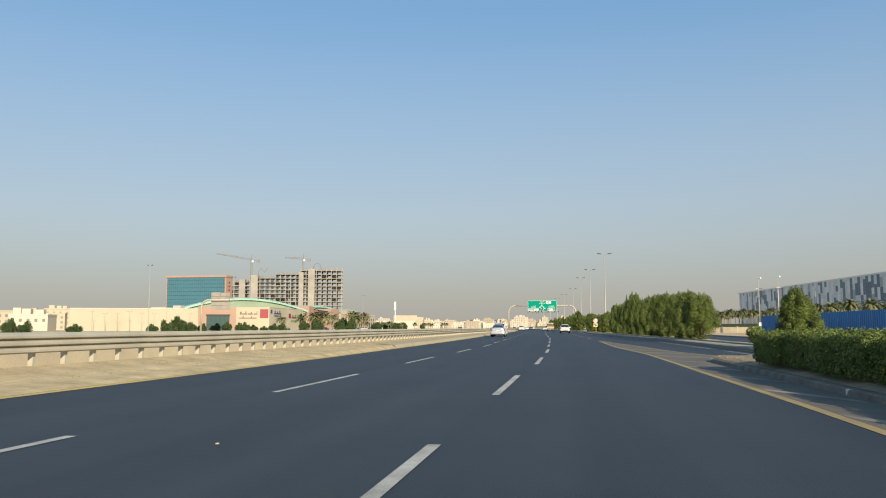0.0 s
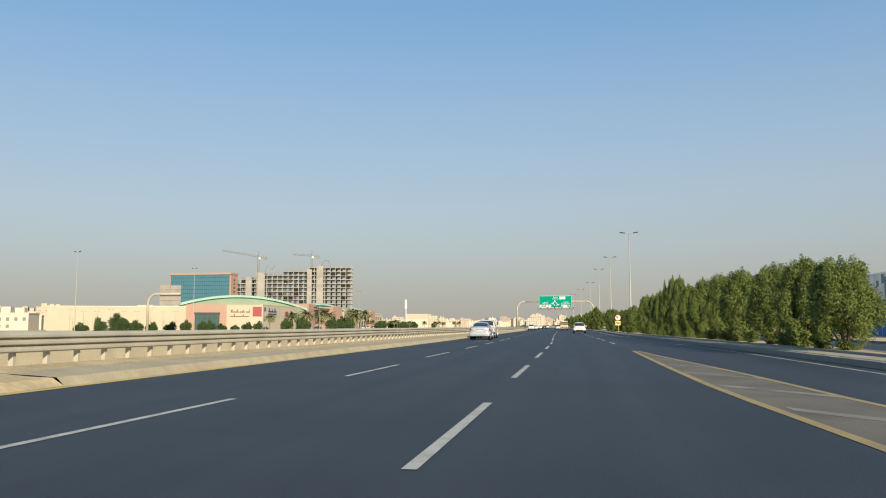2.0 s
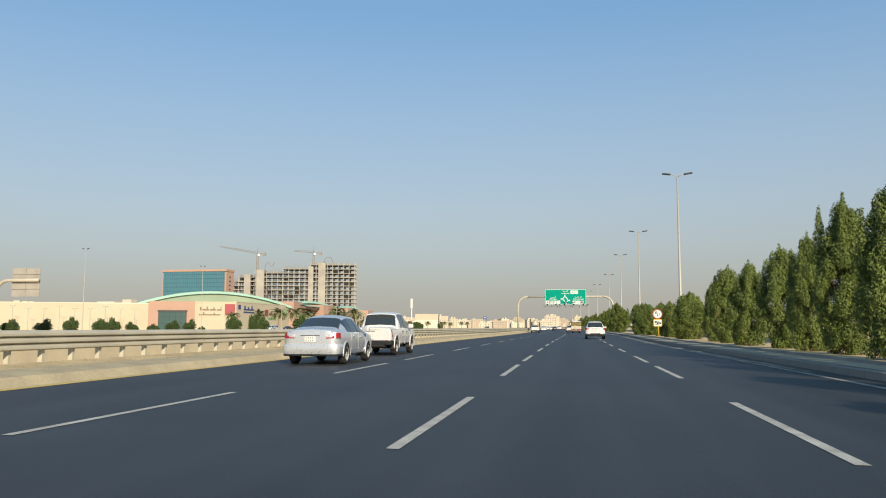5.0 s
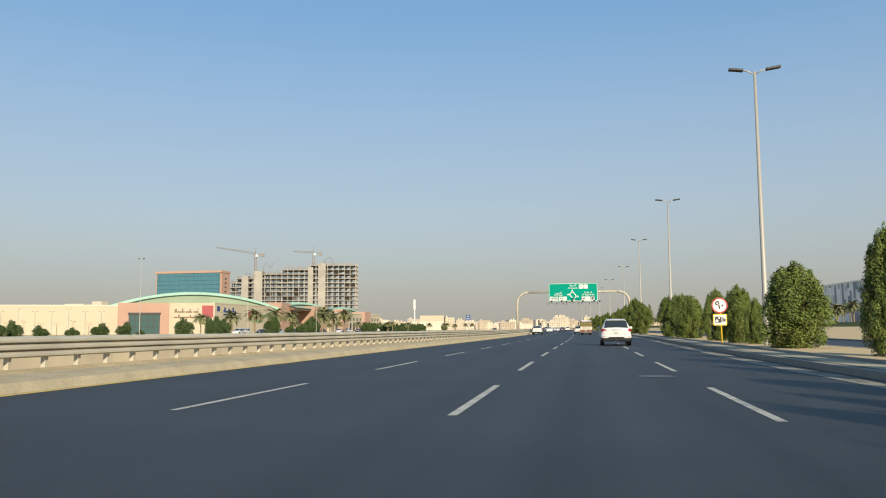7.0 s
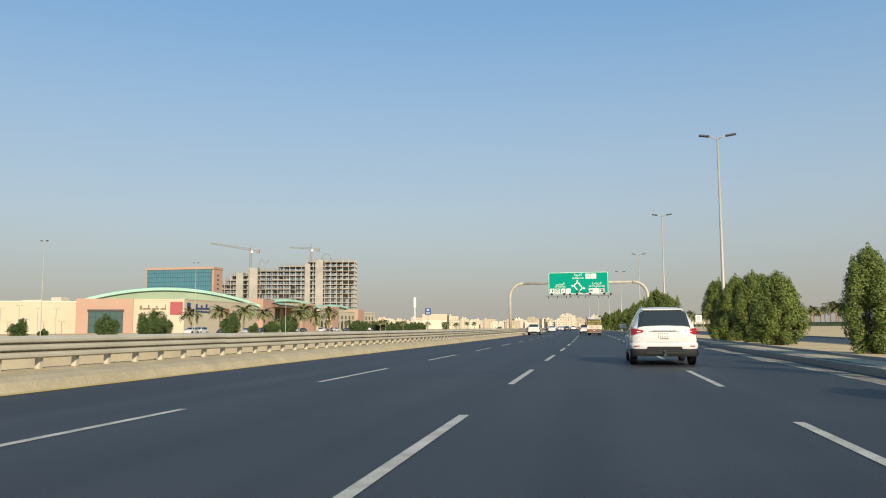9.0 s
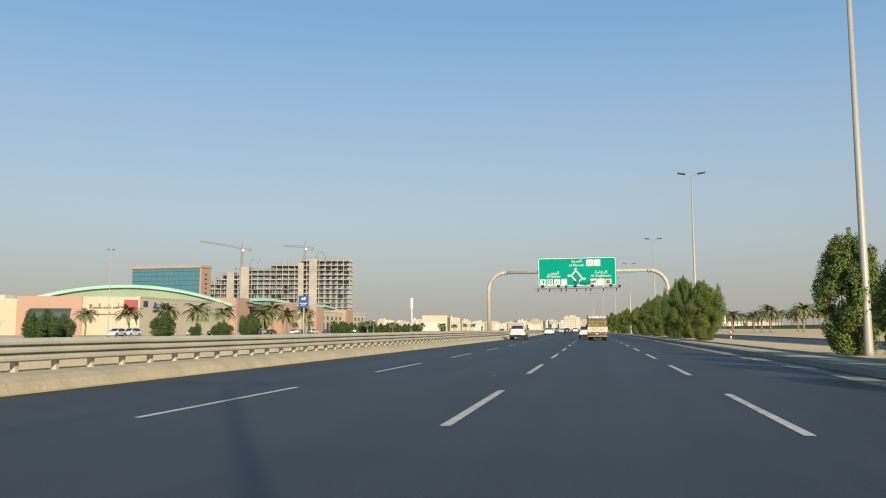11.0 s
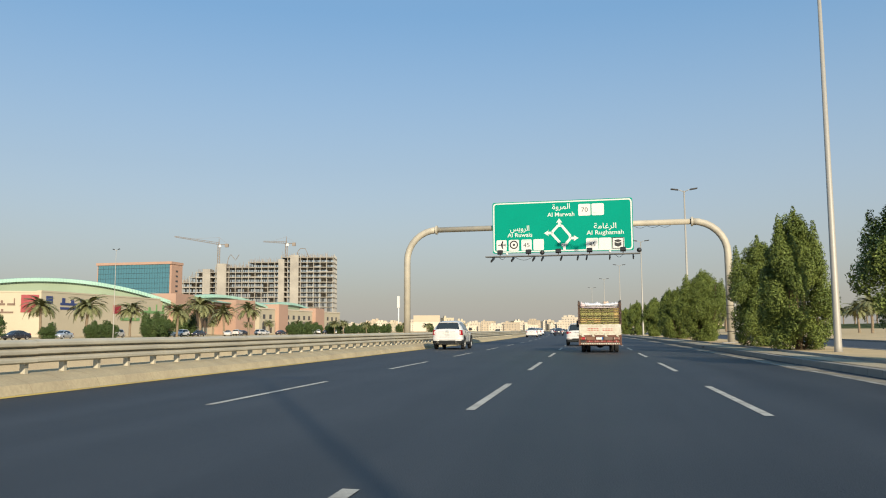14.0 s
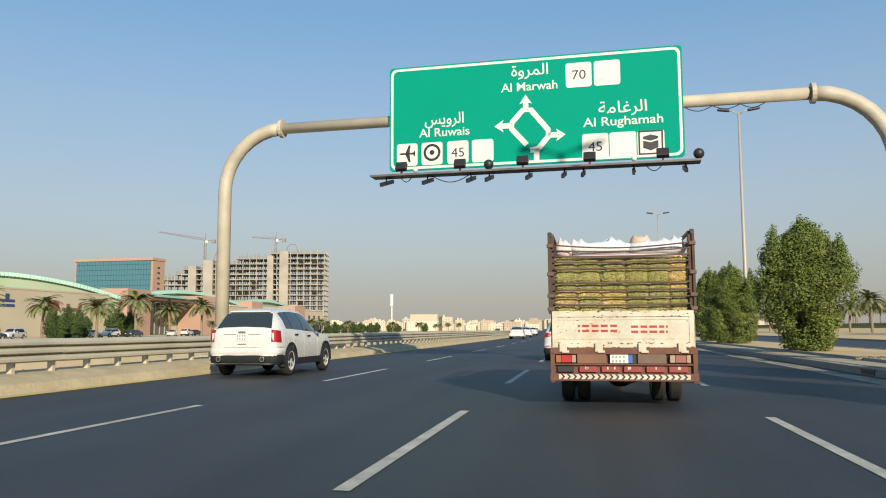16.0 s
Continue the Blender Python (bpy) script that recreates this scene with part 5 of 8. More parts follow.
for f0, f1, z0, z1 in ((0.12, 0.3, 7.9, 8.5), (0.13, 0.15, 8.5, 9.7), (0.19, 0.21, 8.5, 9.3), (0.25, 0.27, 8.5, 9.8), (0.12, 0.3, 6.8, 7.4)):
    wall("sign_stroke", along(A3, B1, f0), along(A3, B1, f1), z0, z1, SIGN_NAVY, "dark blue sign stroke", 0.2, 0.12)
for f0, f1, z0, z1, mm in ((0.50, 0.56, 6.2, 8.6, RED_PAINT), (0.58, 0.70, 6.2, 7.1, SIGN_BROWN), (0.61, 0.63, 7.1, 8.1, SIGN_BROWN), (0.69, 0.71, 6.2, 8.3, SIGN_BROWN), (0.73, 0.94, 6.6, 7.4, SIGN_GRASS),
                           (0.80, 0.82, 7.4, 8.5, SIGN_GRASS), (0.87, 0.88, 7.4, 9.4, SIGN_GRASS), (0.93, 0.95, 6.6, 9.3, SIGN_GRASS), (0.56, 0.72, 4.3, 5.2, SIGN_GRASS)):
    wall("sign_stroke", along(A3, B1, f0), along(A3, B1, f1), z0, z1, mm, "coloured sign stroke", 0.25, 0.15)
# pink towers, glazed entrance and its mint canopy
wall("tower", B1, B2, -0.1, 13.2, PINK, "pink corner tower", 9.0, 2.2)
bm = bmesh.new()
frame_wall(bm, along(B2, B3, 0.05), along(B2, B3, 0.95), 0, 10.2, 0.5, -3.0)
ent = part("entrance_glazing", bm, SHOPGLASS, mall, "dark glazed entrance between the towers")
for k in range(7):
    bm = bmesh.new()
    frame_wall(bm, along(B2, B3, 0.08 + 0.13 * k), along(B2, B3, 0.095 + 0.13 * k), 0, 10.2, 0.5, -2.8)
    part("mullion", bm, POLE, ent)
bm = bmesh.new()
frame_wall(bm, along(B2, B3, -0.1), along(B2, B3, 1.0), 10.2, 11.4, 9.0, 4.5)
part("canopy", bm, SIGN_BROWN, mall, "projecting entrance canopy")
bm = bmesh.new()
p, q = along(B2, B3, -0.12), along(B2, B3, 1.02)
vs = [bm.verts.new(v) for v in ((p[0] + 5, p[1], 11.5), (q[0] + 5, q[1], 11.5), (q[0] - 16, q[1], 14.5), (p[0] - 16, p[1], 14.5), (p[0] + 5, p[1], 11.2), (q[0] + 5, q[1], 11.2))]
bm.faces.new(vs[:4])
bm.faces.new((vs[0], vs[4], vs[5], vs[1]))
part("canopy_roof", bm, MINT, mall, "sloping mint green canopy roof")
wall("tower", B3, (B3[0] + 1.0, B3[1] + 13), -0.1, 12.6, PINK, "pink tower", 9.0, 7.0)
W0, W1 = (-149.0, 478.0), (-150.5, 566.0)
wing = wall("wing", W0, W1, -0.1, 9.6, CREAM, "long cream wing with arched openings", 14.0)
wall("parapet", W0, W1, 9.6, 10.1, OFFWHITE, "", 14.4, 0.2)
for k in range(15):
    f = 0.03 + 0.064 * k
    bm = bmesh.new()
    frame_wall(bm, along(W0, W1, f), along(W0, W1, f + 0.032), 0.4, 4.4, 0.3, 0.06)
    frame_wall(bm, along(W0, W1, f + 0.006), along(W0, W1, f + 0.026), 4.4, 4.9, 0.3, 0.06)
    part("opening", bm, WINDOW, wing)
    bm = bmesh.new()
    frame_wall(bm, along(W0, W1, f + 0.004), along(W0, W1, f + 0.028), 5.9, 7.6, 0.3, 0.06)
    part("opening", bm, WINDOW, wing)
wall("tower", along(W0, W1, 0.16), along(W0, W1, 0.26), -0.1, 11.8, PINK, "pink tower of the wing", 8.0, 1.6)
wall("tower", along(W0, W1, 0.6), along(W0, W1, 0.72), -0.1, 11.2, PINK, "pink tower of the wing", 8.0, 1.6)


LUNETTE = mat("grey_green_wall", (0.27, 0.34, 0.24), 0.8, 0, 0.06, 0.1, 0.0, 3.0, (0.23, 0.29, 0.205))


def vault(name, cx_, cy_, half_len, half_wid, turn, z0, rise, material, label, parent):
    """A low ribbed barrel roof, rounded at its ends."""
    bm = bmesh.new()
    nu, nv = 40, 12
    grid = []
    for i in range(nu + 1):
        u = -1 + 2 * i / nu
        row = []
        for j in range(nv + 1):
            v = -1 + 2 * j / nv
            z = rise * (1 - u * u) * (1 - 0.12 * v * v) + (0.12 if i % 2 else 0)
            row.append(bm.verts.new((u * half_len, v * half_wid, z0 + z)))
        grid.append(row)
    for i in range(nu):
        for j in range(nv):
            bm.faces.new((grid[i][j], grid[i + 1][j], grid[i + 1][j + 1], grid[i][j + 1]))
    for j in (0, nv):
        low_ = [bm.verts.new((g[j].co.x, g[j].co.y, z0 - 1)) for g in grid]
        for i in range(nu):
            bm.faces.new((grid[i][j], low_[i], low_[i + 1], grid[i + 1][j]))
    bmesh.ops.recalc_face_normals(bm, faces=bm.faces)
    ob = part(name, bm, material, parent, label)
    ob.matrix_basis = pose(cx_, cy_, 0, 0, 0, turn)
    # recessed gable wall and ribbed edge band of the road side
    bm = bmesh.new()
    edge = [(-1 + 2 * i / nu) * half_len for i in range(nu + 1)]
    low_ = [bm.verts.new((x, -half_wid - 0.1, z0 - 1)) for x in edge]
    top_ = [bm.verts.new((x, -half_wid - 0.1, z0 + 0.88 * rise * (1 - (x / half_len) ** 2))) for x in edge]
    for i in range(nu):
        bm.faces.new((low_[i], low_[i + 1], top_[i + 1], top_[i]))
    part("gable", bm, LUNETTE, ob, "grey-green gable wall under the roof edge")
    bm = bmesh.new()
    n_ = nu * 2
    for i in range(n_):
        x0, x1 = (-1 + 2 * i / n_) * half_len, (-1 + 2 * (i + 0.93) / n_) * half_len
        za, zb = (z0 + 0.9 * rise * (1 - (x / half_len) ** 2) for x in (x0, x1))
        vs = [bm.verts.new(v) for v in ((x0, -half_wid - 1.4, za - 0.55), (x1, -half_wid - 1.4, zb - 0.55), (x1, -half_wid - 0.9, zb + 0.5), (x0, -half_wid - 0.9, za + 0.5), (x1, -half_wid + 0.6, zb + 0.7), (x0, -half_wid + 0.6, za + 0.7))]
        bm.faces.new(vs[:4])
        bm.faces.new((vs[3], vs[2], vs[4], vs[5]))
    tagged(part("edge_band", bm, material, ob, "ribbed mint green edge band"), kind="stuff")
    return ob


vault("roof_vault", -188, 411, 35, 16, 40, 10.2, 7.0, MINT, "long curved mint green roof", mall)
vault("roof_vault", -172, 470, 30, 12, 75, 9.5, 5.2, MINT, "curved mint green roof", mall)
vault("roof_vault", -168, 520, 26, 11, 85, 9.2, 4.2, MINT, "curved mint green roof", mall)
bm = bmesh.new()
box(bm, -232, -160, 380, 520, 0, 10.0)
part("main_block", bm, CREAM, mall)
for x, y, w, d, z in ((-205, 362, 8, 6, 11.4), (-214, 368, 24, 10, 10.9), (-196, 362, 4, 4, 12.2)):
    bm = bmesh.new()
    box(bm, x - w / 2, x + w / 2, y - d / 2, y + d / 2, 9.5, z)
    part("roof_block", bm, OFFWHITE, mall)
wall("wall", (-252, 366), A0, -0.1, 9.9, CREAM)

# ---- glazed office block ----
office = thing("office_block", (-393.2, 701, 0), 1.4, "office block with a teal glass front in a pink frame", "building")
bm = bmesh.new()
box(bm, 0, 60.5, 0.6, 15, 0, 51)
part("body", bm, PINK, office)
bm = bmesh.new()
box(bm, 1.2, 59.0, 0, 0.5, 0, 49.4)
gl = part("glass_front", bm, TEAL, office)
for k in range(13):
    bm = bmesh.new()
    box(bm, 1.0, 59.2, -0.08, 0.3, 3.6 * k + 3.4, 3.6 * k + 3.56)
    part("transom", bm, DARK, gl)
for k in range(28):
    bm = bmesh.new()
    box(bm, 1.2 + 2.1 * k, 1.3 + 2.1 * k, -0.06, 0.3, 0, 49.4)
    part("mullion", bm, DARK, gl)
bm = bmesh.new()
box(bm, -0.4, 61, -0.6, 15.4, 49.4, 51.2)
part("parapet", bm, PINK, office, "pink parapet band")
for k in range(12):
    bm = bmesh.new()
    box(bm, 60.4, 60.6, 6 + 0, 9, 3.6 * k + 4.2, 3.6 * k + 5.6)
    part("window", bm, WINDOW, office)

# ---- building under construction ----
tw = thing("concrete_tower_frame", (-379, 782, 0), math.degrees(math.atan2(33, 125)), "unfinished concrete frame of a tower with open floors", "building under construction")
FLOOR = 4.15
BAYS = 24
BW = 129.3 / BAYS


def top_floor(b):
    return 10 if b < 2 else 11 if b < 3 else 12 if b < 6 else 13 if b < 11 else 14 if b < 16 else 15


for b in range(BAYS):
    for fl in range(1, top_floor(b) + 1):
        if (b == 0 or top_floor(b - 1) < fl) or b % 6 == 0:
            e = b
            while e < BAYS and top_floor(e) >= fl and (e == b or e % 6):
                e += 1
            bm = bmesh.new()
            box(bm, b * BW - 0.6, e * BW + 0.4, 0, 26, fl * FLOOR - 0.34, fl * FLOOR)
            part("floor_slab", bm, FRAME_CONC, tw)
for b in range(BAYS + 1):
    hgt = top_floor(min(b, BAYS - 1)) * FLOOR
    for y in (0.4, 9, 17.5, 25):
        bm = bmesh.new()
        box(bm, b * BW - 0.27, b * BW + 0.27, y, y + 0.7, 0, hgt + random.uniform(0.5, 3.4))
        part("column", bm, FRAME_CONC, tw)
for b, w, hgt in ((4.0, 1.15, 52.5), (6.2, 1.4, 57), (15.6, 0.9, 60.5), (17.4, 1.3, 64)):
    bm = bmesh.new()
    box(bm, b * BW, (b + w) * BW, -0.5, 12, 0, hgt)
    part("core_wall", bm, FRAME_CONC, tw, "solid pale concrete stair core")
for b in range(BAYS):
    for fl in range(top_floor(b)):
        if random.random() < 0.22:
            bm = bmesh.new()
            box(bm, b * BW + 0.4, (b + 1) * BW - 0.4, 8.2, 8.6, fl * FLOOR, fl * FLOOR + FLOOR - 0.4)
            part("block_wall", bm, GREY_CONCRETE, tw)
        bm = bmesh.new()
        box(bm, b * BW + 0.3, (b + 1) * BW - 0.3, 0.1, 0.22, fl * FLOOR, fl * FLOOR + (1.0 if fl else 3.0) * random.choice((0.1, 0.1, 0.3, 0.6)))
        part("edge_upstand", bm, FRAME_CONC, tw)
bm = bmesh.new()
for b in range(BAYS * 5):
    x = b * BW / 5
    z = top_floor(min(int(b / 5), BAYS - 1)) * FLOOR
    if random.random() < 0.8:
        box(bm, x - 0.1, x + 0.1, 0.5 + 6 * (b % 3), 0.7 + 6 * (b % 3), z, z + random.uniform(0.8, 5.2))
tagged(part("rebar", bm, CRANE, tw, "upright reinforcing bars on the top floor"), kind="stuff")


# concrete placing booms on the top floors
for x, z, rise_ in ((45, 54.5, 10.5), (103, 62.5, 7.5)):
    bm = bmesh.new()
    tube(bm, [(x - 5, 4, z), (x - 3.4, 4, z + rise_ * 0.75), (x - 1.5, 4, z + rise_), (x + 2.5, 4, z + rise_ * (0.55 if x < 60 else 0.98)), (x + 5.5, 4, z + (rise_ if x < 60 else 0.4))], 0.28, 6)
    part("placing_boom", bm, CRANE, tw, "bent boom of a concrete pump")
bm = bmesh.new()
for _ in range(420):
    x = random.uniform(0, 129)
    z = top_floor(min(int(x / BW), BAYS - 1)) * FLOOR
    y = random.choice((0.8, 9.4, 17.9))
    box(bm, x - 0.06, x + 0.06, y, y + 0.12, z, z + random.uniform(1.0, 3.6))
tagged(part("rebar", bm, CRANE, tw, "upright reinforcing bars on the top floor"), kind="stuff")


def make_crane(label, x, y, z, jib, counter, turn, tilt):
    c = thing("tower_crane", (x, y, 0), turn, label, "crane", "tower cranes")
    bm = bmesh.new()
    for sx in (-0.8, 0.8):
        for sy in (-0.8, 0.8):
            tube(bm, [(sx, sy, 0), (sx, sy, z)], 0.19, 5)
    for k in range(int(z / 2.4)):
        s = 1 if k % 2 else -1
        tube(bm, [(-0.8 * s, -0.8, k * 2.4), (0.8 * s, -0.8, k * 2.4 + 2.4)], 0.15, 4)
        tube(bm, [(-0.8, 0.8 * s, k * 2.4), (-0.8, -0.8 * s, k * 2.4 + 2.4)], 0.15, 4)
    part("mast", bm, CRANE, c)
    m = Matrix.Translation((0, 0, z)) @ Matrix.Rotation(radians(tilt), 4, "Y")
    bm = bmesh.new()
    a = [m @ Vector(v) for v in ((0, -0.6, 0), (-jib, -0.4, 0), (0, 0.6, 0), (-jib, 0.4, 0), (0, 0, 1.6), (-jib, 0, 0.7))]
    for i in (0, 2, 4):
        tube(bm, [a[i], a[i + 1]], 0.19, 5)
    for k in range(int(jib / 2)):
        f, g = k * 2 / jib, min(1, (k * 2 + 1) / jib)
        tube(bm, [a[0].lerp(a[1], f), a[4].lerp(a[5], g)], 0.14, 4)
        tube(bm, [a[4].lerp(a[5], g), a[2].lerp(a[3], f)], 0.14, 4)
    part("jib", bm, CRANE, c)
    bm = bmesh.new()
    tube(bm, [(0, 0, z), (counter, 0, z)], 0.3, 6)
    box(bm, counter - 3, counter, -1, 1, z - 2.2, z + 0.6)
    part("counter_jib", bm, CRANE, c)
    bm = bmesh.new()
    tube(bm, [(0, 0, z), (0, 0, z + 6)], [0.5, 0.15], 6)
    tube(bm, [(0, 0, z + 6), a[4].lerp(a[5], 0.6)], 0.07, 4)
    tube(bm, [(0, 0, z + 6), (counter, 0, z)], 0.07, 4)
    part("tower_head", bm, CRANE, c)
    bm = bmesh.new()
    box(bm, 0.3, 2.2, -1.6, -0.4, z - 2.4, z - 0.2)
    part("cab", bm, SIGN_WHITE, c)
    return c


make_crane("tower crane with a long jib over the unfinished tower", -347, 793, 73.2, 38, 8, 14, 10)
make_crane("tower crane over the unfinished tower", -301, 825, 76.2, 20, 8, 14, 4)

# ---- tall white sign pylon, and small sign pylons ----
pylon = thing("sign_pylon", (-188, 786, 0), 0, "tall slender white sign pylon", "pylon")
bm = bmesh.new()
tube(bm, [(0, 0, 0), (0, 0, 19)], 0.5, 12)
part("column", bm, SIGN_WHITE, pylon, smooth=True)
bm = bmesh.new()
box(bm, -0.95, 0.95, -0.95, 0.95, 18.5, 27.5, 0.2)
part("sign_box", bm, SIGN_WHITE, pylon)

# ---- sign arch over the opposite carriageway, seen from behind ----
back = thing("sign_gantry", (-84.3, 165.8, 0), 0, "grey arm carrying the back of a large road sign", "sign gantry")
bm = bmesh.new()
pts = [(0, 0, 0), (0, 0, 5.6)] + [(1.8 * (1 - math.cos(radians(15 * k))), 0, 5.6 + 1.8 * math.sin(radians(15 * k))) for k in range(1, 7)] + [(6.7, 0, 7.4)]
tube(bm, pts, 0.24, 12)
part("arm", bm, GANTRY, back, smooth=True)
for x0, x1, z1 in ((2.2, 4.4, 9.1), (4.4, 6.6, 9.0)):
    bm = bmesh.new()
    box(bm, x0, x1 - 0.04, 0.3, 0.38, 5.2, z1)
    part("sign_back", bm, GREY_CONCRETE, back, "weathered back of a sign panel")
for z in (6.2, 7.0, 8.2):
    bm = bmesh.new()
    box(bm, 2.2, 6.6, 0.2, 0.3, z, z + 0.08)
    part("stiffener", bm, POLE, back)

# ---- exhibition hall with patchwork cladding on the right ----
hall = thing("exhibition_hall", (122, 652, 0), 0, "long hall clad in white, grey and blue panels", "building")
HX, HY, HZ = 45.0, -470.0, 27.5
d = Vector((HX, HY, 0)).normalized()
ang = math.degrees(math.atan2(d.y, d.x))
hall.matrix_basis = pose(122, 652, 0, 0, 0, ang)
LEN = math.hypot(HX, HY)
bm = bmesh.new()
vs = [(0, 0.4, 0), (LEN, 0.4, 0), (LEN, 60, 0), (0, 60, 0), (-5, 0.4, HZ - 0.3), (LEN, 0.4, HZ - 0.3), (LEN, 60, HZ - 0.3), (-5, 60, HZ - 0.3)]
vs = [bm.verts.new(v) for v in vs]
for f in ((0, 1, 5, 4), (1, 2, 6, 5), (2, 3, 7, 6), (3, 0, 4, 7), (4, 5, 6, 7)):
    bm.faces.new([vs[i] for i in f])
bmesh.ops.recalc_face_normals(bm, faces=bm.faces)
part("body", bm, PANEL_GREY, hall)
rh = random.Random(9)
PW = 3.1
cols = int(LEN / PW)
panel_mesh = {}
for c in range(cols):
    z = 1.5
    while z < HZ - 0.6:
        hgt = min(rh.choice((3.2, 4.8, 6.4, 8.0)), HZ - z - 0.3)
        kind_ = rh.choices((PANEL_GREY, PANEL_MID, PANEL_BLUE, PANEL_TEAL, PANEL_LIGHT), (4, 1.0, 1.9, 1.1, 3))[0]
        key = (kind_.name, round(hgt, 1))
        if key not in panel_mesh:
            b2 = bmesh.new()
            box(b2, 0.04, PW - 0.04, 0, 0.3, 0.04, hgt - 0.04)
            panel_mesh[key] = mesh_of("cladding_panel", b2, kind_)
        ob = new("cladding_panel", panel_mesh[key])
        ob.parent = hall
        ob.location = (c * PW - (5 * (z + hgt / 2) / HZ if c == 0 else 0), 0.05, z)
        z += hgt
bm = bmesh.new()
box(bm, -5.4, LEN, -0.3, 0.6, HZ - 0.5, HZ + 0.3)
part("roof_edge", bm, PANEL_LIGHT, hall, "pale roof edge")

# ---- blue sheet fence beyond the service road ----
fence = thing("site_fence", label="blue corrugated sheet fence beside the service road", category="fence")
bm = bmesh.new()
n = 24
rows = []
for k in range(n + 1):
    rows.append([bm.verts.new((0.035 * (1 if (k // 2) % 2 else -1), 3.0 * k / n, z)) for z in (-0.1, 2.55)])
for a, b in zip(rows, rows[1:]):
    bm.faces.new((a[0], b[0], b[1], a[1]))
me_f = mesh_of("fence_sheet", bm, BLUE_FENCE)
bm = bmesh.new()
box(bm, -0.05, 0.05, -0.05, 0.05, -0.1, 2.6)
me_p = mesh_of("fence_post", bm, BLUE_FENCE)
for k in range(34):
    y = 114 - 3.0 * k
    ob = new("fence_sheet", me_f)
    ob.parent = fence
    ob.matrix_basis = pose(24.6 + 0.035 * (117 - y), y, 0.1, 0, 0, 1.9)
    ob = new("fence_post", me_p)
    ob.parent = fence
    ob.matrix_basis = pose(24.72 + 0.035 * (117 - y), y, 0.1)

# ---- the town in the distance ----
def town_house(rnd, x, y, w, dpt, storeys, material):
    hgt = storeys * 3.3 + 1
    t = thing("apartment_building", (x, y, -0.1), rnd.uniform(-25, 25) + math.degrees(math.atan2(-x, y)) * 0.8, "distant cream apartment block with small windows", "building", "distant town")
    bm = bmesh.new()
    box(bm, -w / 2, w / 2, 0, dpt, 0, hgt)
    box(bm, -w / 2 - 0.2, w / 2 + 0.2, -0.2, dpt + 0.2, hgt, hgt + 0.7)
    part("wall", bm, material, t)
    px = -w / 2 + 0.6
    for _ in range(rnd.randint(1, 3)):
        px += rnd.uniform(0.3, 2.5)
        wide = rnd.uniform(2, 4.5)
        if px + wide > w / 2 - 0.4:
            break
        bm = bmesh.new()
        box(bm, px, px + wide, 2, 6, hgt + 0.7, hgt + rnd.uniform(2.4, 4))
        part("roof_room", bm, material, t)
        px += wide
    bm = bmesh.new()
    n = max(2, int(w / 3.4))
    for s in range(storeys):
        for k in range(n):
            if rnd.random() < 0.9:
                px = -w / 2 + (k + 0.3) * w / n
                box(bm, px, px + 1.4, -0.12, 0.3, s * 3.3 + 1.2, s * 3.3 + 2.8)
    tagged(part("glazing", bm, FAR_WINDOW, t), kind="stuff")


rt = random.Random(14)
for k in range(240):
    az = radians(-22 + 27 * k / 239 + rt.uniform(-0.3, 0.3))
    dist = rt.uniform(1150, 2200)
    town_house(rt, -5 + math.sin(az) * dist, 120 + math.cos(az) * dist, rt.uniform(8, 20), 14, rt.choice((2, 2, 3, 3, 3, 4, 4, 5)), rt.choice((OFFWHITE, OFFWHITE, CREAM, TAN, TAN)))
for k in range(16):
    az = radians(-47 + 13 * k / 15)
    dist = rt.uniform(420, 620)
    town_house(rt, math.sin(az) * dist, 30 + math.cos(az) * dist, rt.uniform(14, 26), 14, rt.choice((2, 2, 3, 3, 4)), rt.choice((OFFWHITE, CREAM)))
for k in range(9):
    az = radians(4 + 4 * k / 8)
    dist = rt.uniform(1100, 1700)
    town_house(rt, math.sin(az) * dist, 100 + math.cos(az) * dist, rt.uniform(16, 34), 16, rt.choice((3, 3, 4, 4)), rt.choice((OFFWHITE, TAN)))

block = thing("apartment_building", (-246, 1085, -0.1), 14, "long pale block standing higher than the town around it", "building", "distant town")
bm = bmesh.new()
box(bm, -15, 15, 0, 18, 0, 17.5)
part("wall", bm, OFFWHITE, block)
bm = bmesh.new()
box(bm, -15.2, 15.2, -0.2, 18.2, 11.2, 18.5)
part("upper_storey", bm, TAN, block, "plain upper storeys")

# ---- small blue sign on a pole in the median ----
blue_sign = thing("road_sign", (-20.9, 192, 0.25), heading(192), "small blue sign with pale bars on a grey pole", "road sign")
bm = bmesh.new()
tube(bm, [(0, 0.04, -0.1), (0, 0.04, 2.5)], 0.035, 10)
part("post", bm, POLE, blue_sign, "", True)
bm = bmesh.new()
plate(bm, round_rect(-0.25, 0.25, 1.95, 2.5, 0.03), -0.015, 0.0)
blue_plate = part("sign_plate", bm, mat("sign_blue", (0.035, 0.08, 0.24), 0.4, 0, 0.05, 2.0, 0.0, 8.0), blue_sign)
bm = bmesh.new()
for x0, x1, z0, z1 in ((-0.1, 0.0, 2.3, 2.4), (0.03, 0.1, 2.3, 2.42), (-0.18, 0.18, 2.12, 2.15), (-0.15, 0.12, 2.04, 2.07)):
    plate(bm, [(x0, z0), (x1, z0), (x1, z1), (x0, z1)], -0.02, -0.014)
part("pale_marking", bm, SIGN_WHITE, blue_plate)

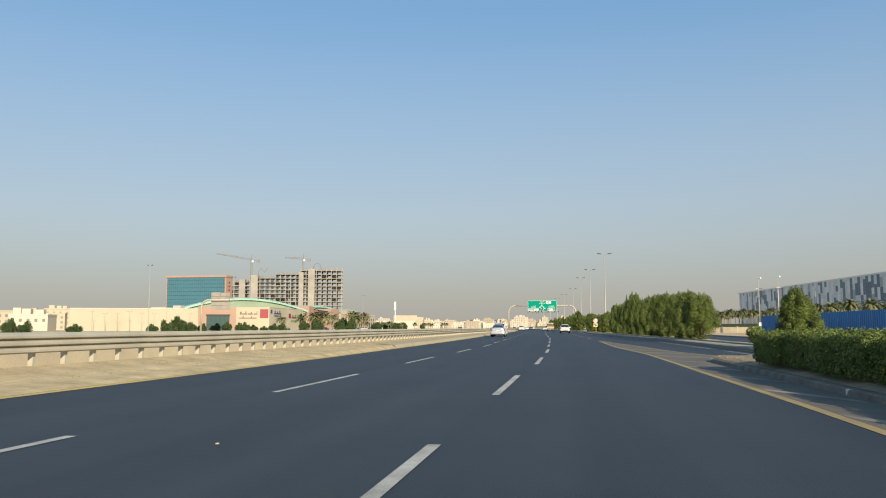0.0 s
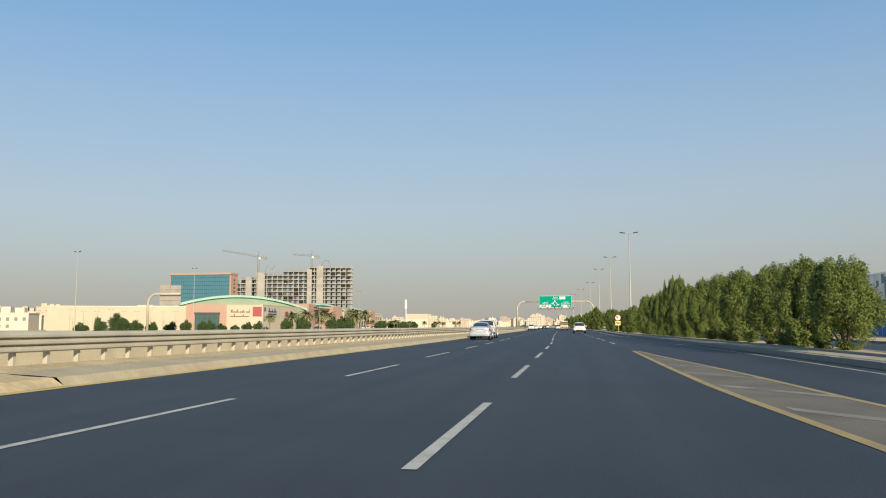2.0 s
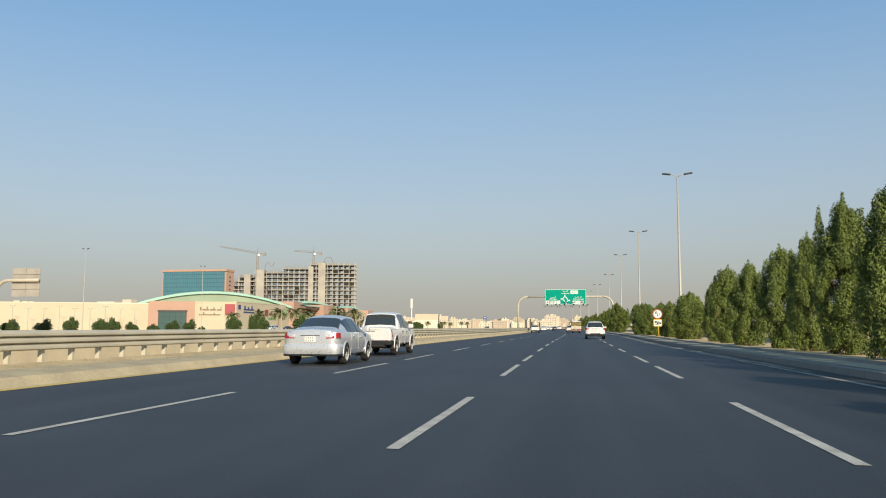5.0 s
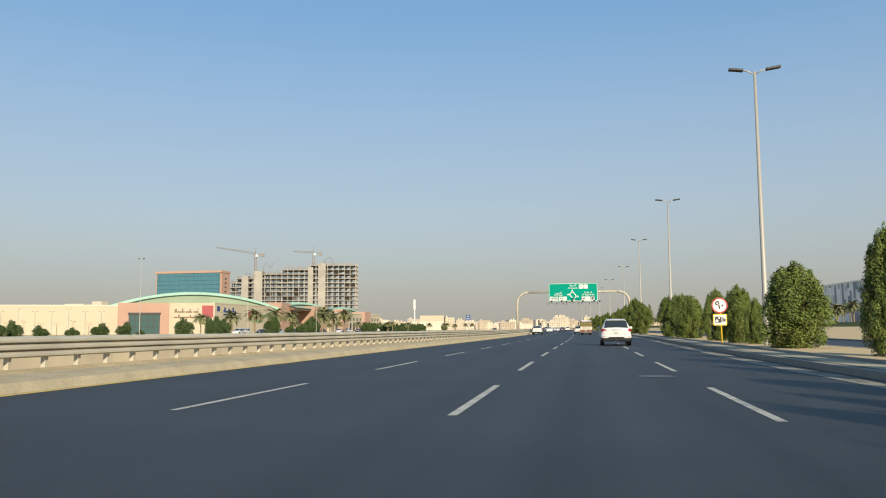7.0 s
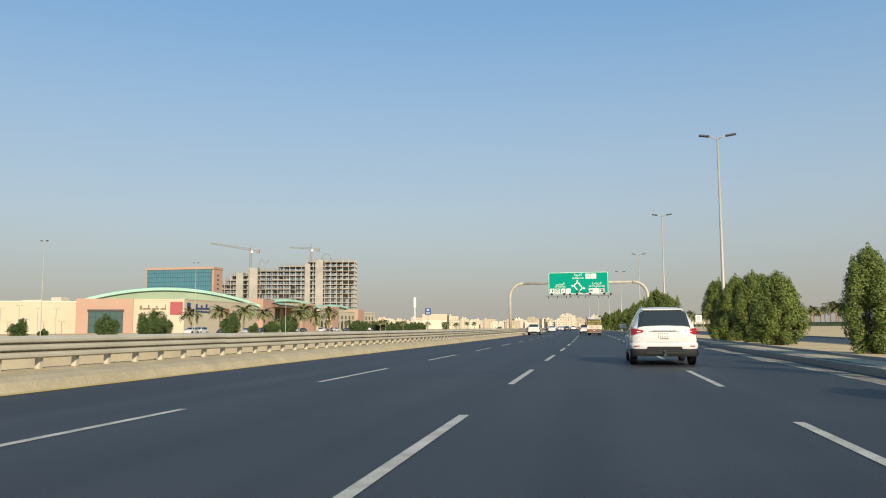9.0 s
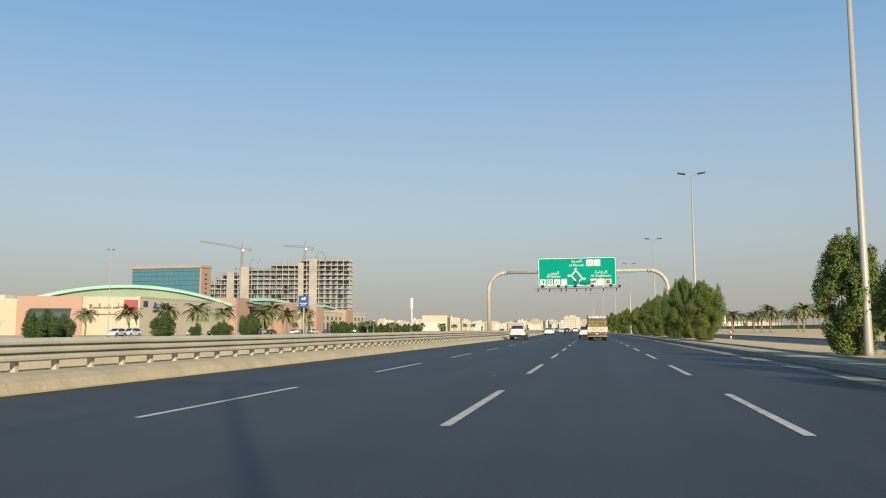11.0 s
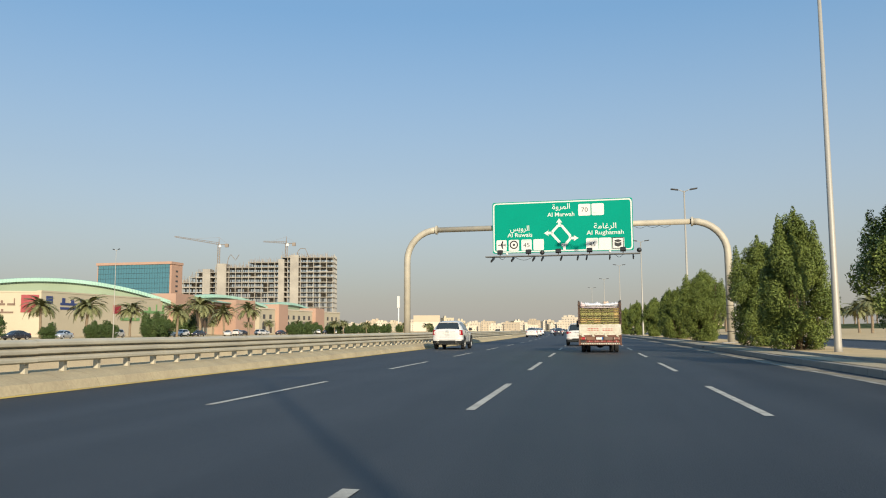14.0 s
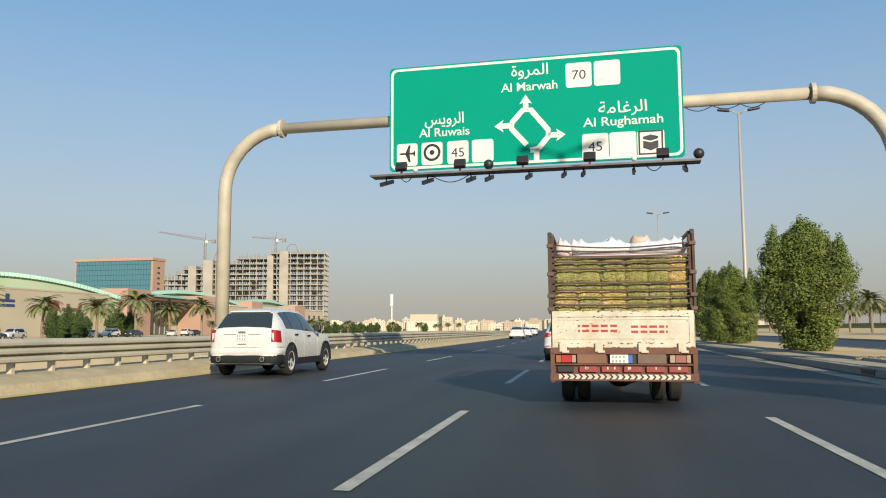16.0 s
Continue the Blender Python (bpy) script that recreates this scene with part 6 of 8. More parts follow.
# ---- vehicles ----
def paint(name, color, rough=0.28, metal=0.0, coat=0.6):
    m = mat(name, color, rough, metal, 0.04, 1.5, 0.0, 12.0)
    m.node_tree.nodes["Principled BSDF"].inputs["Coat Weight"].default_value = coat
    return m


WHITE_CAR = paint("white_car_paint", (0.57, 0.565, 0.555))
SILVER_CAR = paint("silver_car_paint", (0.52, 0.54, 0.57), 0.3, 0.45)
DARK_CAR = paint("dark_car_paint", (0.03, 0.032, 0.045), 0.25, 0.2)
CAR_GLASS = glass("car_glass", (0.022, 0.028, 0.03), 0.05)
TYRE = mat("tyre_rubber", (0.025, 0.025, 0.026), 0.85, 0, 0.2, 8.0, 0.3, 40.0, spec=0.3)
RIM = mat("alloy", (0.62, 0.61, 0.59), 0.35, 0.3, 0.05, 4.0, 0.0)
TAIL_RED = mat("tail_lamp_red", (0.30, 0.010, 0.016), 0.15, 0, 0.1, 6.0, 0.0, 30.0)
TAIL_CLEAR = mat("tail_lamp_clear", (0.62, 0.55, 0.53), 0.15, 0, 0.1, 6.0, 0.0, 30.0)
CLADDING = mat("grey_cladding", (0.014, 0.016, 0.018), 0.7, 0, 0.1, 4.0, 0.1, 60.0, None, 0.25)
CHROME = mat("chrome", (0.6, 0.6, 0.6), 0.15, 1.0, 0.02, 3.0, 0.0)
PLATE = mat("number_plate", (0.68, 0.68, 0.64), 0.5, 0, 0.05, 6.0, 0.0)
PLATE_INK = mat("plate_ink", (0.30, 0.30, 0.29), 0.6, 0, 0.05, 6.0, 0.0)


def smooth_part(name, bm, material, parent, label="", angle=32):
    bmesh.ops.recalc_face_normals(bm, faces=bm.faces)
    ob = part(name, bm, material, parent, label, True)
    ob.data.set_sharp_from_angle(angle=radians(angle))
    return ob


def wheel(parent, x, y, r, w, side, spokes=5):
    """Tyre with a rounded tread and a spoked rim on the outer side."""
    bm = bmesh.new()
    prof = [(-0.5, 0.66), (-0.5, 0.86), (-0.44, 0.95), (-0.3, 1.0), (0.3, 1.0), (0.44, 0.95), (0.5, 0.86), (0.5, 0.66)]
    seg = 28
    rings = [[bm.verts.new((a * w, q * r * math.cos(t), q * r * math.sin(t))) for a, q in prof] for t in (2 * math.pi * k / seg for k in range(seg))]
    for k in range(seg):
        for i in range(len(prof) - 1):
            bm.faces.new((rings[k][i], rings[(k + 1) % seg][i], rings[(k + 1) % seg][i + 1], rings[k][i + 1]))
    tyre = smooth_part("wheel", bm, TYRE, parent)
    tyre.location = (x, y, r)
    bm = bmesh.new()
    o = side * w * 0.47
    rim_r = 0.69 * r
    for f0, f1, d0, d1 in ((1.0, 0.86, 0.0, 0.0), (0.86, 0.8, 0.0, -0.05)):
        for k in range(seg):
            a, b = 2 * math.pi * k / seg, 2 * math.pi * (k + 1) / seg
            q = [(o + side * d0, rim_r * f0, a), (o + side * d0, rim_r * f0, b), (o + side * d1, rim_r * f1, b), (o + side * d1, rim_r * f1, a)]
            bm.faces.new([bm.verts.new((p, t * math.cos(u), t * math.sin(u))) for p, t, u in q])
    for k in range(spokes):
        m = Matrix.Rotation(2 * math.pi * (k + 0.3) / spokes, 4, "X")
        lo_x, hi_x = sorted((o - side * 0.045, o - side * 0.005))
        pts = [(-0.035, 0.03), (0.035, 0.03), (0.055, rim_r * 0.9), (-0.055, rim_r * 0.9)]
        va = [bm.verts.new(m @ Vector((hi_x if side > 0 else lo_x, y_, z_))) for y_, z_ in pts]
        vb = [bm.verts.new(m @ Vector((lo_x if side > 0 else hi_x, y_, z_))) for y_, z_ in pts]
        bm.faces.new(va)
        for i in range(4):
            bm.faces.new((va[i], vb[i], vb[(i + 1) % 4], va[(i + 1) % 4]))
    tube(bm, [(o - side * 0.05, 0, 0), (o, 0, 0)], 0.065, 12)
    bmesh.ops.recalc_face_normals(bm, faces=bm.faces)
    part("rim", bm, RIM, tyre)
    bm = bmesh.new()
    tube(bm, [(o - side * 0.12, 0, 0), (o - side * 0.09, 0, 0)], rim_r, 20)
    part("brake", bm, DARK, tyre)


def body_shell(stations, sides, tops, wrap=True):
    """Lofts sections (y, sill, belt, roof, half width, half roof width); the faces of side and top windows go into meshes of their own."""
    cuts = sorted({s[0] for s in stations} | {y for g in sides for y in g[:2]} | {y for g in tops for y in g})
    ys = [s[0] for s in stations]
    rows = []
    for y in cuts:
        zb, zm, zt, wb, wt = [float(np.interp(y, ys, [s[k] for s in stations])) for k in range(1, 6)]
        h = [(0, zb), (0.84 * wb, zb), (0.95 * wb, zb + 0.05), (wb, zb + 0.17), (wb * 1.005, zb + 0.55 * (zm - zb)), (0.99 * wb, zm - 0.09), (0.955 * wb, zm),
             (0.5 * (0.955 * wb + wt) + 0.02, 0.5 * (zm + zt) - 0.02), (wt, zt - 0.07), (wt * 0.93, zt - 0.015), (wt * 0.7, zt + 0.012), (0, zt + 0.03)]
        rows.append([Vector((x, y, z)) for x, z in h] + [Vector((-x, y, z)) for x, z in h[-2:0:-1]])
    n = len(rows[0])
    body, glasses = bmesh.new(), [bmesh.new() for _ in range(2 * len(sides) + len(tops) + 2)]
    bv = [[body.verts.new(v) for v in r] for r in rows]
    for i, (ya, yb) in enumerate(zip(cuts, cuts[1:])):
        mid = (ya + yb) / 2
        for k in range(n):
            q = [(i, k), (i, (k + 1) % n), (i + 1, (k + 1) % n), (i + 1, k)]
            slot = None
            for w, g in enumerate(sides):
                if g[0] <= mid <= g[1] and k in (6, 7):
                    slot = 2 * w
                if g[0] <= mid <= g[1] and k in (n - 7, n - 8):
                    slot = 2 * w + 1
            for w, g in enumerate(tops):
                if g[0] <= mid <= g[1] and k in ((8, 9, 10, 11, 12, 13) if w == 0 and wrap else (9, 10, 11, 12)):
                    slot = 2 * len(sides) + w
            if slot is None and sides[0][1] < mid < sides[-1][0] and k in (6, 7, n - 7, n - 8):
                slot = 2 * len(sides) + len(tops) + (0 if k < 10 else 1)
            if slot is None:
                body.faces.new([bv[a][c] for a, c in q])
            else:
                glasses[slot].faces.new([glasses[slot].verts.new(rows[a][c]) for a, c in q])
    body.faces.new(bv[0][::-1])
    body.faces.new(bv[-1])
    for g in glasses:
        bmesh.ops.remove_doubles(g, verts=g.verts[:], dist=0.001)
    return body, glasses


def at_station(stations, y):
    ys = [s[0] for s in stations]
    return [float(np.interp(y, ys, [s[k] for s in stations])) for k in range(1, 6)]


def number_plate(parent, x, y, z, w=0.34, h=0.16):
    bm = bmesh.new()
    box(bm, x - w / 2, x + w / 2, y - 0.012, y, z - h / 2, z + h / 2, 0.004)
    p = part("number_plate", bm, PLATE, parent, "white plate with plain dark bars")
    bm = bmesh.new()
    for k in range(4):
        for r in (-0.25, 0.25):
            box(bm, x - w * 0.4 + k * w * 0.2, x - w * 0.4 + k * w * 0.2 + w * 0.11, y - 0.016, y - 0.01, z + h * r - h * 0.15, z + h * r + h * 0.15)
    tagged(part("plate_marking", bm, PLATE_INK, p), kind="stuff")


def tail_plan(W, D, out, n):
    """Rounded plan of a tail from its middle round to one flank, pushed out a little."""
    pts = []
    for k in range(n + 1):
        a = 0.5 * math.pi * k / n
        pts.append(((W + out) * math.sin(a) ** 0.4, -out + (D + out) * (1 - math.cos(a) ** 0.4)))
    return pts


def band(bm, W, D, out, z0, z1, thick=0.12):
    """A bumper-like band round the tail, with a rounded section."""
    half = tail_plan(W, D, out, 22)
    plan = [(-x, y) for x, y in half[:0:-1]] + half
    prof = ((0.03, 0.0), (0.0, 0.25), (0.0, 0.75), (0.03, 1.0), (thick, 1.0), (thick, 0.0))
    rings_ = []
    for x, y in plan:
        k = abs(x) / (W + out)
        rings_.append([bm.verts.new((x * (1 - q / W * 0.9 * k), y + q * (1 - 0.6 * k), z0 + (z1 - z0) * f)) for q, f in prof])
    for a, b in zip(rings_, rings_[1:]):
        for i in range(len(prof)):
            j = (i + 1) % len(prof)
            bm.faces.new((a[i], a[j], b[j], b[i]))
    bm.faces.new(rings_[0])
    bm.faces.new(rings_[-1][::-1])


def make_car(name, label, category, body_paint, sp):
    t = thing(name, label=label, category=category, group="vehicles on the road")
    st = sp["stations"]
    L, W = st[-1][0], max(s[4] for s in st)
    tops = [sp["rear_glass"], sp["windscreen"]]
    shell, panes = body_shell(st, sp["side"], tops, sp.get("wrap", True))
    smooth_part("body", shell, body_paint, t)
    for k, pane in enumerate(panes):
        pname = "side_window" if k < 2 * len(sp["side"]) else ("rear_window", "windscreen", "pillar_trim", "pillar_trim")[k - 2 * len(sp["side"])]
        if pname == "pillar_trim":
            tagged(smooth_part(pname, pane, BLACK, t), kind="stuff")
        else:
            smooth_part(pname, pane, CAR_GLASS, t)
    for s in (-1, 1):
        for y in sp["wheels"]:
            bm = bmesh.new()
            seg, r = 24, sp["r"] * 1.17
            for k in range(seg):
                a, b = math.pi * k / seg, math.pi * (k + 1) / seg
                q = [bm.verts.new((s * (W + 0.006 + off), y + r * f * math.cos(u), sp["r"] + r * f * math.sin(u))) for f, u, off in ((0, a, 0), (1, a, 0), (1, b, 0))]
                bm.faces.new(q)
            box(bm, min(s * (W + 0.004), s * (W - 0.2)), max(s * (W + 0.004), s * (W - 0.2)), y - r, y + r, 0.24, sp["r"] + 0.002)
            part("wheel_arch", bm, BLACK, t)
            wheel(t, s * (W - 0.095), y, sp["r"], 0.225, s, sp.get("spokes", 5))
        bm = bmesh.new()
        zb, zm, zt, wb, wt = at_station(st, sp["mirror"])
        box(bm, min(s * wb, s * (wb + 0.22)), max(s * wb, s * (wb + 0.22)), sp["mirror"] - 0.07, sp["mirror"] + 0.08, zm + 0.02, zm + 0.2, 0.04)
        part("wing_mirror", bm, sp.get("mirror_paint", BLACK), t)
        for y in sp["handles"]:
            bm = bmesh.new()
            z = at_station(st, y)[1] - 0.13
            box(bm, min(s * (W - 0.0), s * (W + 0.035)), max(s * (W - 0.0), s * (W + 0.035)), y, y + 0.2, z - 0.02, z + 0.02, 0.008)
            part("door_handle", bm, sp.get("handle", BLACK), t)
        bm = bmesh.new()
        for y in sp["seams"]:
            z = at_station(st, y)[1]
            box(bm, min(s * (W - 0.02), s * (W + 0.0075)), max(s * (W - 0.02), s * (W + 0.0075)), y, y + 0.006, 0.42, z - 0.03)
        part("door_seam", bm, PLATE_INK, t)
        # tail lamp wrapped round the corner of the body
        x0, z0, z1, reach = sp["lamp"]
        D, low_in, cut = sp.get("lamp_corner", sp["corner"]), sp.get("lamp_low", 0.0), sp.get("lamp_cut", 0.0)
        pts = [(s * x, y) for x, y in tail_plan(W, D, 0.014, 40) if x >= x0 and y <= reach]
        lean = sp.get("lean", 0.1)
        bm = bmesh.new()
        prev_v = None
        for i, (x, y) in enumerate(pts):
            f = i / (len(pts) - 1)
            za, zb_ = z0 + low_in * f, z1 - cut * f
            if sp.get("lamp_tip"):
                g = 0.3 + 0.7 * min(1.0, f / 0.4)
                mid_z = z0 + 0.55 * (z1 - z0)
                za, zb_ = mid_z + (za - mid_z) * g, mid_z + (zb_ - mid_z) * g
            lx = x * (1 - 0.035 * min(1, y / 0.3))
            ring_v = [bm.verts.new(v) for v in ((x, y, za), (lx, y + lean * (zb_ - za) * (1 - y / max(0.01, reach)), zb_), (lx * 0.9, y + 0.12, zb_), (x * 0.9, y + 0.12, za))]
            if prev_v:
                for q in range(4):
                    bm.faces.new((prev_v[q], prev_v[(q + 1) % 4], ring_v[(q + 1) % 4], ring_v[q]))
            else:
                bm.faces.new(ring_v)
            prev_v = ring_v
        bm.faces.new(prev_v[::-1])
        tl = smooth_part("tail_lamp", bm, TAIL_RED, t, "red tail lamp")
        bm = bmesh.new()
        xa, xb = sorted((s * (x0 + 0.01), s * (x0 + 0.06)))
        ya = float(np.interp(x0 + 0.05, [q[0] for q in tail_plan(W, D, 0.008, 40)], [q[1] for q in tail_plan(W, D, 0.008, 40)]))
        if sp.get("lamp_tip"):
            xa, xb = sorted((s * (x0 + 0.09), s * (x0 + 0.2)))
            box(bm, xa, xb, ya - 0.004, ya + 0.1, z0 + 0.075, z0 + 0.105, 0.004)
        else:
            box(bm, xa, xb, ya - 0.006, ya + 0.06, z0 + low_in + 0.03, z1 - cut - 0.05, 0.006)
        part("reversing_lamp", bm, TAIL_CLEAR, tl)
        # lip of the wheel arches
        for y in sp["wheels"]:
            bm = bmesh.new()
            r = sp["r"] * 1.19
            tube(bm, [(s * (W + 0.002), y + r * math.cos(math.pi * (k - 1) / 18), sp["r"] + r * math.sin(math.pi * (k - 1) / 18)) for k in range(21)], 0.028, 6)
            part("arch_lip", bm, CLADDING if sp.get("cladding") else body_paint, t, "", True)
    bands = sp["bands"]
    for bname, z0, z1, out, bmat in bands:
        bm = bmesh.new()
        band(bm, W, sp["corner"], out, z0, z1)
        smooth_part(bname, bm, body_paint if bmat is None else bmat, t)
    if sp.get("insert"):
        # dark middle of the bumper, wider at its foot, with a tow hitch and two reflectors
        z0, z1, xw = sp["insert"]
        bm = bmesh.new()
        outline = ((-xw, z0), (xw, z0), (xw * 0.8, z1), (-xw * 0.8, z1))
        near = [bm.verts.new((x, -0.055, z)) for x, z in outline]
        rear_ = [bm.verts.new((x * 1.04, 0.03, z)) for x, z in outline]
        bm.faces.new(near)
        for i in range(4):
            bm.faces.new((near[i], rear_[i], rear_[(i + 1) % 4], near[(i + 1) % 4]))
        bmesh.ops.recalc_face_normals(bm, faces=bm.faces)
        ins = part("bumper_insert", bm, CLADDING, t)
        bm = bmesh.new()
        box(bm, -xw * 0.9, xw * 0.9, -0.075, -0.045, z0 + 0.03, z0 + 0.055, 0.006)
        part("skid_bar", bm, BLACK, ins)
        bm = bmesh.new()
        box(bm, -0.05, 0.05, -0.14, 0.2, z0 - 0.05, z0 + 0.02, 0.01)
        tube(bm, [(0, -0.115, z0 + 0.01), (0, -0.115, z0 + 0.09)], 0.025, 10)
        part("tow_hitch", bm, BLACK, t)
        for s in (-1, 1):
            bm = bmesh.new()
            xa, xb = sorted((s * (W - 0.25), s * (W - 0.1)))
            ya = float(np.interp(W - 0.2, [q[0] for q in tail_plan(W, sp["corner"], 0.02, 40)], [q[1] for q in tail_plan(W, sp["corner"], 0.02, 40)]))
            box(bm, xa, xb, ya - 0.012, ya + 0.2, 0.575, 0.605, 0.006)
            part("reflector", bm, TAIL_RED, t)
    bm = bmesh.new()
    box(bm, -W * 0.7, W * 0.7, 0.4, L - 0.35, 0.27, 0.42)
    part("underbody", bm, BLACK, t)
    if sp.get("cladding"):
        for s in (-1, 1):
            bm = bmesh.new()
            box(bm, min(s * (W - 0.06), s * (W + 0.012)), max(s * (W - 0.06), s * (W + 0.012)), sp["wheels"][0] + 0.42, sp["wheels"][1] - 0.42, 0.27, 0.44, 0.01)
            part("side_cladding", bm, CLADDING, t)
    number_plate(t, 0, sp["plate"][0], sp["plate"][1])
    bm = bmesh.new()
    for px, pz, r in sp.get("pipes", ()):
        tube(bm, [(px, -0.11, pz), (px, 0.2, pz)], r, 16)
        tip = part("exhaust_tip", bm, CHROME, t)
        bm = bmesh.new()
        tube(bm, [(px, -0.114, pz), (px, -0.1, pz)], r * 0.72, 16)
        part("bore", bm, BLACK, tip)
        bm = bmesh.new()
    bm.free()
    if sp.get("recess"):
        w_, z_ = sp["recess"]
        bm = bmesh.new()
        box(bm, -w_, w_, -0.022, 0.02, z_, z_ + 0.02, 0.006)
        part("plate_lip", bm, body_paint, t)
        bm = bmesh.new()
        box(bm, -0.12, 0.12, -0.012, 0.02, 0.80, 0.815)
        part("boot_latch", bm, CLADDING, t)
    if sp.get("trim"):
        bm = bmesh.new()
        box(bm, *sp["trim"], 0.008)
        part("boot_trim", bm, CHROME, t, "chrome strip")
    if sp.get("roof_rails"):
        for s in (-1, 1):
            bm = bmesh.new()
            y0, y1 = sp["roof_rails"]
            zz = at_station(st, (y0 + y1) / 2)[2]
            tube(bm, [(s * 0.58, y0, zz - 0.03), (s * 0.58, y0 + 0.15, zz + 0.035), (s * 0.58, y1 - 0.15, zz + 0.035), (s * 0.58, y1, zz - 0.03)], 0.018, 6)
            part("roof_rail", bm, POLE, t)
    if sp.get("spoiler"):
        bm = bmesh.new()
        y, z, w = sp["spoiler"]
        box(bm, -w, w, y - 0.06, y + 0.25, z, z + 0.045, 0.02)
        part("spoiler", bm, body_paint, t)
    for s in (-1, 1):
        bm = bmesh.new()
        zb, zm, zt, wb, wt = at_station(st, L - 0.12)
        box(bm, min(s * wb * 0.5, s * wb * 0.92), max(s * wb * 0.5, s * wb * 0.92), L - 0.3, L - 0.05, 0.62, 0.78, 0.03)
        part("headlight", bm, TAIL_CLEAR, t)
    return t


# (y from the tail, sill, belt, roof, half width, half roof width)
suv_a = dict(stations=[(0.0, 0.42, 0.84, 0.92, 0.62, 0.55), (0.012, 0.38, 0.96, 1.03, 0.72, 0.66), (0.045, 0.33, 1.07, 1.13, 0.83, 0.77), (0.10, 0.31, 1.12, 1.19, 0.905, 0.82), (0.2, 0.30, 1.15, 1.30, 0.945, 0.79),
                       (0.45, 0.30, 1.18, 1.55, 0.962, 0.70), (0.55, 0.30, 1.18, 1.61, 0.965, 0.675),
                       (0.85, 0.29, 1.18, 1.67, 0.965, 0.65), (1.6, 0.29, 1.15, 1.70, 0.965, 0.65), (2.4, 0.29, 1.12, 1.66, 0.965, 0.64), (2.75, 0.29, 1.10, 1.58, 0.965, 0.64),
                       (3.45, 0.29, 1.06, 1.12, 0.96, 0.72), (4.2, 0.30, 0.96, 1.02, 0.94, 0.74), (4.55, 0.34, 0.82, 0.9, 0.86, 0.7), (4.68, 0.4, 0.68, 0.74, 0.7, 0.55)],
             side=[(0.7, 1.12), (1.17, 1.96), (2.02, 3.08)], wheels=(0.98, 3.80), r=0.375, mirror=2.75, handles=(1.25, 2.2), seams=(1.14, 1.98, 3.1), corner=0.5, lamp_corner=0.4,
             lamp=(0.79, 0.86, 1.16, 0.36), lamp_cut=0.03, lean=0.12, wrap=False, rear_glass=(0.11, 0.5), windscreen=(2.72, 3.4), cladding=True, plate=(-0.012, 0.97),
             bands=(("rear_bumper", 0.34, 0.56, 0.014, CLADDING), ("bumper_top", 0.54, 0.72, 0.02, None), ("tailgate_seam", 0.722, 0.732, 0.004, CLADDING)),
             pipes=((-0.60, 0.44, 0.065), (0.60, 0.44, 0.065)), trim=(-0.1, 0.1, -0.018, 0.03, 1.08, 1.12), spoiler=(0.52, 1.595, 0.57), recess=(0.5, 1.05))
suv_b = dict(stations=[(0.0, 0.42, 0.84, 0.92, 0.66, 0.58), (0.014, 0.40, 0.95, 1.02, 0.76, 0.68), (0.05, 0.37, 1.05, 1.1, 0.86, 0.78), (0.11, 0.36, 1.09, 1.18, 0.925, 0.78), (0.22, 0.35, 1.11, 1.33, 0.955, 0.75), (0.45, 0.33, 1.13, 1.64, 0.972, 0.69),
                       (0.75, 0.32, 1.13, 1.74, 0.975, 0.66), (1.7, 0.32, 1.11, 1.77, 0.975, 0.66), (2.6, 0.32, 1.08, 1.74, 0.975, 0.65), (2.95, 0.32, 1.07, 1.66, 0.975, 0.65),
                       (3.7, 0.32, 1.06, 1.14, 0.97, 0.74), (4.5, 0.33, 1.0, 1.07, 0.95, 0.76), (4.88, 0.36, 0.86, 0.95, 0.87, 0.7), (5.0, 0.42, 0.7, 0.76, 0.72, 0.55)],
             side=[(0.62, 1.16), (1.22, 2.04), (2.1, 3.2)], wheels=(1.02, 3.92), r=0.385, mirror=2.95, handles=(1.4, 2.4), seams=(1.19, 2.07, 3.25), corner=0.45,
             lamp=(0.6, 0.93, 1.12, 0.36), lamp_tip=True, insert=(0.34, 0.575, 0.6), lean=0.2, rear_glass=(0.105, 0.47), windscreen=(2.92, 3.65), cladding=False, plate=(-0.012, 0.92),
             bands=(("rear_bumper", 0.50, 0.70, 0.022, None), ("bumper_lower", 0.29, 0.505, 0.03, CLADDING), ("tailgate_seam", 0.702, 0.71, 0.004, CLADDING)),
             pipes=((0.0, 0.42, 0.03),), recess=(0.42, 1.03), trim=(-0.34, 0.34, -0.02, 0.03, 1.02, 1.06), spoiler=(0.48, 1.665, 0.6), roof_rails=(0.9, 2.6), handle=CHROME, mirror_paint=WHITE_CAR)
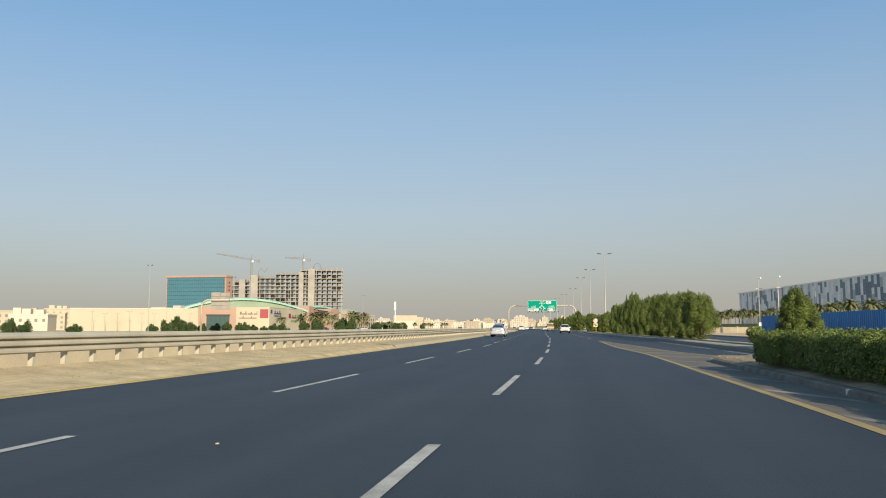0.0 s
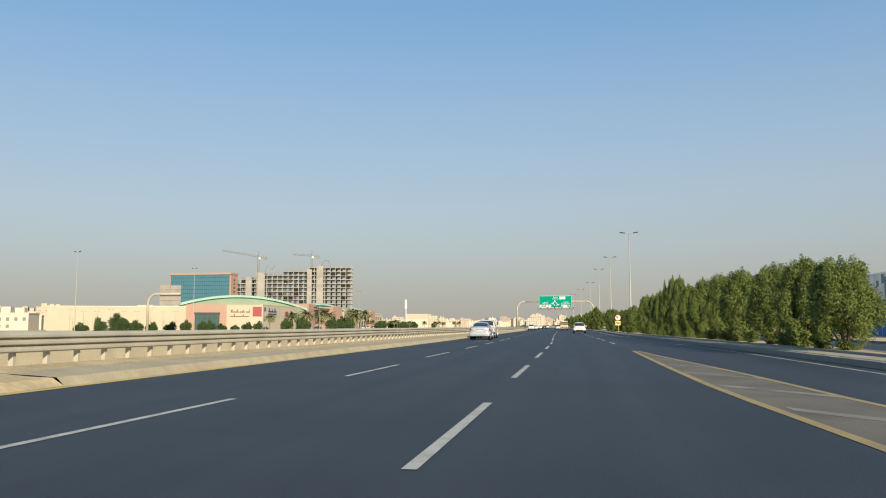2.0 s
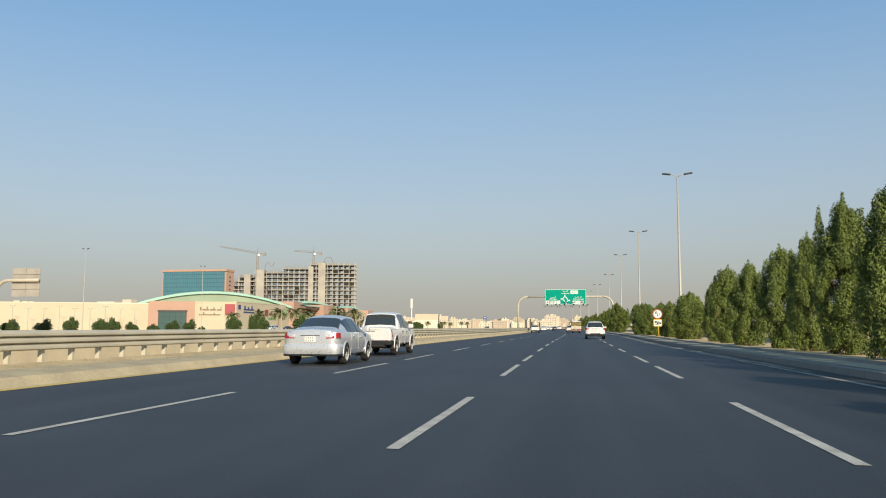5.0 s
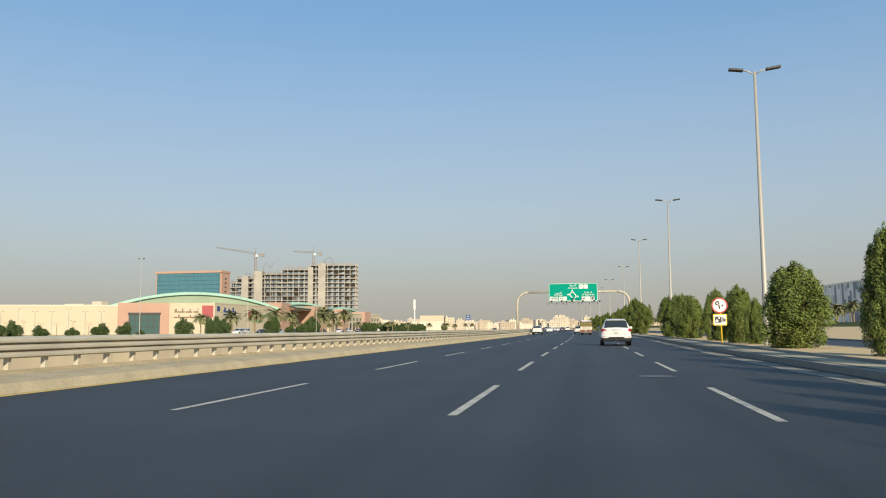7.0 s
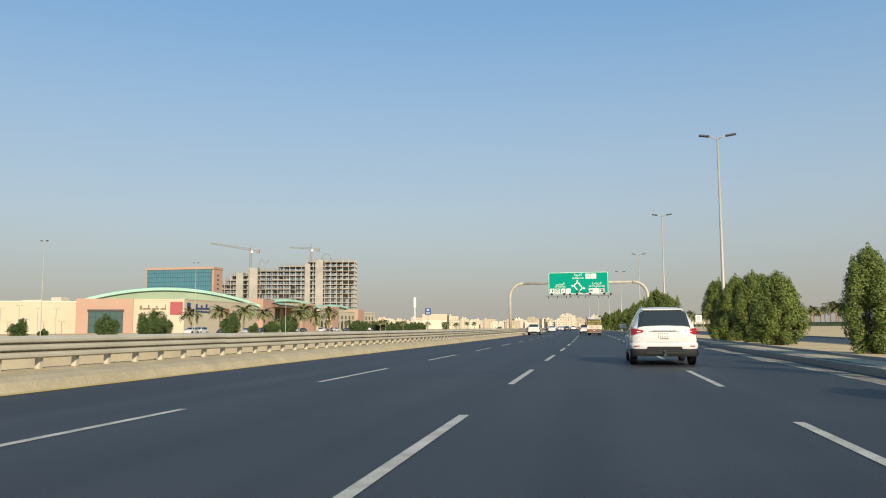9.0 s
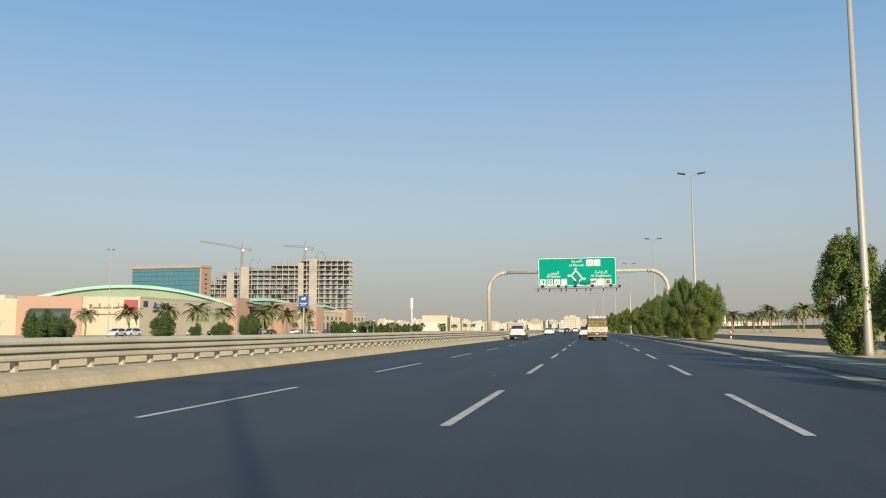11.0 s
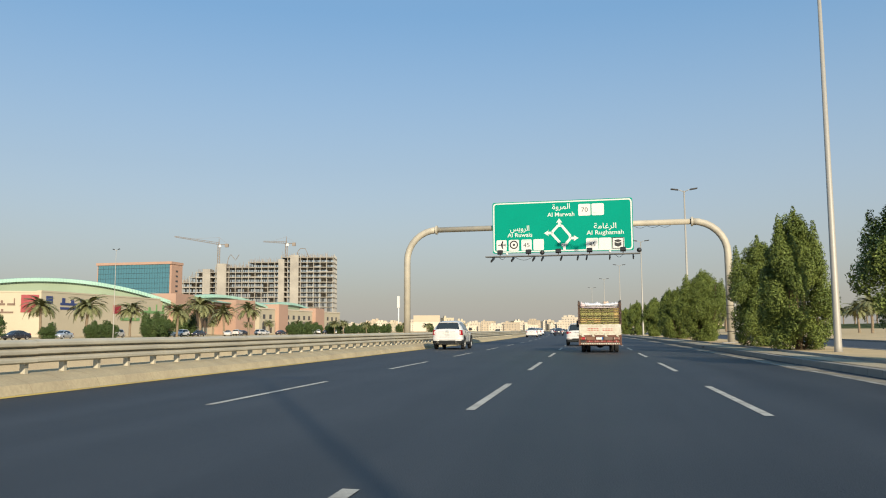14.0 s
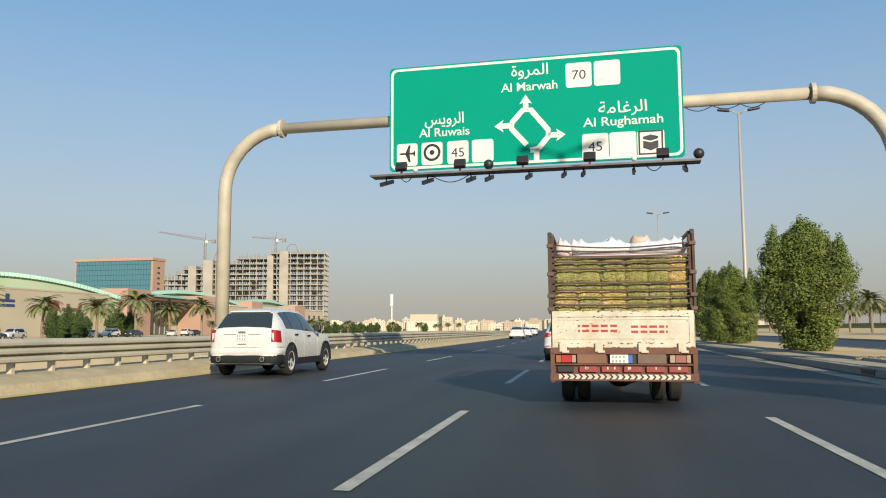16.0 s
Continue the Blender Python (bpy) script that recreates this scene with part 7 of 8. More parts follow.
sedan = dict(stations=[(0.0, 0.34, 0.80, 0.88, 0.56, 0.48), (0.012, 0.31, 0.89, 0.96, 0.65, 0.56), (0.05, 0.29, 0.95, 1.02, 0.75, 0.64), (0.14, 0.28, 0.97, 1.045, 0.82, 0.67), (0.35, 0.27, 0.98, 1.06, 0.85, 0.68), (0.62, 0.26, 0.98, 1.09, 0.855, 0.66),
                       (1.25, 0.26, 0.97, 1.40, 0.86, 0.57), (1.8, 0.26, 0.96, 1.47, 0.86, 0.56), (2.4, 0.26, 0.95, 1.45, 0.86, 0.56), (2.7, 0.26, 0.94, 1.38, 0.86, 0.57),
                       (3.4, 0.26, 0.92, 0.99, 0.855, 0.64), (4.0, 0.27, 0.84, 0.9, 0.83, 0.64), (4.3, 0.3, 0.7, 0.76, 0.74, 0.55), (4.4, 0.36, 0.58, 0.62, 0.6, 0.45)],
             side=[(1.05, 1.5), (1.55, 2.2), (2.27, 3.05)], wheels=(0.9, 3.45), r=0.31, mirror=2.75, handles=(1.55, 2.45), seams=(1.45, 2.23, 3.1), corner=0.4,
             lamp=(0.46, 0.78, 0.95, 0.3), lamp_low=0.02, lean=0.25, rear_glass=(0.66, 1.22), windscreen=(2.66, 3.35), plate=(-0.012, 0.76), mirror_paint=SILVER_CAR, handle=SILVER_CAR,
             bands=(("rear_bumper", 0.32, 0.62, 0.04, None), ("bumper_lower", 0.26, 0.33, 0.03, CLADDING)), trim=(-0.3, 0.3, -0.025, 0.02, 0.86, 0.885))
white_suv = make_car("suv", "white suv with dark lower cladding and twin exhausts", "car", WHITE_CAR, suv_a)
white_suv.matrix_basis = pose(-18.74, 245.05, 0, 0, 0, heading(247)) @ Matrix.Diagonal((0.93, 0.93, 0.98, 1))
suv2 = make_car("suv", "white seven-seat suv with roof rails beside the kerb", "car", WHITE_CAR, suv_b)
suv2.matrix_basis = pose(-3.4, 152.0, 0, 0, 0, heading(153)) @ Matrix.Scale(0.96, 4)
silver = make_car("sedan", "small silver saloon car beside the guard rail", "car", SILVER_CAR, sedan)
silver.matrix_basis = pose(line_x(97) - 5.95, 95.3, 0, 0, 0, heading(97))
dark = make_car("sedan", "dark saloon car far ahead in traffic", "car", DARK_CAR, dict(sedan, mirror_paint=DARK_CAR, handle=DARK_CAR))
dark.matrix_basis = on_road(-2.0, 352)
white_sedan = make_car("sedan", "white saloon car far ahead in traffic", "car", WHITE_CAR, dict(sedan, mirror_paint=WHITE_CAR, handle=WHITE_CAR))
white_sedan.matrix_basis = on_road(-6.0, 321)
for ob, lat, y in ((silver, -6, 372), (white_sedan, -2, 398), (silver, -2.2, 430), (white_suv, 2, 415), (white_sedan, -6, 341), (dark, -6, 455), (silver, 2.2, 470), (white_sedan, 2, 520)):
    c = copy_thing(ob, on_road(lat, y))
    tagged(c, "distant car far ahead in traffic")
crossover = copy_thing(suv2, pose(-11.9, 256.0, 0, 0, 0, heading(257)) @ Matrix.Scale(0.93, 4))
tagged(crossover, "white suv driving ahead of the lorry")
# parked cars in front of the mall
rc = random.Random(3)
for k in range(26):
    f = k / 25
    x, y = -97 - 33 * f + rc.uniform(-2, 2), 285 + 240 * f + rc.uniform(-2, 2)
    c = copy_thing(rc.choice((white_sedan, silver, white_suv, suv2, dark)), pose(x, y, -0.08, 0, 0, rc.choice((0, 180)) + rc.uniform(-25, 25)))
    tagged(c, "car parked in front of the mall", "car", "parked cars")

# pickup truck
pick = dict(suv_b)
pick["stations"] = [(0.0, 0.46, 1.0, 1.07, 0.8, 0.74), (0.05, 0.44, 1.02, 1.09, 0.85, 0.8), (1.5, 0.42, 1.02, 1.09, 0.86, 0.8), (1.56, 0.42, 1.06, 1.12, 0.86, 0.68), (1.72, 0.42, 1.08, 1.66, 0.86, 0.62),
                    (2.2, 0.42, 1.08, 1.74, 0.86, 0.61), (3.0, 0.42, 1.07, 1.72, 0.86, 0.61), (3.25, 0.42, 1.06, 1.62, 0.86, 0.62), (3.85, 0.42, 1.05, 1.12, 0.86, 0.7), (4.7, 0.44, 0.98, 1.05, 0.84, 0.7), (5.05, 0.5, 0.8, 0.86, 0.74, 0.6)]
pick.update(side=[(1.85, 2.5), (2.6, 3.5)], wheels=(0.95, 4.0), r=0.37, mirror=3.25, handles=(1.95, 2.75), seams=(1.8, 2.55, 3.5), lamp=(0.64, 0.72, 1.0, 0.16), lamp_low=0.0, lean=0.0, corner=0.25,
            rear_glass=(1.58, 1.71), windscreen=(3.2, 3.8), bands=(("rear_bumper", 0.42, 0.6, 0.05, CLADDING),), plate=(-0.03, 0.72), roof_rails=None, spoiler=None, pipes=(), trim=(-0.2, 0.2, -0.01, 0.02, 0.94, 0.98))
pickup = make_car("pickup_truck", "white double-cab pickup truck beside the guard rail", "pickup", WHITE_CAR, pick)
pickup.matrix_basis = pose(line_x(105) - 6.2, 103.3, 0, 0, 0, heading(105))
for x0, x1 in ((-0.5, -0.2), (-0.15, 0.15), (0.2, 0.5)):
    bm = bmesh.new()
    box(bm, x0, x1, 1.66, 1.7, 1.26, 1.6)
    part("rear_window", bm, CAR_GLASS, pickup)

# ---- loaded lorry ----
RUST = mat("rusty_brown_paint", (0.16, 0.072, 0.05), 0.75, 0, 0.3, 4.0, 0.3, 18.0, (0.10, 0.05, 0.037), 0.35)
RACK = mat("brown_rack_steel", (0.085, 0.056, 0.044), 0.6, 0.1, 0.2, 4.0, 0.15, 25.0, (0.13, 0.08, 0.058), 0.4)
POST_STEEL = mat("dark_post_steel", (0.055, 0.036, 0.029), 0.65, 0.1, 0.2, 4.0, 0.15, 25.0, (0.085, 0.052, 0.038), 0.3)
GATE = mat("chipped_white_paint", (0.56, 0.54, 0.465), 0.6, 0, 0.14, 3.5, 0.15, 26.0, (0.43, 0.385, 0.29), 0.35)
CHIP = mat("rust_chips", (0.17, 0.085, 0.045), 0.8, 0, 0.25, 8.0, 0.2, 30.0)
BRAND_RED = mat("red_tailgate_paint", (0.38, 0.03, 0.03), 0.5, 0, 0.1, 6.0, 0.0)
LAMP_DULL = mat("dusty_red_lens", (0.27, 0.035, 0.035), 0.4, 0, 0.2, 9.0, 0.0, 30.0, (0.2, 0.06, 0.045))
LAMP_PALE = mat("dusty_clear_lens", (0.36, 0.25, 0.2), 0.4, 0, 0.2, 9.0, 0.0, 30.0)
LAMP_ORANGE = mat("lamp_orange", (0.32, 0.12, 0.05), 0.2, 0, 0.1, 6.0, 0.0)
BLUE_PLATE = mat("plate_blue", (0.03, 0.12, 0.42), 0.5, 0, 0.05, 6.0, 0.0)
SACK = mat("white_woven_sack", (0.66, 0.67, 0.70), 0.7, 0, 0.06, 5.0, 0.3, 60.0, (0.58, 0.58, 0.60), 0.3)
PINK_SACK = mat("pink_tinged_sack", (0.60, 0.45, 0.45), 0.7, 0, 0.1, 4.0, 0.25, 60.0, (0.62, 0.58, 0.57), 0.3)
TX, TY = -9.65, 239.35
lorry = thing("lorry", (TX, TY, 0), heading(241), "small lorry with a rusty rack body and chipped white tailgate", "lorry")
lorry.matrix_basis = lorry.matrix_basis @ Matrix.Diagonal((0.98, 1.0, 0.972, 1))


def lp(name, boxes, material, label="", parent=None, bevel=0.0):
    bm = bmesh.new()
    for b in boxes:
        box(bm, *b, bevel)
    return part(name, bm, material, parent or lorry, label)


lp("bed", [(-1.02, 1.02, 0.05, 4.2, 0.84, 0.92)], RUST)
gate = lp("tailgate", [(-1.02, 1.02, -0.02, 0.02, 0.875, 1.42)], GATE, "white tailgate with chipped paint", None, 0.006)
for b in ((-1.02, 1.02, -0.035, -0.02, 1.33, 1.42), (-1.02, 1.02, -0.032, -0.02, 0.875, 0.945), (-1.02, -0.95, -0.03, -0.02, 0.945, 1.33), (0.95, 1.02, -0.03, -0.02, 0.945, 1.33), (-0.95, 0.95, -0.026, -0.02, 1.0, 1.012), (-0.95, 0.95, -0.026, -0.02, 1.285, 1.297)):
    lp("gate_rib", [b], GATE, "", gate, 0.004)
rl = random.Random(77)
bm = bmesh.new()
for _ in range(150):
    e = rl.random()
    x = rl.uniform(-1, 1)
    z = rl.choice((1.42, 1.335, 0.945, 0.88, 0.875)) + rl.uniform(-0.012, 0.004) if e < 0.8 else rl.uniform(0.9, 1.4)
    y = -0.0362 if z > 1.33 or z < 0.945 else -0.0215
    w, h = rl.uniform(0.005, 0.035), rl.uniform(0.004, 0.014)
    vs = [bm.verts.new((x + w * math.cos(a) * rl.uniform(0.5, 1.2), y, z + h * math.sin(a) * rl.uniform(0.5, 1.2))) for a in (0, 1.05, 2.1, 3.15, 4.2, 5.25)]
    bm.faces.new(vs[::-1])
tagged(part("rust_chip", bm, CHIP, gate, "rusty chips along the edges"), kind="stuff")
# painted marks on the tailgate as plain shapes
bm = bmesh.new()
for x0, x1 in ((-0.64, -0.61), (-0.575, -0.475), (-0.44, -0.34), (-0.305, -0.205), (-0.17, -0.07), (0.13, 0.23), (0.265, 0.36), (0.39, 0.5), (0.53, 0.6), (0.625, 0.65)):
    low_, high = (1.105, 1.215) if x0 < 0 else (1.09, 1.2)
    box(bm, x0, x1, -0.024, -0.02, low_, low_ + 0.035)
    box(bm, x0, x1, -0.024, -0.02, high - 0.035, high)
tagged(part("painted_mark", bm, BRAND_RED, gate, "faded red painted block marks"), kind="stuff")
for x in (-0.86, -0.34, 0.28, 0.84):
    lp("hinge", [(x - 0.055, x + 0.055, -0.075, -0.02, 0.815, 0.945), (x - 0.02, x + 0.085, -0.085, -0.05, 0.80, 0.835)], GATE, "", gate, 0.004)
rear = lp("rear_frame", [(-1.05, 1.05, -0.06, 0.06, 0.78, 0.875), (-1.05, -0.985, -0.06, 0.06, 0.36, 0.8), (0.985, 1.05, -0.06, 0.06, 0.36, 0.8), (-0.99, 0.99, -0.05, 0.05, 0.615, 0.64), (-0.99, 0.99, 0.0, 0.05, 0.44, 0.8)], RUST, "rusty brown rear frame", None, 0.005)
lp("frame_panel", [(-0.66, -0.24, -0.055, 0.0, 0.642, 0.779)], mat("brown_panel", (0.21, 0.105, 0.06), 0.75, 0, 0.2, 5.0, 0.2, 20.0, (0.15, 0.078, 0.05)), "orange-brown steel panel", rear, 0.005)
lp("frame_panel", [(0.21, 0.61, -0.055, 0.0, 0.642, 0.779)], mat("taupe_panel", (0.16, 0.105, 0.08), 0.75, 0, 0.2, 5.0, 0.2, 20.0, (0.12, 0.08, 0.062)), "dull brown steel panel", rear, 0.005)
FADED_LENS = mat("faded_lamp", (0.25, 0.10, 0.075), 0.5, 0, 0.15, 5.0, 0.0)
BRIGHT_LENS = mat("red_lens", (0.40, 0.03, 0.035), 0.3, 0, 0.15, 9.0, 0.0)
for s, x0 in ((-1, -0.97), (1, 0.66)):
    for k, mm in enumerate((LAMP_ORANGE, BRIGHT_LENS, LAMP_PALE) if s < 0 else (LAMP_PALE, FADED_LENS, LAMP_PALE)):
        w = (0.075, 0.15, 0.06)[k]
        xx = x0 + (0, 0.078, 0.232)[k]
        lp("lamp_lens", [(xx, xx + w, -0.075, 0.0, 0.655, 0.765)], mm, "", rear, 0.008)
for k in range(6):
    x = -0.95 + 0.32 * k
    if k == 0:
        lp("reflector", [(x, x + 0.24, -0.045, 0.0, 0.515, 0.6)], BLACK, "", rear, 0.005)
    else:
        lp("reflector", [(x, x + 0.26, -0.045, 0.0, 0.515, 0.6)], LAMP_DULL, "dull red reflector", rear, 0.005)
        for j in range(2):
            if rl.random() < 0.7:
                xx = x + rl.uniform(0.02, 0.2)
                lp("scuff", [(xx, xx + rl.uniform(0.015, 0.05), -0.049, -0.04, 0.555, 0.595)], GATE, "", rear)
bump = lp("bumper_bar", [(-1.06, 1.06, -0.08, 0.0, 0.385, 0.5)], RUST, "", None, 0.01)
lp("warning_strip", [(-0.93, 0.94, -0.085, -0.078, 0.415, 0.485)], GATE, "white strip with dark chevrons", bump)
bm = bmesh.new()
for k in range(21):
    x = -0.9 + 0.087 * k
    for a, b in ((0.415, 0.45), (0.485, 0.45)):
        vs = [bm.verts.new((x + p, -0.0875, z)) for p, z in ((0.0, a), (0.03, a), (0.062, b), (0.032, b))]
        bm.faces.new(vs if a > b else vs[::-1])
part("chevron_strip", bm, BLACK, bump)
# recess round the plate: its shade is put in as a black block
lp("plate_recess_shade", [(-0.19, 0.19, -0.06, -0.02, 0.645, 0.775)], BLACK)
number_plate(lorry, -0.055, -0.062, 0.71, 0.26, 0.125)
lp("plate_band", [(0.08, 0.135, -0.072, -0.06, 0.65, 0.77)], BLUE_PLATE, "blue strip beside the plate")
# rack: corner posts, rear bars (some bent), side bars
for s in (-1, 1):
    lp("corner_post", [(s * 1.0 - 0.03, s * 1.0 + 0.03, 0.0, 0.08, 0.9, 2.55)], POST_STEEL, "", None, 0.006)
    lp("post_cap", [(s * 1.035 - 0.03, s * 1.035 + 0.03, -0.02, 0.06, 2.54, 2.62)], BLACK, "black rubber cap", None, 0.01)
    lp("corner_post", [(s * 1.045 - 0.02, s * 1.045 + 0.02, -0.03, 0.03, 1.38, 2.55)], POST_STEEL, "", None, 0.006)
    for z in (1.42, 1.62, 1.95, 2.38):
        lp("rack_hinge", [(s * 1.03 - 0.05, s * 1.03 + 0.05, -0.05, 0.02, z, z + 0.06)], RACK, "", None, 0.01)
    for y in (1.1, 2.2, 3.3, 4.15):
        lp("side_post", [(s * 1.0 - 0.03, s * 1.0 + 0.03, y, y + 0.07, 0.9, 2.58)], RACK)
    for z in (1.5, 1.72, 1.95, 2.18, 2.4, 2.56):
        lp("side_bar", [(s * 1.0 - 0.02, s * 1.0 + 0.02, 0.05, 4.2, z, z + 0.04)], RACK)
    lp("side_board", [(s * 1.02 - 0.02, s * 1.02 + 0.02, 0.05, 4.2, 0.88, 1.4)], GATE)
for z, sag, r in ((2.42, -0.06, 0.012), (2.335, -0.03, 0.012), (2.245, -0.012, 0.014), (2.155, -0.006, 0.013), (2.045, 0.006, 0.014), (1.84, -0.004, 0.014), (1.73, 0.0, 0.013), (1.63, -0.01, 0.013), (1.52, -0.016, 0.013)):
    bm = bmesh.new()
    tube(bm, [(-0.99 + 1.98 * k / 12, -0.02, z + sag * math.sin(math.pi * k / 12)) for k in range(13)], r, 7)
    part("rear_bar", bm, RACK, lorry, "", True)
# chassis, wheels and cab
lp("chassis_rail", [(-0.42, -0.34, 0.3, 5.6, 0.55, 0.8)], BLACK)
lp("chassis_rail", [(0.34, 0.42, 0.3, 5.6, 0.55, 0.8)], BLACK)
lp("axle", [(-0.8, 0.8, 1.22, 1.34, 0.3, 0.46)], BLACK)
bm = bmesh.new()
ball(bm, (0, 1.28, 0.38), 0.17, 14, (1.3, 1, 1))
part("differential", bm, BLACK, lorry, "", True)
bm = bmesh.new()
tube(bm, [(-0.2, 0.2, 0.42), (0.1, 0.25, 0.36), (0.4, 0.6, 0.42), (0.5, 1.8, 0.5)], 0.035, 8)
part("exhaust_pipe", bm, DARK, lorry, "", True)
lp("spare_bracket", [(-0.25, 0.25, 0.35, 0.75, 0.42, 0.5)], BLACK)
for x, s in ((-0.83, -1), (-0.58, 1), (0.58, -1), (0.83, 1)):
    wheel(lorry, x, 1.28, 0.37, 0.21, s)
for x, s in ((-0.8, -1), (0.8, 1)):
    wheel(lorry, x, 4.75, 0.37, 0.21, s)
cab = lp("cab", [(-0.98, 0.98, 4.35, 5.75, 0.55, 2.2)], WHITE_CAR, "white lorry cab", None, 0.08)
for b in ((-0.8, 0.8, 4.335, 4.36, 1.5, 2.0), (-0.88, 0.88, 5.73, 5.77, 1.3, 2.05), (-0.995, -0.97, 4.75, 5.55, 1.35, 2.0), (0.97, 0.995, 4.75, 5.55, 1.35, 2.0)):
    lp("cab_window", [b], CAR_GLASS, "", cab)
for s in (-1, 1):
    bm = bmesh.new()
    tube(bm, [(s * 0.98, 5.6, 1.25), (s * 1.18, 5.65, 1.3), (s * 1.2, 5.65, 1.7), (s * 0.98, 5.6, 1.9)], 0.015, 6)
    part("mirror_arm", bm, BLACK, lorry)
    lp("mirror", [(s * 1.16 - 0.08, s * 1.16 + 0.08, 5.58, 5.64, 1.32, 1.68)], BLACK, "", None, 0.03)

# load: fodder bales and sacks
BALE_G = mat("green_fodder", (0.29, 0.285, 0.105), 0.95, 0, 0.4, 5.0, 1.0, 60.0, (0.42, 0.37, 0.16), 0.1, 0.5)
BALE_Y = mat("yellow_fodder", (0.58, 0.43, 0.18), 0.95, 0, 0.35, 5.0, 1.0, 60.0, (0.44, 0.35, 0.14), 0.1, 0.4)


def bulge(u, v):
    """How far the face of a bale falls back towards its edges."""
    return 0.12 * (abs(u) ** 5 + 0.6 * abs(v) ** 4)


def bale_mesh(seed, w, d, h, material, straw):
    rnd = random.Random(seed)
    bm = bmesh.new()
    bmesh.ops.create_cube(bm, size=1.0)
    bmesh.ops.subdivide_edges(bm, edges=bm.edges[:], cuts=7, use_grid_fill=True)
    for v in bm.verts:
        x, y, z = v.co
        push = bulge(2 * x, 2 * z)
        v.co = Vector((x * w * (1 - 0.04 * abs(2 * z) ** 4), y * d + (push if y < 0 else 0), z * h * (1 - 0.05 * abs(2 * x) ** 4)))
        v.co += Vector([noise.noise((x * 9 + seed, y * 9, z * 9 + k * 7)) * 0.03 for k in range(3)])
    for _ in range(straw):
        e, f = rnd.uniform(-0.94, 0.94), rnd.uniform(-0.9, 0.9)
        p = Vector((0.5 * e * w, -0.5 * d + bulge(e, f) - rnd.uniform(0, 0.014), 0.5 * f * h))
        a = rnd.gauss(0, 0.6)
        l_ = rnd.uniform(0.015, 0.06)
        q = Vector((math.cos(a) * l_, rnd.uniform(-0.02, 0.01), math.sin(a) * l_))
        u = Vector((-math.sin(a), 0, math.cos(a))) * 0.0038
        vs = [bm.verts.new(c) for c in (p - q - u, p + q - u, p + q + u, p - q + u)]
        bm.faces.new(vs)
    return mesh_of("fodder_bale", bm, material)


COLS = ((-0.96, -0.635), (-0.615, -0.295), (-0.275, 0.065), (0.085, 0.39), (0.4, 0.7), (0.715, 0.96))
ROWS = ((0.925, 1.24), (1.245, 1.5), (1.508, 1.62), (1.628, 1.735), (1.743, 1.845), (1.858, 2.04), (2.048, 2.215))
YELLOW = {(0, 2), (2, 2), (0, 3), (2, 3), (5, 4), (5, 5), (5, 6), (1, 3)}
lm = lorry.matrix_basis
for i, (x0, x1) in enumerate(COLS):
    for j, (z0, z1) in enumerate(ROWS):
        for k in range(2):
            yel = (i, j) in YELLOW
            ob = new("fodder_bale", bale_mesh(10 * i + j, x1 - x0 + 0.004, 1.0 if k == 0 else 3.0, z1 - z0 + 0.006, BALE_Y if yel else BALE_G, 900 if k == 0 else 0))
            ob.matrix_basis = lm @ pose((x0 + x1) / 2, 0.56 + (2.05 * k), (z0 + z1) / 2 - (0.002 if j else 0), 0, 0, rl.uniform(-1, 1))
            tagged(ob, "pressed bale of yellowing fodder on the lorry" if yel else "pressed bale of green fodder on the lorry", "bale", "bales on the lorry")


def sack(label, x, y, z, w, d, h, ears, material, seed):
    bm = bmesh.new()
    bmesh.ops.create_uvsphere(bm, u_segments=48, v_segments=24, radius=1.0)
    for v in bm.verts:
        a, b, c = v.co
        ex, ey = math.copysign(abs(a) ** 0.6, a), math.copysign(abs(b) ** 0.6, b)
        n = noise.noise((a * 2.2 + seed, b * 2.2, c * 2.2)) * 0.16 + noise.noise((a * 6 + seed, b * 6, c * 6)) * 0.05
        v.co = Vector((ex * w * (1 + n * 0.4), ey * d, math.copysign(abs(c) ** 0.8, c) * h * (1 + n)))
        for px, lift in ears:
            f = max(0, 1 - abs(v.co.x - px) / (0.08 * w + 0.04)) * max(0, c)
            v.co.z += lift * f ** 1.5
    ob = part("sack", bm, material, None, "", True)
    ob.matrix_basis = lm @ pose(x, y, z)
    return tagged(ob, label, "sack", "sacks on the lorry")


BROWN_PRINT = mat("brown_sack_print", (0.42, 0.30, 0.20), 0.7, 0, 0.2, 9.0, 0.2, 60.0, (0.56, 0.46, 0.38), 0.3)
sack("white woven sack with pointed corners on top of the bales", -0.27, 0.4, 2.375, 0.5, 0.3, 0.105, ((-0.42, 0.2), (-0.3, 0.1), (0.16, 0.13), (0.28, 0.08), (-0.05, 0.03)), SACK, 1)
sack("white woven sack with a raised corner on the bales", 0.54, 0.36, 2.365, 0.44, 0.3, 0.11, ((0.37, 0.24), (0.27, 0.14), (0.12, 0.06), (-0.15, 0.03)), SACK, 5)
sack("pinkish white sack wedged at the rack", -0.84, 0.4, 2.36, 0.14, 0.28, 0.13, ((-0.05, 0.11), (0.03, 0.06)), PINK_SACK, 9)
sack("white sack with a brown print on the bales", 0.33, 0.62, 2.49, 0.155, 0.25, 0.10, ((0.09, 0.05), (-0.09, 0.04)), BROWN_PRINT, 13)
sack("pink-tinged sack pressed under the others", 0.0, 0.3, 2.245, 0.95, 0.27, 0.05, (), PINK_SACK, 21)
sack("white woven sack on the bales", -0.5, 1.4, 2.36, 0.45, 0.4, 0.17, (), SACK, 15)
sack("white woven sack on the bales", 0.5, 1.5, 2.36, 0.45, 0.4, 0.17, (), SACK, 17)

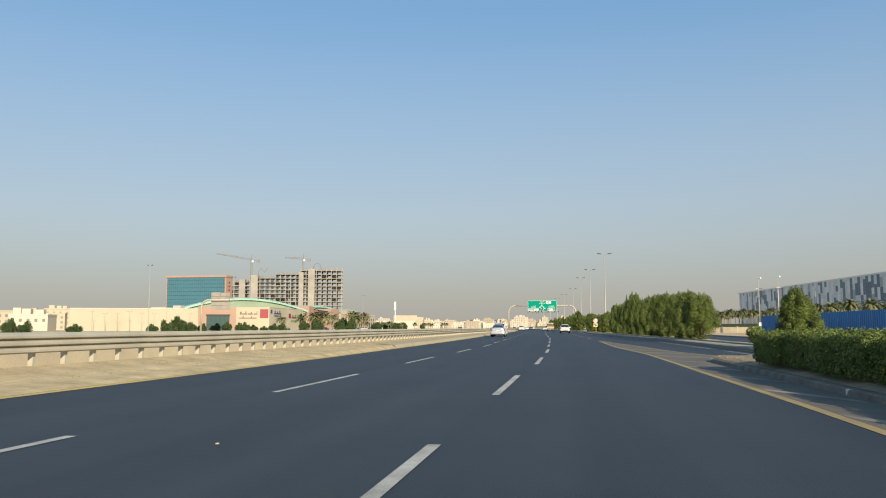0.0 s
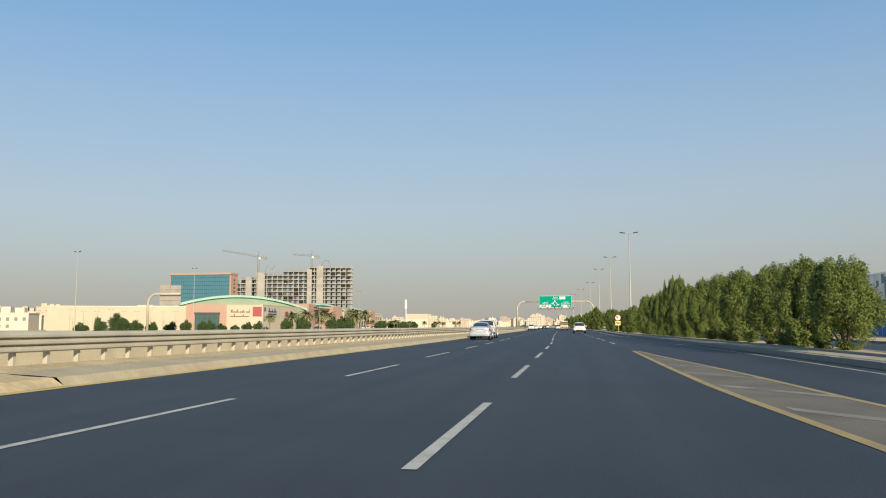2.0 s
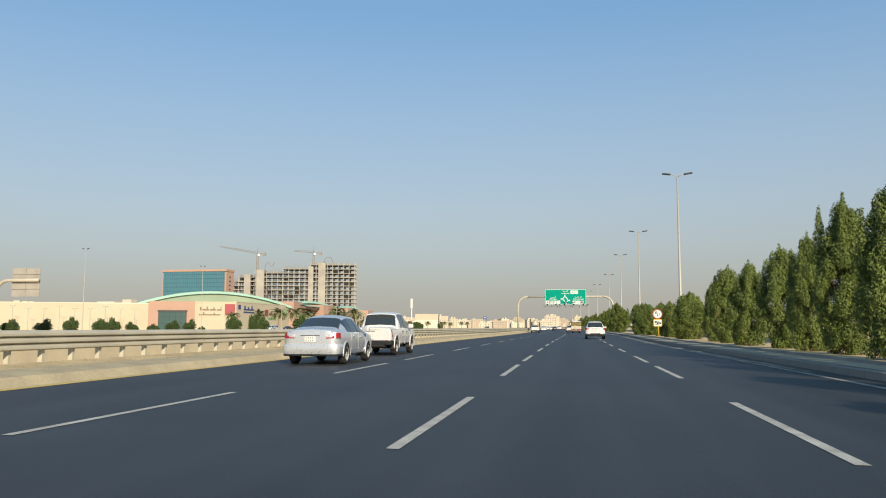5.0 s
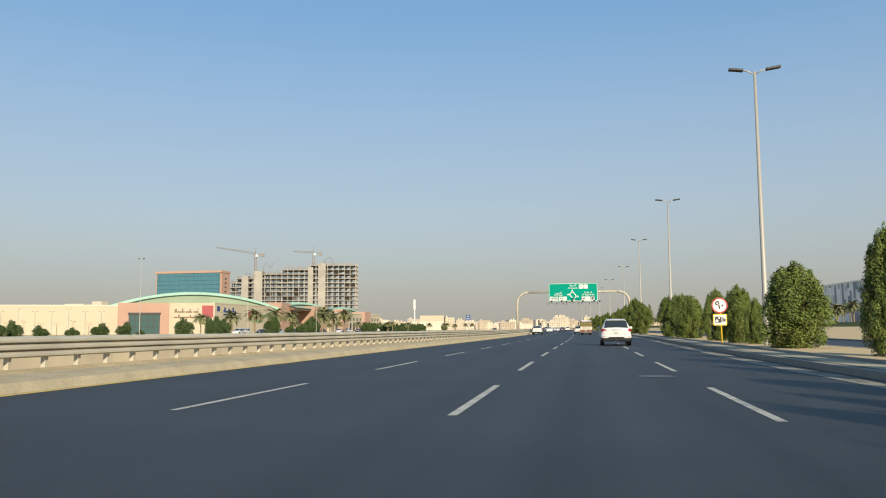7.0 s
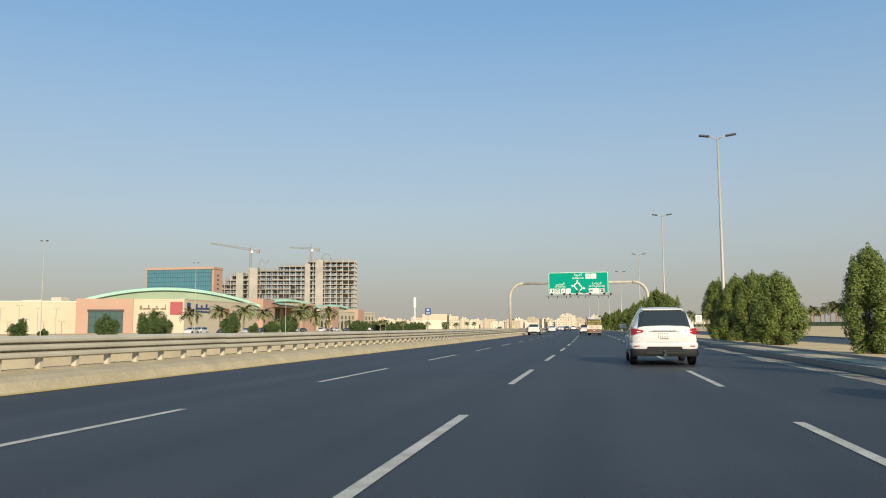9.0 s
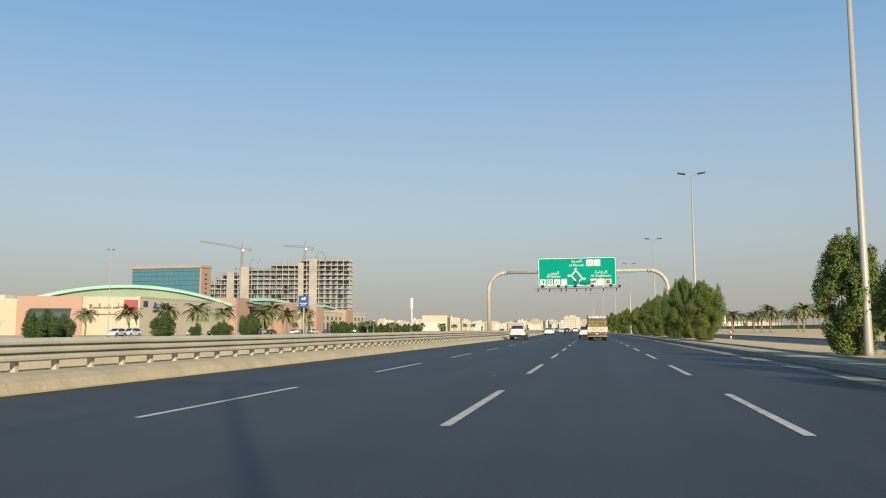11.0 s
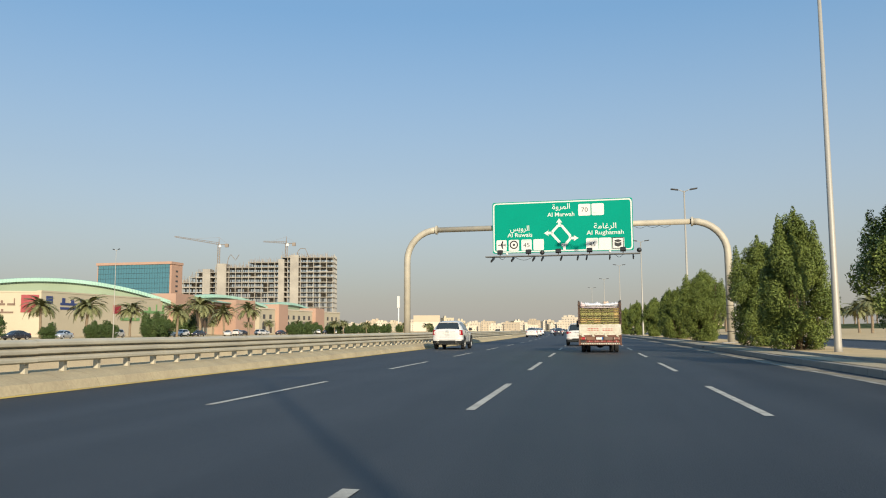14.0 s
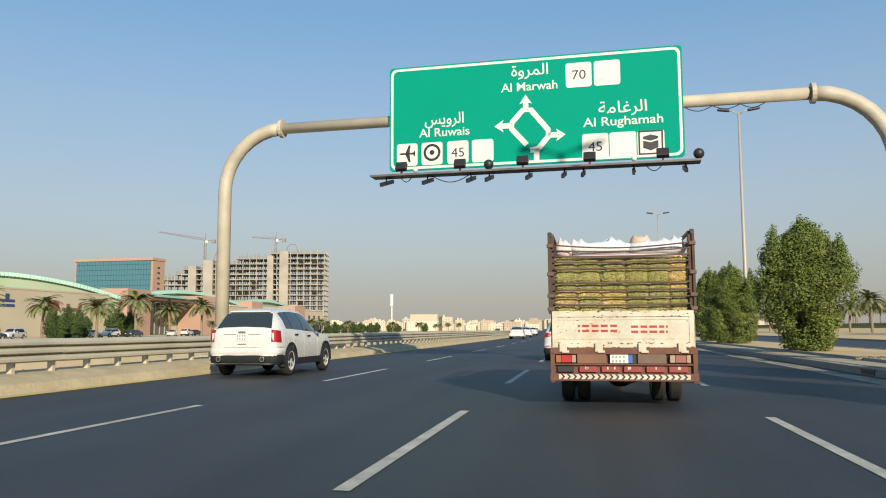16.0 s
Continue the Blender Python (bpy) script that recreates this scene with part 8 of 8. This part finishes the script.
# ---- litter ----
carton = thing("carton", (4.3, 14.0, 0.0), 25, "small torn white carton beside the kerb", "litter")
bm = bmesh.new()
box(bm, -0.09, 0.09, -0.06, 0.06, 0.002, 0.11, 0.01)
part("box", bm, SIGN_WHITE, carton)
bm = bmesh.new()
box(bm, -0.06, 0.05, -0.066, -0.06, 0.03, 0.08)
part("dark_print", bm, BLACK, carton)
rq = random.Random(55)
for k in range(16):
    y = rq.uniform(5, 300)
    lat = rq.choice((rq.uniform(-8, 7), rq.uniform(-10.2, -9)))
    bm = bmesh.new()
    s = rq.uniform(0.012, 0.03)
    pts = [(s * math.cos(a) * rq.uniform(0.5, 1.3), s * math.sin(a) * rq.uniform(0.5, 1.3)) for a in (0, 1.2, 2.5, 3.8, 5.0)]
    lo_ = [bm.verts.new((px, py, 0)) for px, py in pts]
    hi_ = [bm.verts.new((px * 0.8, py * 0.8, s * 0.5)) for px, py in pts]
    bm.faces.new(hi_)
    for i in range(5):
        bm.faces.new((lo_[i], lo_[(i + 1) % 5], hi_[(i + 1) % 5], hi_[i]))
    ob = part("litter_scrap", bm, rq.choice((SIGN_WHITE, PALE_SAND, GREY_CONCRETE)))
    ob.location = (line_x(y) + lat, y, 0.004 if lat > -8.4 else verge_z(lat, y) + 0.002)
    tagged(ob, "small pale scrap of litter on the road", "litter", "litter on the road")

# ---- small roadside things ----
low_wall = thing("low_wall", (22.6, 155.2, 0.0), -26, "low pale concrete wall of panels beyond the service road", "wall")
for k in range(4):
    bm = bmesh.new()
    box(bm, 2.9 * k + 0.08, 2.9 * k + 2.82, -0.06, 0.06, -0.2, 1.12, 0.01)
    part("wall_panel", bm, CONCRETE, low_wall)
    bm = bmesh.new()
    box(bm, 2.9 * k - 0.1, 2.9 * k + 0.1, -0.1, 0.1, -0.2, 1.2, 0.01)
    part("wall_post", bm, OFFWHITE, low_wall)
bin_ = thing("waste_container", (29.6, 139.7, 0.05), 20, "dark green steel waste container behind the site fence", "waste container")
bm = bmesh.new()
lo_ = [bm.verts.new(v) for v in ((-0.75, -0.5, 0.15), (0.75, -0.5, 0.15), (0.75, 0.5, 0.15), (-0.75, 0.5, 0.15))]
hi_ = [bm.verts.new(v) for v in ((-0.92, -0.65, 1.15), (0.92, -0.65, 1.15), (0.92, 0.65, 1.15), (-0.92, 0.65, 1.15))]
bm.faces.new(lo_[::-1])
for i in range(4):
    bm.faces.new((lo_[i], lo_[(i + 1) % 4], hi_[(i + 1) % 4], hi_[i]))
part("tub", bm, BIN_GREEN, bin_)
bm = bmesh.new()
box(bm, -0.96, 0.96, -0.7, 0.7, 1.15, 1.23, 0.03)
part("lid", bm, BIN_GREEN, bin_)
for x in (-0.6, 0.6):
    for y in (-0.38, 0.38):
        bm = bmesh.new()
        tube(bm, [(x - 0.03, y, 0.08), (x + 0.03, y, 0.08)], 0.1, 12)
        part("wheel", bm, BLACK, bin_)
board = thing("notice_board", (10.4, 324, 0.2), heading(324), "white notice board on two steel posts beside the road", "sign")
for x in (-0.5, 0.5):
    bm = bmesh.new()
    tube(bm, [(x, 0.04, -0.1), (x, 0.04, 3.6)], 0.045, 8)
    part("post", bm, POLE, board)
bm = bmesh.new()
plate(bm, round_rect(-0.72, 0.72, 2.0, 3.65, 0.05), -0.03, 0.0)
face = part("panel", bm, SIGN_WHITE, board)
bm = bmesh.new()
for k in range(5):
    box(bm, -0.5, 0.5 - 0.13 * (k % 3), -0.036, -0.03, 3.3 - 0.27 * k, 3.38 - 0.27 * k)
tagged(part("marking", bm, BLACK, face, "plain dark bars"), kind="stuff")
marker = thing("marker_post", (3.1, 239, 0.2), 0, "short red and white banded marker post in the planted strip", "post")
for k in range(4):
    bm = bmesh.new()
    tube(bm, [(0, 0, 0.25 * k - (0.1 if k == 0 else 0)), (0, 0, 0.25 * k + 0.25)], 0.06, 12)
    part("band", bm, SIGN_RED if k % 2 else SIGN_WHITE, marker, "red band" if k % 2 else "white band", True)
block = thing("concrete_block", (-3.5, 280.8, 0.2), 12, "rough concrete block beside the kerb", "block")
bm = bmesh.new()
box(bm, -0.4, 0.4, -0.3, 0.3, -0.02, 0.5, 0.05)
part("body", bm, GREY_CONCRETE, block)
drain = thing("kerb_drain", (line_x(248.4) + kerb_lat(248.4) - 0.012, 248.4, 0.0), heading(248.4), "dark drain opening with an iron hood in the kerb", "drain")
bm = bmesh.new()
box(bm, -0.004, 0.006, -0.45, 0.45, 0.03, 0.13)
part("opening", bm, BLACK, drain)
bm = bmesh.new()
box(bm, -0.02, 0.02, -0.52, 0.52, 0.13, 0.16, 0.006)
part("hood", bm, COVER_IRON, drain)

# stones and dry litter on the island's nose
rn = random.Random(17)
bm = bmesh.new()
for k in range(330):
    if k < 260:
        y = rn.uniform(19.5, 27.4)
        x = line_x(y) + rn.uniform(5.6, 8.8)
        q = rn.uniform(0.012, 0.04)
    else:
        # broken stones round the right-hand foot of the gantry
        a = rn.uniform(0, 6.28)
        x, y, q = -2.2 + rn.uniform(0.6, 1.4) * math.cos(a), 252.2 + rn.uniform(0.6, 1.6) * math.sin(a), rn.uniform(0.03, 0.09)
    vs = [bm.verts.new((x + q * a * rn.uniform(0.6, 1.3), y + q * b * rn.uniform(0.6, 1.3), (0.19 if k < 260 else 0.25) + q * c * rn.uniform(0.4, 0.9))) for a, b, c in ((1, 0, 0), (0, 1, 0), (-1, 0, 0), (0, -1, 0), (0, 0, 1), (0, 0, -1))]
    for f in ((0, 1, 4), (1, 2, 4), (2, 3, 4), (3, 0, 4), (1, 0, 5), (2, 1, 5), (3, 2, 5), (0, 3, 5)):
        bm.faces.new([vs[i] for i in f])
tagged(part("rubble", bm, DIRT), "clods and stones lying on the sandy soil", "gravel", kind="stuff")
